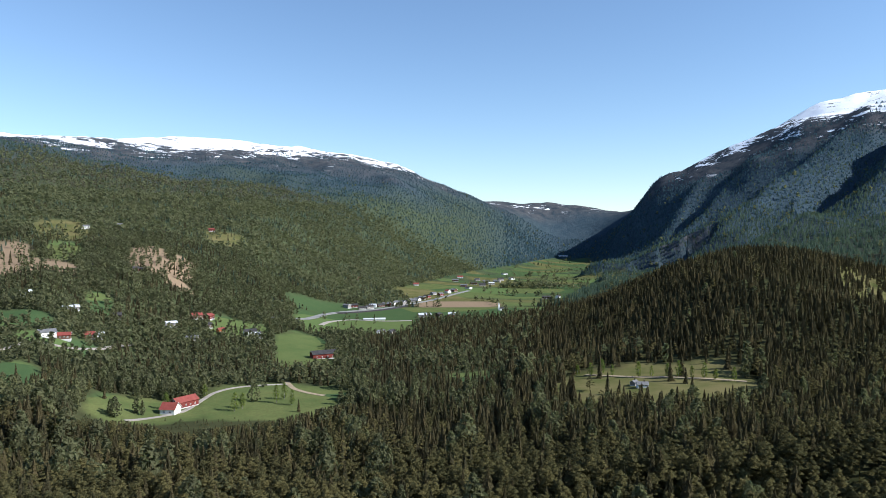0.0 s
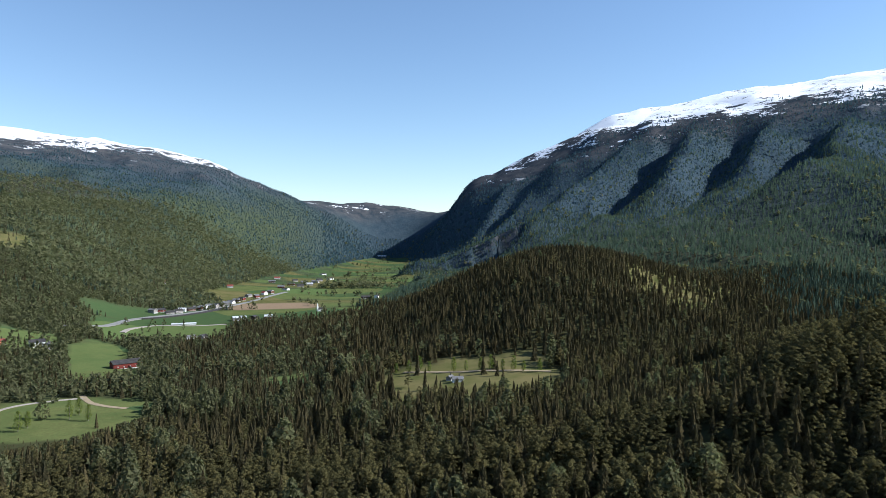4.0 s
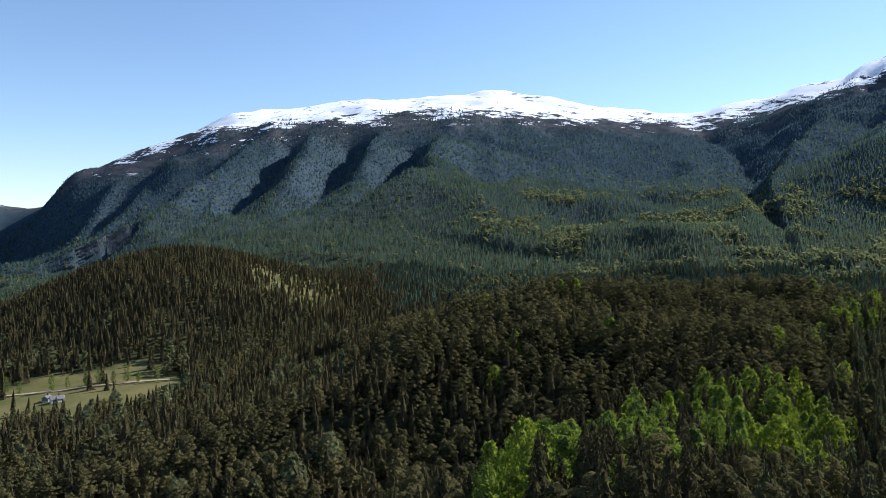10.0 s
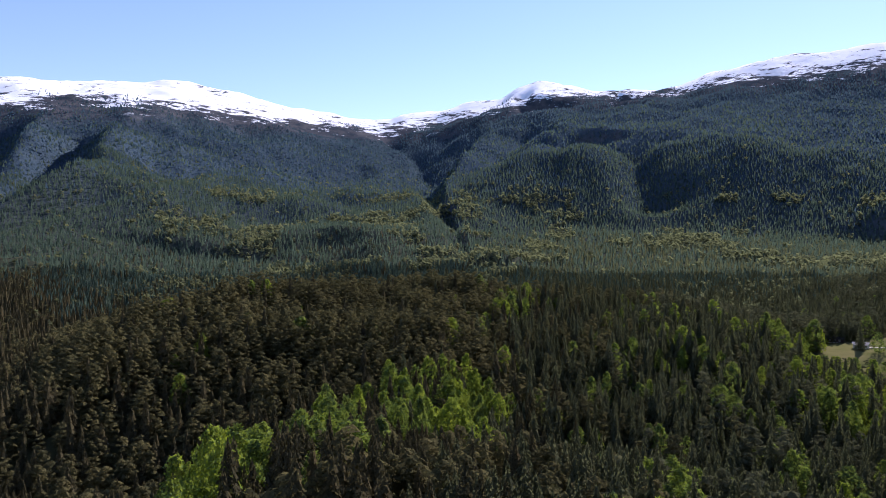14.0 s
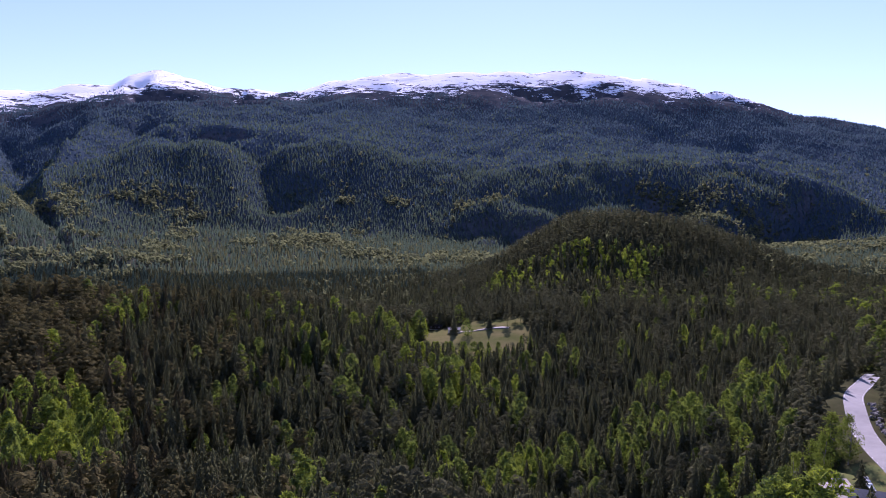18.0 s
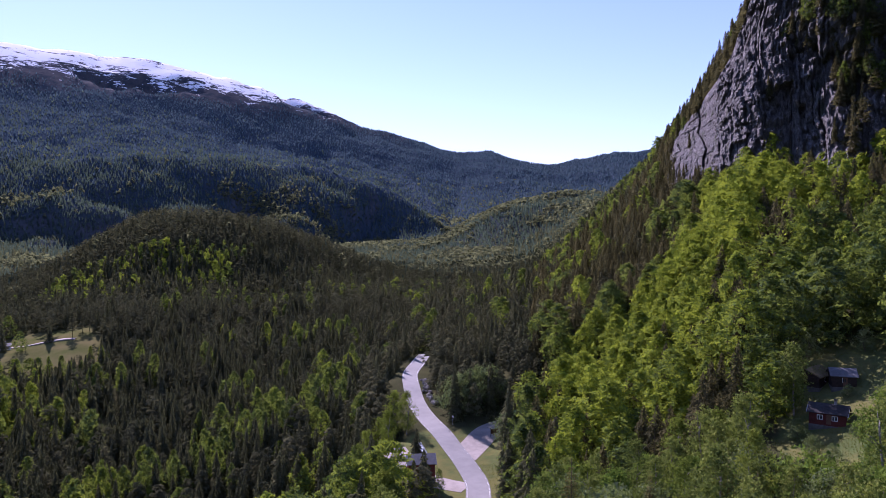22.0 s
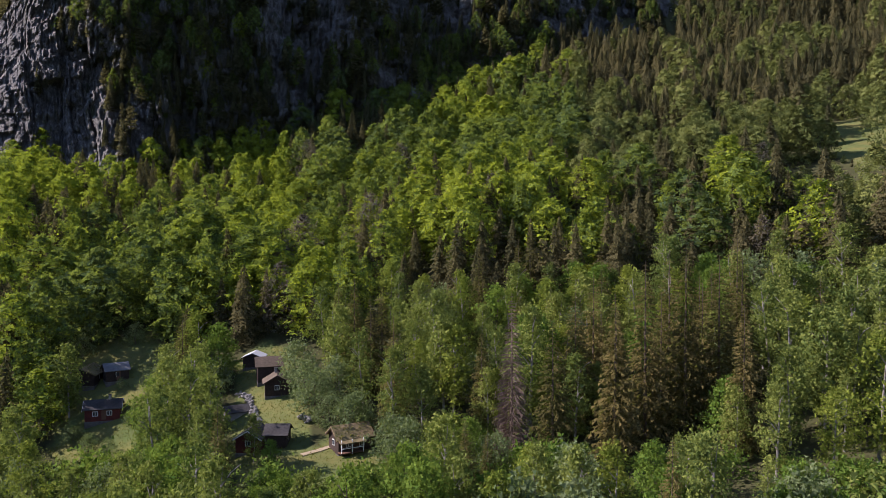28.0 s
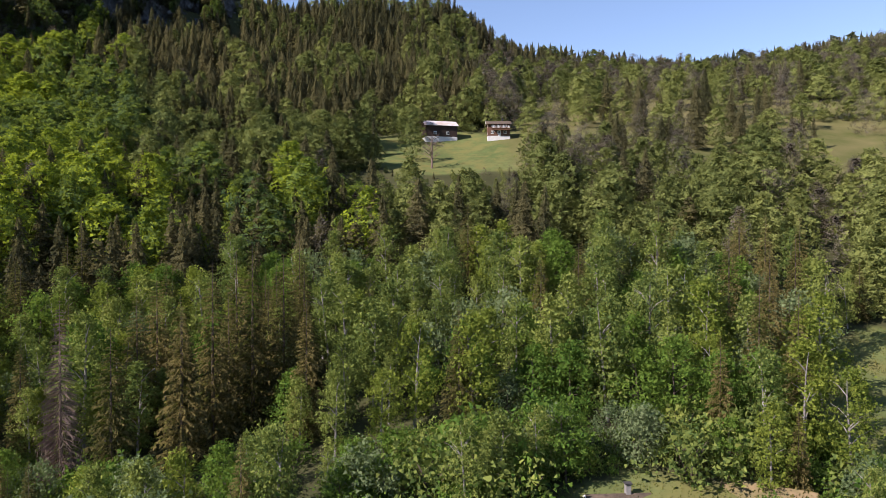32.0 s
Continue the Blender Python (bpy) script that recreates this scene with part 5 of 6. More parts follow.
        if room < 4.2:
            if rng.random() < 0.9:
                plant_one("shrub", az[i], r[i], min(room, rng.uniform(1.5, 3.4)), turn, rng.randrange(3))
            continue
        s = rng.random()
        dark = 188 < az[i] < 212 or az[i] > 240
        if room < 8:
            kind = "willow" if s < 0.45 else "maple" if s < 0.7 else "birch"
            tall = rng.uniform(0.75, 1.0) * room
        else:
            kind = "spruce" if s < (0.30 if dark else 0.12) else "birch" if s < 0.66 else "aspen" if s < 0.78 + 0.1 * n[i] else "maple" if s < 0.93 else "willow"
            tall = min(room, rng.uniform(8, 15) * (1.2 if kind == "spruce" else 0.75 if kind in ("maple", "willow") else 1))
        plant_one(kind, az[i], r[i], tall, turn, rng.randrange(4))
        count += 1
    # thickets where the slope falls away below the drone
    x, y, r, az, rs = spread(3.1, 62, 112, 78)
    z = height(x, y)
    share = open_share(az, r, x, y, z)
    road = on_road(x, y, 2.0)
    for i in range(len(x)):
        room = (120 + r[i] * math.tan(radians(float(highest(az[i]))))) - z[i]
        if az[i] < 140 or road[i] or room < 0.8 or (room > 8 and (az[i] < 176 or r[i] > 108 or rng.random() < 0.55)) or rng.random() < max(share[i], 0.93 if 199 < az[i] < 213 and r[i] > 70 else 0.12):
            continue
        plant_one("shrub", az[i], r[i], min(room, rng.choice((1.6, 2.4, 3.4, 5.2)) * rng.uniform(0.85, 1.2)), rng.uniform(0, 360), rng.randrange(3))


near_slope()
tagged(conifer("dead_spruce", 91, 21.5, 3.2, GREY_TWIG, 50, 14, True), "dead grey-brown spruce with bare drooping twigs", "tree").matrix_basis = pose(*bearing(193.1, 91, float(height(*bearing(193.1, 91)[:2]))), 0, 0, 20)


def low_growth():
    """Grass tufts in the clearings and low herbs and saplings under the near trees."""
    rs = np.random.RandomState(15)
    n = 320000
    az, r = rs.uniform(126, 257, n), np.sqrt(rs.uniform(58 ** 2, 180 ** 2, n))
    x, y = r * np.sin(np.radians(az)), r * np.cos(np.radians(az))
    z = height(x, y)
    open_here = open_share(az, r, x, y, z) > 0.5
    clump = fbm(x / 3.5, y / 3.5, 2)
    keep = ~on_road(x, y, -1.5) & (open_here | (r < 134)) & (rs.random_sample(n) < np.where(open_here, 0.9, 0.2 + 0.4 * smooth(-0.3, 0.5, clump)))
    x, y, z, r, clump, open_here = x[keep], y[keep], z[keep], r[keep], clump[keep], open_here[keep]
    k = len(x)
    s = np.where(open_here, rs.uniform(0.05, 0.14, k), rs.uniform(0.14, 0.32, k))
    up = np.where(open_here, rs.uniform(0.1, 0.38, k) * (1 + 0.6 * clump), rs.uniform(-0.15, 0.2, k))
    lift = np.where(open_here, 0, rs.uniform(0.0, 1.0, k) ** 2 * 1.6 * (0.5 + smooth(-0.3, 0.6, clump)))
    a = rs.uniform(0, 6.283, k)
    z = z + lift
    out = s * ~open_here * rs.uniform(0.6, 1.2, k)
    v = np.stack([np.stack([x - s * np.cos(a), y - s * np.sin(a), z - 0.03], -1), np.stack([x + s * np.cos(a), y + s * np.sin(a), z - 0.03 + 0.5 * up * ~open_here], -1),
                  np.stack([x + rs.uniform(-0.1, 0.1, k) - out * np.sin(a), y + rs.uniform(-0.1, 0.1, k) + out * np.cos(a), z + up], -1)], 1)
    tint = np.clip(rs.normal(0.45, 0.22, k) + 0.25 * fbm(x / 9, y / 9, 2), 0, 1)
    for name, m, mat, label in (("meadow_grass", open_here, GRASS_BLADES, "uneven meadow grass with dry stalks"),
                                ("undergrowth", ~open_here, HERBS, "low green herbs and saplings under the trees")):
        w = v[m]
        me = mesh_from(name, w.reshape(-1, 3), np.arange(3 * len(w)).reshape(-1, 3), mat, {"tint": np.repeat(tint[m], 3)}, normals=np.tile((0.0, 0.0, 1.0), (3 * len(w), 1)))
        tagged(new(name, me), label, "grass" if m is open_here else "plants", kind="stuff")


GRASS_BLADES = foliage("meadow_grass_blades", (0.065, 0.10, 0.018), (0.17, 0.155, 0.045), 0.35, through_light=(0.22, 0.26, 0.02), gaps=6.0)
HERBS = foliage("herb_leaves", (0.045, 0.075, 0.02), (0.13, 0.165, 0.045), 0.4, gaps=6.0)
low_growth()

# ---- materials of buildings and roads ----
DARK_LOG = plain("dark_tarred_logs", (0.022, 0.014, 0.011), (0.060, 0.038, 0.030), 2.2, 0.85)
RED_WOOD = plain("red_painted_boards", (0.11, 0.022, 0.018), (0.19, 0.04, 0.03), 1.6, 0.75)
BROWN_WOOD = plain("brown_stained_boards", (0.09, 0.045, 0.03), (0.16, 0.085, 0.055), 1.8, 0.8)
WHITE_WOOD = plain("white_painted_boards", (0.68, 0.68, 0.66), (0.78, 0.78, 0.76), 0.8, 0.6)
GREY_WOOD = plain("grey_weathered_boards", (0.20, 0.18, 0.17), (0.32, 0.30, 0.28), 1.6, 0.85)
OCHRE_WOOD = plain("orange_painted_boards", (0.42, 0.13, 0.04), (0.52, 0.19, 0.07), 1.0, 0.7)
SLATE = plain("dark_slate", (0.022, 0.021, 0.022), (0.060, 0.056, 0.056), 2.6, 0.95, 0.3, 0.03)
FOOT_STONE = plain("dark_foundation_stone", (0.06, 0.055, 0.05), (0.16, 0.15, 0.14), 1.8, 0.9, 0.5, 0.06)
CABIN_RED = plain("old_red_brown_boards", (0.06, 0.014, 0.012), (0.12, 0.028, 0.022), 1.4, 0.85)
TILE_RED = plain("red_roof_tiles", (0.16, 0.035, 0.028), (0.25, 0.065, 0.05), 2.0, 0.7, 0.3, 0.03)
TILE_GREY = plain("grey_roofing", (0.10, 0.10, 0.105), (0.18, 0.18, 0.185), 1.5, 0.9)
METAL_WHITE = plain("pale_sheet_metal", (0.42, 0.44, 0.47), (0.56, 0.58, 0.60), 0.7, 0.45)
METAL_RUST = plain("rusty_white_sheet_metal", (0.34, 0.22, 0.16), (0.66, 0.65, 0.64), 0.5, 0.5)
BARK_ROOF = plain("mossy_slab_roof", (0.055, 0.042, 0.03), (0.13, 0.095, 0.068), 2.5, 0.9, 0.5, 0.06)
TURF = plain("roof_turf", (0.10, 0.095, 0.035), (0.22, 0.15, 0.085), 1.4, 0.95, 0.8, 0.15)
STONE = plain("grey_field_stone", (0.12, 0.115, 0.11), (0.30, 0.285, 0.27), 1.6, 0.9, 0.5, 0.08)
CONCRETE = plain("pale_plaster", (0.45, 0.44, 0.43), (0.60, 0.59, 0.57), 1.0, 0.85)
ASPHALT = plain("worn_grey_asphalt", (0.17, 0.168, 0.16), (0.235, 0.23, 0.218), 0.35, 0.85)
GRAVEL = plain("pale_gravel", (0.22, 0.195, 0.17), (0.36, 0.32, 0.285), 0.6, 0.95)
PAINT = plain("worn_white_line", (0.5, 0.5, 0.5), (0.7, 0.7, 0.7), 2.0, 0.7)
PLASTIC = plain("white_bale_wrap", (0.66, 0.68, 0.70), (0.76, 0.77, 0.78), 2.0, 0.35)
GLASS = plain("window_glass", (0.02, 0.025, 0.03), (0.05, 0.055, 0.06), 0.5, 0.06)
STRAW = plain("dry_straw", (0.20, 0.16, 0.10), (0.34, 0.27, 0.18), 2.0, 0.95)


def ribbon(name, line, width, material, label, category, lift=0.12, kind="structure", step=4.0, drape=False, level=None):
    """A strip laid over the ground along bearings and distances."""
    pts = [bearing(*p) for p in line]
    dense = []
    for i in range(len(pts) - 1):
        p0, p1, p2, p3 = pts[max(i - 1, 0)], pts[i], pts[i + 1], pts[min(i + 2, len(pts) - 1)]
        n = max(2, int((p2 - p1).length / step))
        for k in range(n):
            t = k / n
            dense.append(0.5 * ((2 * p1) + (p2 - p0) * t + (2 * p0 - 5 * p1 + 4 * p2 - p3) * t * t + (3 * p1 - p0 - 3 * p2 + p3) * t ** 3))
    dense.append(pts[-1])
    rows = []
    for i, p in enumerate(dense):
        d = (dense[min(i + 1, len(dense) - 1)] - dense[max(i - 1, 0)]).normalized()
        s = Vector((d.y, -d.x, 0))
        rows.append([p + s * width * f for f in (-0.5, -0.25, 0, 0.25, 0.5)])
    v = np.array([[tuple(q) for q in r] for r in rows]).reshape(-1, 3)
    hz = height(v[:, 0], v[:, 1]).reshape(-1, 5)
    v[:, 2] = (hz if drape else hz * 0.4 + hz.max(1, keepdims=True) * 0.6).ravel() + lift
    if level is not None:
        v[:, 2] = level
    skirt = v.reshape(-1, 5, 3).copy()
    low = skirt[:, [0, 4]] - np.array([0, 0, lift + 0.6])
    full = np.concatenate([low[:, :1], skirt, low[:, 1:]], 1)
    me = mesh_from(name, full.reshape(-1, 3), grid_faces(len(dense), 7, False), material)
    return tagged(new(name, me), label, category, kind=kind), dense


def house(name, az, r, turn, w, d, h, rise, wall, roof, label, category="house", group="", eave=0.4, front=2, side=1,
          door=True, chimney=True, turf=False, trim=WHITE_WOOD, foot=CONCRETE, z=None, porch=False):
    """A gabled house with its ridge along x and its front towards the drone."""
    ob = thing(name, az, r, turn, label, category, group, z=z)
    if foot is STONE and r < 160 and az < 200:
        ob.scale = (0.8, 0.8, 0.8)
    bm = bmesh.new()
    b = -0.3 if foot is STONE else 0.35
    cuboid(bm, (0, 0, b - 1.1), (w + 0.12, d + 0.12, 2.2), bevel=0.05)
    part("foundation", bm, FOOT_STONE if foot is STONE else foot, ob)
    bm = bmesh.new()
    prism(bm, [(-d / 2, b), (d / 2, b), (d / 2, h), (0, h + rise), (-d / 2, h)], -w / 2, w / 2)
    body = part("wall", bm, wall, ob)
    run = math.hypot(d / 2, rise)
    ny, nz = rise / run, d / 2 / run
    thick = 0.32 if turf else 0.16
    for sgn in (-1, 1):
        bm = bmesh.new()
        ey, ez = sgn * (d / 2 + eave * nz), h - eave * ny
        prism(bm, [(0, h + rise + 0.01), (ey, ez + 0.01), (ey + sgn * ny * thick, ez + nz * thick), (0, h + rise + thick * 1.15)], -w / 2 - eave, w / 2 + eave)
        slope = part("roof_slope", bm, roof, ob)
        if turf:
            rng = random.Random(int(az * 10) + sgn)
            v, f = [], []
            for k in range(170):
                x, t = rng.uniform(-w / 2 - eave, w / 2 + eave), rng.random()
                y0, z0 = ey * t, (h + rise) + (ez - h - rise) * t + thick
                e = len(v)
                s, a = rng.uniform(0.12, 0.4), rng.uniform(0, 6.28)
                v += [(x - s * math.cos(a), y0 - s * math.sin(a), z0 - 0.03), (x + s * math.cos(a), y0 + s * math.sin(a), z0 - 0.03),
                      (x + rng.uniform(-0.1, 0.1), y0 + rng.uniform(-0.1, 0.1), z0 + rng.uniform(0.12, 0.42))]
                f.append((e, e + 1, e + 2))
            attach("turf_tuft", mesh_from("turf_tuft", np.array(v), np.array(f), TURF_LEAF), slope)["kind"] = "stuff"
    for sx in (-1, 1):
        for sgn in (-1, 1):
            bm = bmesh.new()
            ey, ez = sgn * (d / 2 + eave * nz), h - eave * ny
            x = sx * (w / 2 + eave + 0.02)
            prism(bm, [(0, h + rise - 0.1), (ey, ez - 0.1), (ey, ez + 0.12), (0, h + rise + 0.13)], x - 0.03, x + 0.03)
            part("bargeboard", bm, trim if trim is WHITE_WOOD and wall is not DARK_LOG else wall, ob)

    def window(x, y, zc, ww, hh, on_end):
        bm = bmesh.new()
        s = (0.1, ww, hh) if on_end else (ww, 0.1, hh)
        cuboid(bm, (x, y, zc), s)
        fr = part("window", bm, trim, ob)
        q = 0.06 * (1 if (x > 0 if on_end else y > 0) else -1)
        for k in (-1, 1):
            bm = bmesh.new()
            if on_end:
                cuboid(bm, (x + q, y + k * ww * 0.23, zc), (0.03, ww * 0.36, hh * 0.8))
            else:
                cuboid(bm, (x + k * ww * 0.23, y + q, zc), (ww * 0.36, 0.03, hh * 0.8))
            part("pane", bm, GLASS, fr)

    storeys = 2 if h > 4.6 else 1
    for st in range(storeys):
        zc = max(b, 0.0) + 1.35 + st * 2.6
        for i in range(front):
            window(-w / 2 + w * (i + 0.75) / (front + 0.5), -d / 2, zc, min(1.1, w * 0.16), 1.05, False)
        for i in range(side):
            for sx in (-1, 1):
                window(sx * w / 2, -d / 2 + d * (i + 1) / (side + 1), zc, 0.95, 1.0, True)
    if door:
        bm = bmesh.new()
        cuboid(bm, (w * 0.04, -d / 2, max(b, 0.0) + 1.0), (0.9, 0.12, 2.0))
        part("door", bm, BROWN_WOOD if wall is not BROWN_WOOD else WHITE_WOOD, ob)
    if chimney:
        bm = bmesh.new()
        cuboid(bm, (w * 0.18, 0.1, h + rise + 0.35), (0.55, 0.55, 1.5), bevel=0.04)
        ch = part("chimney", bm, STONE if foot is STONE else SLATE, ob)
        bm = bmesh.new()
        cuboid(bm, (w * 0.18, 0.1, h + rise + 1.14), (0.72, 0.72, 0.1))
        part("chimney_cap", bm, SLATE, ch)
    if porch:
        for x in (-w / 2 + 0.1, -w / 6, w / 6):
            bm = bmesh.new()
            cuboid(bm, (x, -d / 2 - 1.2, 1.25), (0.13, 0.13, 2.4))
            part("post", bm, WHITE_WOOD, ob)
        bm = bmesh.new()
        cuboid(bm, (-w / 6, -d / 2 - 1.2, 1.0), (w * 0.66, 0.08, 0.1))
        part("rail", bm, WHITE_WOOD, ob)
        bm = bmesh.new()
        cuboid(bm, (-w / 6, -d / 2 - 0.65, 0.2), (w * 0.7, 1.3, 0.14))
        part("porch_floor", bm, BROWN_WOOD, ob)
        bm = bmesh.new()
        prism(bm, [(-d / 2 + 0.1, h + 0.02), (-d / 2 - 1.5, h - 0.5), (-d / 2 - 1.5, h - 0.36), (-d / 2 + 0.1, h + 0.2)], -w / 2 - 0.2, w / 4)
        part("porch_roof", bm, roof, ob)
    return ob


TURF_LEAF = foliage("turf_blades", (0.10, 0.10, 0.03), (0.22, 0.18, 0.07), 0.3, True)

# ---- cabins in the meadow ----
G = "old cabins in the meadow"
house("cabin", 179.9, 97, 22, 6.0, 4.6, 2.3, 1.5, DARK_LOG, TURF, "dark log cabin with a turf roof and white porch posts", "cabin", G, 0.5, 2, 1, True, False, True, WHITE_WOOD, STONE, porch=True)
house("storehouse", 173.5, 125, 4, 5.0, 4.6, 3.2, 1.5, DARK_LOG, BARK_ROOF, "dark two-storey log storehouse with a mossy slab roof", "storehouse", G, 0.45, 0, 0, False, False, False, DARK_LOG, STONE)
house("log_hut", 174.1, 119.5, 92, 4.6, 4.8, 2.4, 1.4, DARK_LOG, BARK_ROOF, "low log hut with a mossy gabled roof and white window", "cabin", G, 0.45, 0, 1, False, True, False, WHITE_WOOD, STONE)
house("woodshed", 172.4, 132, 78, 4.2, 4.2, 1.9, 0.9, DARK_LOG, METAL_WHITE, "open woodshed with a pale metal roof", "shed", G, 0.4, 0, 0, False, False, False, DARK_LOG, STONE)
house("cabin", 172.3, 101.5, 70, 5.4, 4.4, 2.2, 1.3, CABIN_RED, SLATE, "red wooden cabin with a dark slate roof", "cabin", G, 0.4, 1, 1, True, True, False, WHITE_WOOD, STONE)
house("cabin", 174.2, 101, -12, 3.6, 4.4, 2.2, 1.2, DARK_LOG, SLATE, "small dark log cabin with a slate roof", "cabin", G, 0.4, 0, 1, False, False, False, WHITE_WOOD, STONE)
house("cabin", 161.6, 137, -8, 7.0, 4.6, 2.4, 1.4, CABIN_RED, SLATE, "long red and black cabin with a dark slate roof and chimney", "cabin", G, 0.45, 2, 1, True, True, False, WHITE_WOOD, STONE)
house("log_hut", 160.5, 151, 68, 7.4, 6.2, 2.2, 1.4, DARK_LOG, TURF, "dark log hut with an overgrown turf roof", "cabin", G, 0.5, 1, 0, True, False, True, WHITE_WOOD, STONE)
house("log_hut", 162.4, 149, 10, 5.0, 5.2, 2.3, 1.3, DARK_LOG, TILE_GREY, "dark log hut with a grey roof and white door trim", "cabin", G, 0.4, 1, 0, True, False, False, WHITE_WOOD, STONE)
house("outhouse", 158.2, 156, 60, 1.6, 1.6, 2.0, 0.6, DARK_LOG, METAL_WHITE, "tiny dark outhouse at the wood's edge", "shed", G, 0.2, 0, 0, True, False, False, DARK_LOG, STONE)
house("cabin", 235.9, 70.5, 18, 5.6, 5.4, 2.3, 1.35, BROWN_WOOD, BARK_ROOF, "brown cabin with a pale brown roof and black flue", "cabin", "", 0.5, 1, 1, True, True, False, WHITE_WOOD, STONE, z=91.2)
house("cabin", 246.8, 75.5, -6, 7.6, 5.0, 2.4, 1.5, DARK_LOG, TURF, "low log cabin with a long turf roof", "cabin", "", 0.5, 2, 1, True, False, True, WHITE_WOOD, STONE, z=91.6)
house("cellar", 171.0, 116, 15, 4.2, 3.4, 1.5, 0.9, STONE, SLATE, "low stone cellar with a dark roof", "shed", G, 0.35, 0, 0, False, False, False, DARK_LOG, STONE, z=91.5)

# ---- farm high on the slope ----
house("barn", 221.5, 262, 14, 12.0, 7.0, 4.5, 1.9, DARK_LOG, METAL_RUST, "dark wooden barn with a rusty white metal roof and pale footing", "barn", "", 0.5, 2, 0, False, False)
house("house", 226.3, 258, 4, 8.0, 6.0, 4.7, 1.3, BROWN_WOOD, BARK_ROOF, "brown two-storey house with a brown roof and pale footing", "house", "", 0.6, 3, 1, True, True)


def balcony(az, r):
    ob = [o for o in bpy.data.objects if o.get("label", "").startswith("brown two-storey house")][0]
    bm = bmesh.new()
    cuboid(bm, (0.6, -4.0, 2.9), (6.4, 1.5, 0.16))
    deck = part("balcony", bm, BROWN_WOOD, ob)
    for x in np.arange(-2.5, 4.0, 0.45):
        bm = bmesh.new()
        cuboid(bm, (x, -4.72, 3.4), (0.12, 0.04, 0.9))
        part("baluster", bm, WHITE_WOOD, deck)


balcony(226.1, 260)

# ---- road, junction, shed and bales ----
road, road_line = ribbon("road", ROAD_LINE, 5.8, ASPHALT, "winding grey asphalt road with worn white edge lines", "road", 0.10, step=3.0, drape=True)


def edge_dashes(line):
    v, f = [], []
    for i in range(0, len(line) - 2, 1):
        d = (line[i + 1] - line[i]).normalized()
        s = Vector((d.y, -d.x, 0))
        for side in (-2.6, 2.6):
            p = line[i] + s * side
            z = float(height(p.x, p.y)) + 0.14
            b = len(v)
            for q in (p - s * 0.05, p + s * 0.05, p + s * 0.05 + d * 2.6, p - s * 0.05 + d * 2.6):
                v.append((q.x, q.y, z))
            f.append((b, b + 1, b + 2, b + 3))
    ob = attach("edge_line", mesh_from("edge_line", np.array(v), np.array(f), PAINT), road)
    ob["kind"] = "stuff"


edge_dashes(road_line)
ribbon("gravel_junction", SIDE_LINE, 8.0, GRAVEL, "pale gravel side road by the junction", "road", 0.07, step=2.0, drape=True)
ribbon("gravel_yard", YARD_LINE, 7.0, GRAVEL, "gravel yard beside the red shed", "yard", 0.07, step=2.0, drape=True)
house("shed", 130.85, 164, 6, 6.2, 5.0, 2.9, 1.5, RED_WOOD, TILE_GREY, "red-brown wooden shed with a dark grey roof", "shed", "", 0.4, 0, 0, False, False, False, WHITE_WOOD, STONE, z=65.0)


def bale():
    ob = new("bale")
    bm = bmesh.new()
    bmesh.ops.create_cone(bm, cap_ends=True, segments=18, radius1=0.62, radius2=0.62, depth=1.25, matrix=Matrix.Translation((0, 0, 0.62)) @ Matrix.Rotation(radians(90), 4, "Y"))
    bmesh.ops.bevel(bm, geom=[e for e in bm.edges if abs(e.verts[0].co.x - e.verts[1].co.x) < 0.01], offset=0.12, segments=2, affect="EDGES")
    for vert in bm.verts:
        vert.co += noise.noise_vector(vert.co * 3) * 0.03
    part("wrap", bm, PLASTIC, ob, smooth_faces=True)
    bm = bmesh.new()
    bmesh.ops.create_cone(bm, cap_ends=True, segments=14, radius1=0.34, radius2=0.3, depth=0.05, matrix=Matrix.Translation((0.64, 0, 0.62)) @ Matrix.Rotation(radians(90), 4, "Y"))
    part("end_fold", bm, METAL_WHITE, ob)
    return tagged(ob, "round bale wrapped in white plastic", "bale", "row of white bales")


def bales():
    first = bale()
    for k in range(7):
        p = bearing(130.75 + 0.13 * k, 193 - 2.1 * k)
        p.z = float(height(p.x, p.y)) + 0.02
        m = pose(*p, 0, 0, 20 + 7 * (k % 3) - 131)
        if k == 0:
            first.matrix_basis = m
        else:
            copy_thing(first, m)


bales()


def info_board():
    ob = thing("information_board", 136.9, 199, 40, "dark wooden information board under a small pitched roof", "sign")
    for x in (-1.3, 1.3):
        bm = bmesh.new()
        cuboid(bm, (x, 0, 1.2), (0.16, 0.16, 2.6), bevel=0.02)
        part("post", bm, DARK_LOG, ob)
    bm = bmesh.new()
    cuboid(bm, (0, 0, 1.5), (2.5, 0.08, 1.4))
    part("board", bm, BROWN_WOOD, ob)
    for s in (-1, 1):
        bm = bmesh.new()
        prism(bm, [(0, 3.0), (s * 0.95, 2.5), (s * 0.95, 2.58), (0, 3.1)], -1.9, 1.9)
        part("roof_slope", bm, GREY_WOOD, ob)


info_board()


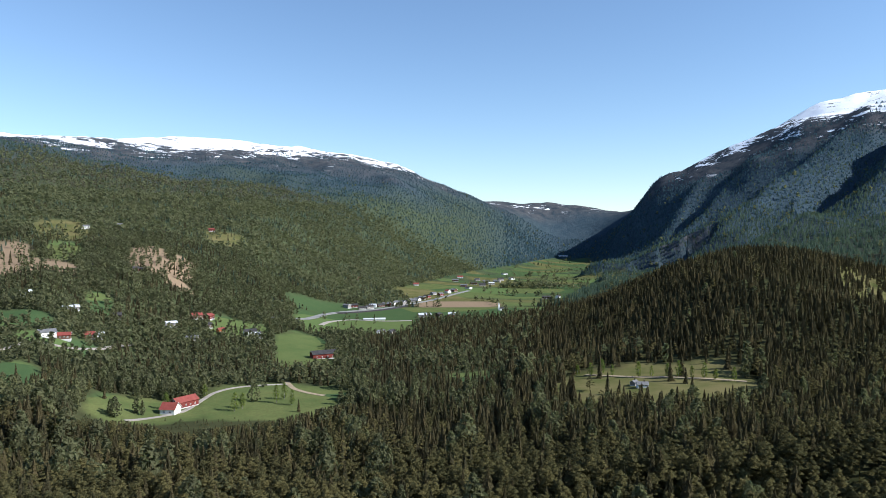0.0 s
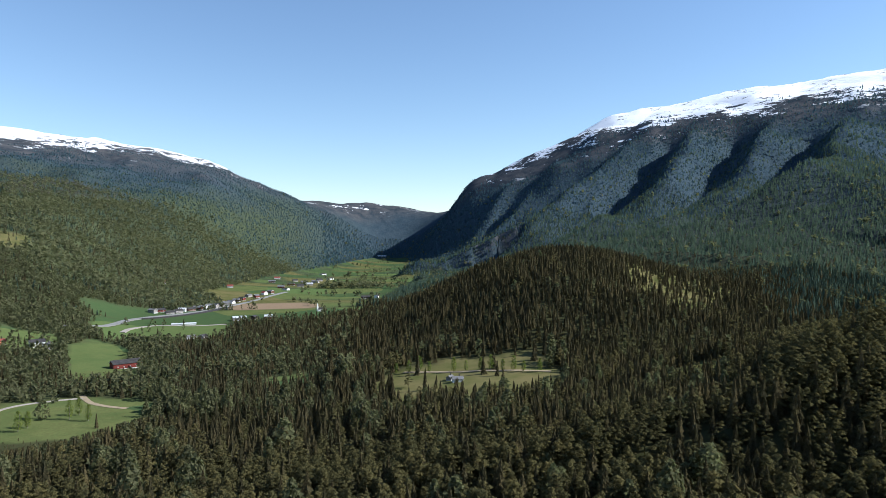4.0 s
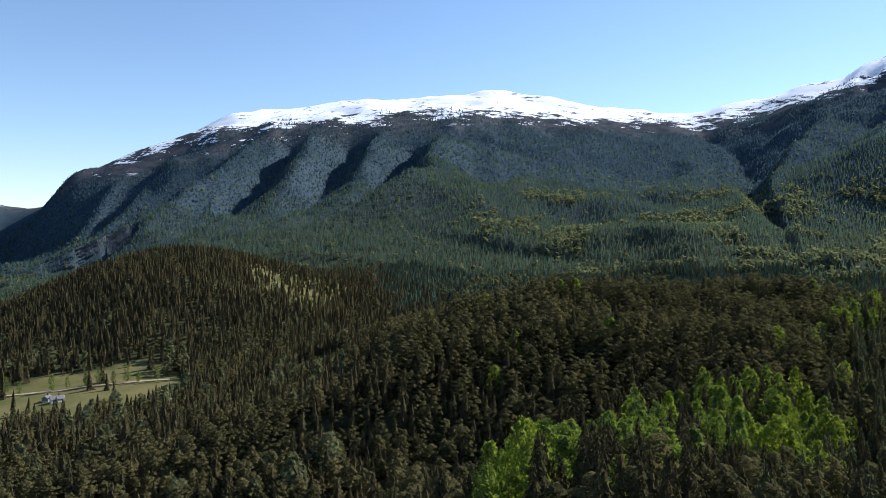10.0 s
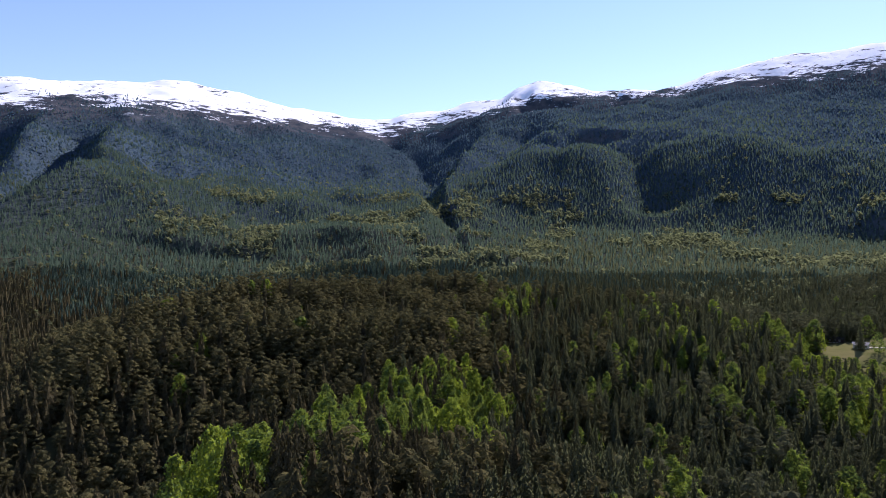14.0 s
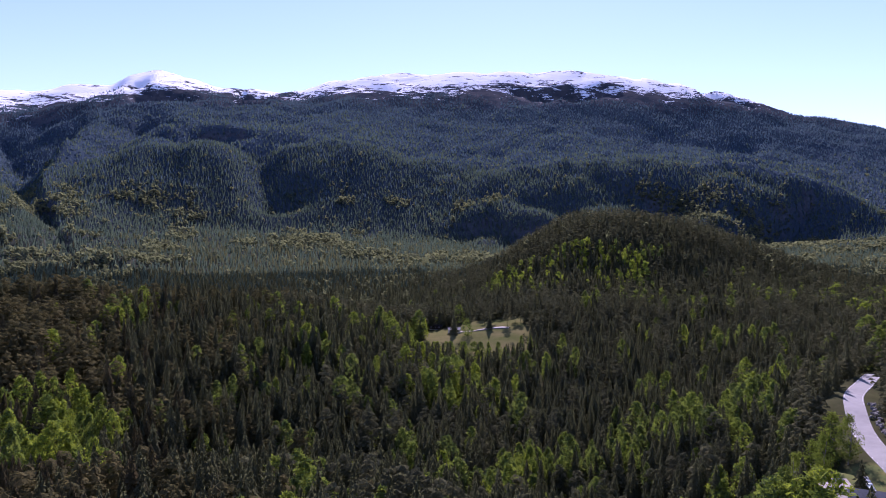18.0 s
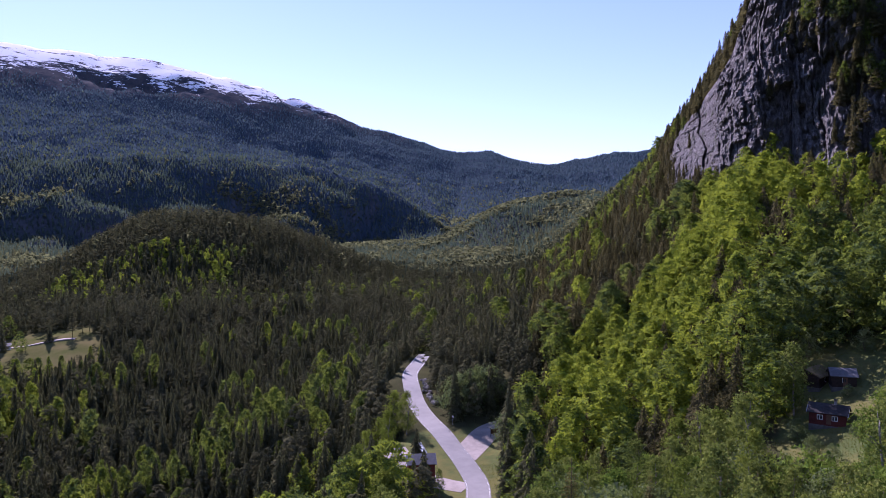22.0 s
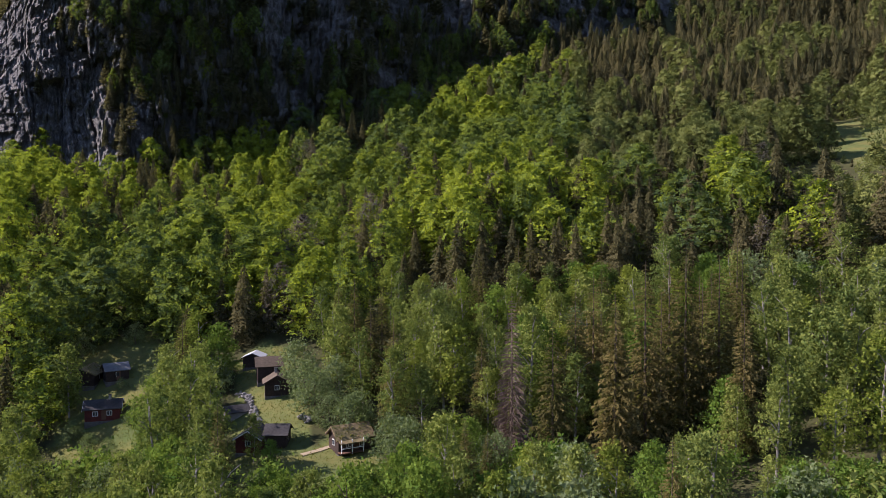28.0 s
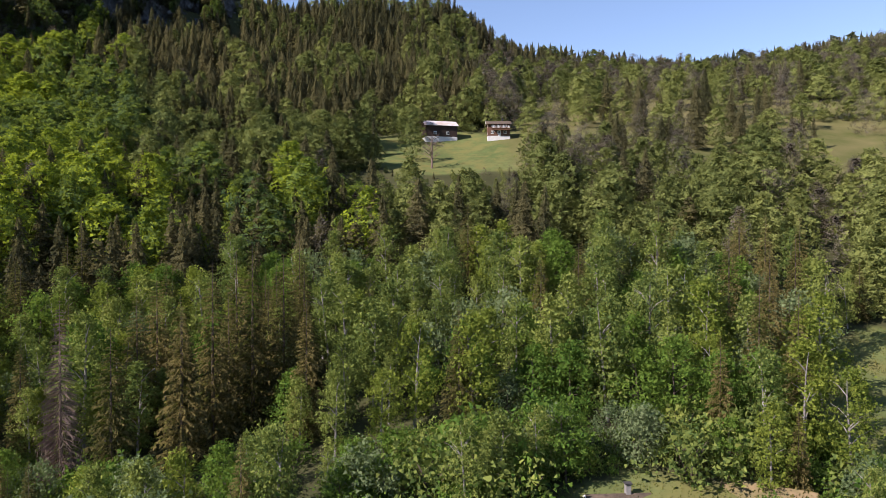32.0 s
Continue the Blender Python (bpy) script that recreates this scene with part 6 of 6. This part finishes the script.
def warning_sign():
    ob = thing("warning_sign", 133.5, 207, 0, "triangular white warning sign on a grey post", "sign")
    bm = bmesh.new()
    tube(bm, [(0, 0, -0.3), (0, 0, 2.9)], [0.04, 0.04], 8)
    part("post", bm, METAL_WHITE, ob)
    bm = bmesh.new()
    prism_pts = [(-0.5, 2.1), (0.5, 2.1), (0.0, 2.97)]
    a = [bm.verts.new((x, -0.05, z)) for x, z in prism_pts]
    b = [bm.verts.new((x, -0.02, z)) for x, z in prism_pts]
    bm.faces.new(a)
    bm.faces.new(b[::-1])
    for i in range(3):
        bm.faces.new((a[i], b[i], b[(i + 1) % 3], a[(i + 1) % 3]))
    plate = part("plate", bm, RED_WOOD, ob, "red-edged triangular plate")
    bm = bmesh.new()
    c = [bm.verts.new((x * 0.72, -0.056, 2.39 + (z - 2.39) * 0.72)) for x, z in prism_pts]
    bm.faces.new(c)
    part("face", bm, WHITE_WOOD, plate)


warning_sign()


def stone_row(name, line, n, size, label, category, seed):
    """A dry wall or heap of separate stones."""
    rng = random.Random(seed)
    pts = [bearing(*p) for p in line]
    meshes = []
    for k in range(5):
        bm = bmesh.new()
        bmesh.ops.create_icosphere(bm, subdivisions=1, radius=1)
        for vert in bm.verts:
            vert.co = Vector((vert.co.x * rng.uniform(0.8, 1.2), vert.co.y * rng.uniform(0.7, 1.1), vert.co.z * rng.uniform(0.6, 0.85)))
        me = bpy.data.meshes.new("stone")
        bm.to_mesh(me)
        bm.free()
        me.materials.append(STONE)
        meshes.append(me)
    ob = tagged(new(name), label, category)
    mid = pts[len(pts) // 2]
    mid.z = float(height(mid.x, mid.y))
    ob.location = mid
    for i in range(n):
        t = rng.random() * (len(pts) - 1)
        k = min(int(t), len(pts) - 2)
        p = pts[k].lerp(pts[k + 1], t - k) + Vector((rng.gauss(0, size * 0.9), rng.gauss(0, size * 0.9), 0))
        p.z = float(height(p.x, p.y)) + rng.random() * size * 1.6
        o = attach("stone", meshes[i % 5], ob)
        o.matrix_basis = Matrix.Translation(-mid) @ pose(*p, rng.uniform(0, 40), rng.uniform(0, 40), rng.uniform(0, 360)) @ Matrix.Scale(size * rng.uniform(0.6, 1.2), 4)


stone_row("stone_wall", ((171.2, 123), (171.9, 120), (172.2, 116), (172.4, 113), (172.9, 110)), 110, 0.3, "curved dry wall of pale field stones in the meadow", "wall", 4)
stone_row("stone_heap", ((223.8, 78), (225.2, 79), (226.2, 78.5)), 60, 0.35, "low heap of stones and rubble in a clearing", "stones", 6)
stone_row("stone_heap", ((176.0, 109), (176.6, 107)), 30, 0.4, "low heap of stones beside the meadow", "stones", 8)


stone_row("stone_heap", ((120.8, 196), (121.6, 194), (122.5, 192)), 46, 0.75, "pale rocks on a cleared bank below the yard", "stones", 10)
stone_row("stone_heap", ((132.25, 224), (131.75, 234), (131.35, 246), (131.1, 256)), 56, 0.7, "broken rocks along the cut bank of the road", "stones", 12)


def standpipe():
    ob = thing("water_post", 216.8, 74.5, 0, "short white water post in the clearing", "post")
    bm = bmesh.new()
    tube(bm, [(0, 0, -0.2), (0, 0, 1.3)], [0.13, 0.12], 10)
    part("post", bm, WHITE_WOOD, ob)
    bm = bmesh.new()
    cuboid(bm, (0.22, 0, 0.25), (0.5, 0.45, 0.5), bevel=0.03)
    part("box", bm, SLATE, ob)
    bm = bmesh.new()
    tube(bm, [(0, 0, 1.1), (0.25, 0, 1.15), (0.3, 0, 1.0)], [0.05, 0.05, 0.045], 8)
    part("spout", bm, WHITE_WOOD, ob)


standpipe()
ribbon("footpath", ((176.0, 96), (177.5, 97), (178.8, 98), (181, 97)), 1.0, STRAW, "narrow gravel footpath between the cabins", "path", 0.05, step=1.5)
ribbon("footpath", ((163.5, 76), (163.9, 82), (163.6, 88), (164.2, 95)), 1.4, STRAW, "narrow trodden path through the grass", "path", 0.05, step=1.5)

# ---- farms and village down in the valley ----
VG = "houses of the valley"
R, W, B, GY = RED_WOOD, WHITE_WOOD, BROWN_WOOD, GREY_WOOD


def far_house(az, r, turn, w, d, h, rise, wall, roof, label, name="house", category="house", front=3, side=0):
    k = 0.85 if r > 560 else 0.95
    return house(name, az, r, turn, w * k, d * k, h * k, rise * k, wall, roof, label, category, VG, 0.5, front, side, False, name == "house", False, W, CONCRETE)


far_house(-20.3, 481, 38, 17, 8, 4.2, 2.8, R, TILE_RED, "long red barn with a red metal roof beside green fields", "barn", "barn", 4)
far_house(-21.3, 466, -28, 10, 9, 3.6, 3.6, W, TILE_RED, "white farmhouse with a steep red roof", front=2, side=1)
far_house(-9.7, 645, 18, 26, 12, 5.0, 3.2, R, SLATE, "long red barn with a dark roof", "barn", "barn", 4)
far_house(-8.9, 660, 70, 12, 8, 3.5, 2.2, R, TILE_RED, "small red outbuilding by the barn", "barn", "barn", 1)
far_house(-29.5, 588, 12, 13, 8, 4.4, 2.2, W, TILE_GREY, "white house with a grey roof on the slope")
far_house(-28.4, 594, -6, 10, 8, 3.8, 2.2, B, TILE_RED, "brown house with a red roof")
far_house(-26.8, 617, 8, 9, 7, 3.6, 2.2, B, TILE_RED, "dark brown house with a red roof")
far_house(-26.2, 628, 4, 9, 7, 3.2, 1.6, W, METAL_WHITE, "low house with a pale flat roof")
far_house(-28.0, 690, 14, 15, 8, 3.4, 2.0, GY, METAL_WHITE, "wide house with a pale roof in a meadow")
far_house(-30.8, 730, 20, 11, 7, 3.8, 2.2, W, METAL_WHITE, "white house with a white roof above the pasture")
far_house(-25.0, 696, -4, 10, 8, 4.2, 2.4, DARK_LOG, SLATE, "dark house among trees")
far_house(-23.8, 876, 10, 12, 9, 4.2, 2.6, B, SLATE, "brown farmhouse on the hillside pasture")
far_house(-26.3, 890, 4, 10, 8, 3.6, 2.2, B, SLATE, "brown barn at the pasture's edge")
far_house(-23.2, 880, 40, 9, 7, 3.6, 2.0, DARK_LOG, SLATE, "dark barn at the pasture's edge")
far_house(-27.0, 1187, 5, 12, 9, 4.4, 2.4, W, TILE_GREY, "white farmhouse high on the hillside")
far_house(-18.2, 1286, 0, 14, 9, 4.4, 2.4, R, TILE_RED, "red farmhouse high on the hillside")
far_house(-24.7, 1225, 12, 10, 8, 4.0, 2.2, GY, TILE_GREY, "grey house high on the hillside")
far_house(-19.4, 770, 22, 13, 9, 4.6, 2.4, B, TILE_RED, "brown house with a red roof by a gravel yard")
far_house(-18.5, 778, 62, 12, 9, 4.4, 2.4, R, TILE_RED, "red house by a gravel yard")
far_house(-18.6, 748, 10, 10, 8, 3.6, 2.0, B, SLATE, "brown house with a dark roof")
far_house(-17.6, 736, 30, 8, 7, 4.0, 2.2, OCHRE_WOOD, TILE_RED, "orange house beside a lawn")
far_house(-19.7, 697, -20, 12, 8, 3.2, 1.8, GY, TILE_GREY, "grey house with a grey roof")
far_house(-21.3, 720, 10, 14, 9, 3.4, 2.0, GY, METAL_WHITE, "barn with a white metal roof among trees", "barn", "barn", 2)
far_house(-15.4, 741, 12, 14, 10, 5.2, 2.6, W, SLATE, "large white house with a dark roof")
far_house(-14.7, 735, 80, 11, 8, 4.6, 2.4, GY, SLATE, "grey house beside the large white house")
far_house(-7.1, 1388, 0, 12, 9, 4.6, 2.4, B, TILE_RED, "brown house above the village")
far_house(-2.2, 1504, 10, 14, 9, 4.8, 2.4, GY, TILE_RED, "grey house on a terrace above the village")
far_house(-5.6, 943, 4, 34, 7, 2.0, 1.2, W, METAL_WHITE, "long white plastic greenhouse in the field", "greenhouse", "greenhouse", 0)
far_house(-5.1, 806, 20, 12, 8, 3.6, 2.2, W, TILE_GREY, "white farmhouse at the field's edge")
far_house(-4.2, 812, 60, 11, 8, 3.4, 2.2, GY, SLATE, "grey barn at the field's edge", "barn", "barn", 1)
far_house(-1.5, 980, 8, 20, 11, 4.4, 2.4, GY, METAL_WHITE, "barn with a white roof at the wood's edge", "barn", "barn", 2)
far_house(-0.4, 985, 66, 13, 9, 4.0, 2.4, DARK_LOG, SLATE, "dark barn at the wood's edge", "barn", "barn", 1)
far_house(0.8, 982, 4, 15, 10, 4.4, 2.6, R, METAL_WHITE, "red barn with a white roof at the wood's edge", "barn", "barn", 2)
far_house(8.4, 1295, 10, 18, 9, 3.8, 2.4, DARK_LOG, SLATE, "dark farm standing alone in the green field")
far_house(9.3, 1300, 70, 10, 8, 4.0, 2.4, W, SLATE, "white house beside the lone dark farm")
far_house(15.9, 462, 14, 7, 4.6, 2.4, 1.5, W, TILE_GREY, "white cottage with a grey roof in the dry meadow")
far_house(15.3, 470, 60, 4.5, 4, 2.2, 1.3, GY, TILE_GREY, "grey outbuilding in the dry meadow")
far_house(100.5, 472, 6, 8, 6, 2.6, 1.2, W, TILE_GREY, "white cottage in a forest clearing")
far_house(98.9, 505, 0, 10, 6, 2.8, 1.6, DARK_LOG, SLATE, "dark shed among pines at the clearing's edge")
far_house(9.7, 3880, 0, 60, 30, 9, 2, W, METAL_WHITE, "large pale works building far down the valley", front=0)


def village():
    rng = random.Random(12)
    walls, roofs = (W, W, GY, GY, B, R), (SLATE, TILE_GREY, SLATE, METAL_WHITE, TILE_GREY, SLATE, TILE_RED)
    words = {id(W): "white", id(GY): "grey", id(B): "brown", id(R): "red", id(OCHRE_WOOD): "orange"}
    tops = {id(SLATE): "dark", id(TILE_GREY): "grey", id(TILE_RED): "red", id(METAL_WHITE): "pale"}
    spots = [(-6.6, 1080), (-6.0, 1092), (-5.7, 1112), (-5.1, 1122), (-4.6, 1142), (-4.2, 1150), (-3.9, 1172), (-3.3, 1166), (-2.9, 1192), (-2.5, 1216), (-2.1, 1238),
             (-1.7, 1268), (-1.3, 1290), (-0.8, 1345), (-0.2, 1330), (0.4, 1385), (0.9, 1420), (1.4, 1835), (1.7, 1555), (2.5, 1640), (2.1, 1500), (3.2, 1600),
             (3.9, 1665), (4.7, 1830), (5.0, 2140), (4.4, 1760), (3.5, 1740), (2.8, 1780), (-7.2, 1100), (-7.8, 1085), (5.6, 1900), (1.0, 1700)]
    for az, r in spots:
        wl, rf = rng.choice(walls), rng.choice(roofs)
        k = r / 1150
        far_house(az, r, rng.uniform(-50, 50), rng.uniform(10, 16) * k ** 0.6, rng.uniform(8, 10) * k ** 0.6, rng.uniform(3.4, 5.4), rng.uniform(1.8, 3.0), wl, rf,
                  "%s village house with a %s roof" % (words[id(wl)], tops[id(rf)]), front=2)


village()


def church():
    ob = thing("church", 4.7, 1062, 20, "small white wooden church with a pointed spire", "church", "")
    ob.scale = (0.5, 0.5, 0.5)
    bm = bmesh.new()
    prism(bm, [(-4, -1), (4, -1), (4, 6), (0, 10.5), (-4, 6)], -4, 12)
    part("nave", bm, W, ob)
    bm = bmesh.new()
    prism(bm, [(0, 10.6), (-4.6, 5.5), (-4.6, 5.8), (0, 11.0), (4.6, 5.8), (4.6, 5.5)], -4.3, 12.4)
    part("roof", bm, SLATE, ob)
    bm = bmesh.new()
    cuboid(bm, (-5.5, 0, 6), (4.2, 4.2, 14))
    tower = part("tower", bm, W, ob)
    bm = bmesh.new()
    bmesh.ops.create_cone(bm, cap_ends=True, segments=4, radius1=3.2, radius2=0.05, depth=12, matrix=Matrix.Translation((-5.5, 0, 19)) @ Matrix.Rotation(radians(45), 4, "Z"))
    part("spire", bm, W, tower)
    for x in (0, 4, 8):
        bm = bmesh.new()
        cuboid(bm, (x, -4.0, 3), (1.1, 0.2, 2.6))
        part("window", bm, GLASS, ob)


church()
ribbon("valley_road", ((-14, 860), (-11.1, 893), (-9.4, 985), (-8.0, 1035), (-6.2, 1068), (-4.3, 1112), (-2.4, 1185), (-0.6, 1264), (1.0, 1370), (2.1, 1453)), 9, ASPHALT, "pale main road along the village", "road", 0.5, step=12)
ribbon("railway_bank", ((-8.6, 1010), (-6.2, 1046), (-4.3, 1090), (-2.4, 1160)), 7, SLATE, "dark railway bank below the village road", "railway", 1.2, step=12)
ribbon("field_track", ((-9.9, 860), (-9.2, 905), (-7.5, 940), (-5.0, 930), (-2.5, 940)), 6, GRAVEL, "pale gravel track across the fields", "road", 0.3, step=10)
ribbon("farm_road", ((-24.5, 446), (-22.0, 458), (-20.4, 468), (-19.3, 488), (-18.1, 512), (-16.6, 525), (-14.6, 530), (-12.5, 532)), 3.2, GRAVEL, "pale gravel road past the red farm", "road", 0.2, step=6)
ribbon("farm_road", ((-12.6, 540), (-12.0, 516), (-10.8, 502), (-9.6, 494)), 4, STRAW, "bare earth track at the field's edge", "road", 0.2, step=6)
ribbon("house_road", ((-33, 548), (-31, 565), (-29.6, 572), (-28, 578), (-26, 600), (-24, 640)), 3.6, GRAVEL, "pale road past hillside houses", "road", 0.3, step=8)
ribbon("meadow_track", ((11.5, 508), (14, 498), (17, 492), (20, 488), (23.5, 484)), 4, STRAW, "dry track along a row of trees", "road", 0.2, step=6)
ribbon("clearing_track", ((100.6, 478), (102, 470), (103.4, 466), (105, 462)), 4, GRAVEL, "gravel track in a forest clearing", "road", 0.2, step=6)
WATER = plain("lake_water", (0.02, 0.04, 0.06), (0.03, 0.055, 0.08), 0.02, 0.12)
ribbon("lake", ((6.6, 3560), (8.2, 3640), (9.8, 3680), (11.4, 3660), (12.6, 3600)), 150, WATER, "strip of blue lake at the valley's far end", "water", 1.0, step=60, level=13.0)
for k, (az, r) in enumerate(((10.9, 508), (11.9, 503), (12.8, 504), (13.6, 498), (15.6, 494), (16.6, 495), (17.8, 490), (18.6, 489), (19.6, 487), (20.5, 488), (21.3, 484), (22.6, 482))):
    plant_one("birch", az, r, 7.5 + (k * 37 % 5), k * 50, k, "young birch in a row along the dry meadow")
for k, (az, r, tall) in enumerate(((-21.6, 474, 11), (-16.6, 462, 12), (-16.0, 468, 10), (-13.4, 478, 12), (-12.8, 486, 11), (-12.2, 470, 10), (-18.8, 500, 9))):
    plant_one("birch", az, r, tall, k * 70, k, "leafy tree standing in the farm's field")


def bare_tree():
    rng = random.Random(9)
    ob = thing("bare_tree", 220.9, 222, 0, "large grey leafless tree on the upper meadow", "tree")
    bm = bmesh.new()
    tube(bm, [(0, 0, -0.5), (0.1, 0, 3), (0, 0.2, 6.5), (0.2, 0, 10.5)], [0.4, 0.32, 0.2, 0.04], 7)
    part("trunk", bm, GREY_TWIG, ob)
    for k in range(26):
        a, z = rng.uniform(0, 6.28), rng.uniform(2.5, 9)
        q = (5.2 - abs(z - 5) * 0.55) * rng.uniform(0.6, 1.1)
        bm = bmesh.new()
        e = Vector((math.cos(a) * q, math.sin(a) * q, z + q * rng.uniform(0.3, 0.8)))
        p = Vector((0, 0, z))
        m = p.lerp(e, 0.5) + Vector((0, 0, 0.2))
        tube(bm, [p, m, e], [0.11, 0.07, 0.02], 4)
        for j in range(7):
            s = p.lerp(e, rng.uniform(0.35, 0.95))
            tube(bm, [s, s + Vector((rng.uniform(-1, 1), rng.uniform(-1, 1), rng.uniform(0.2, 1.3)))], [0.035, 0.01], 3)
        part("limb", bm, GREY_TWIG, ob)


bare_tree()
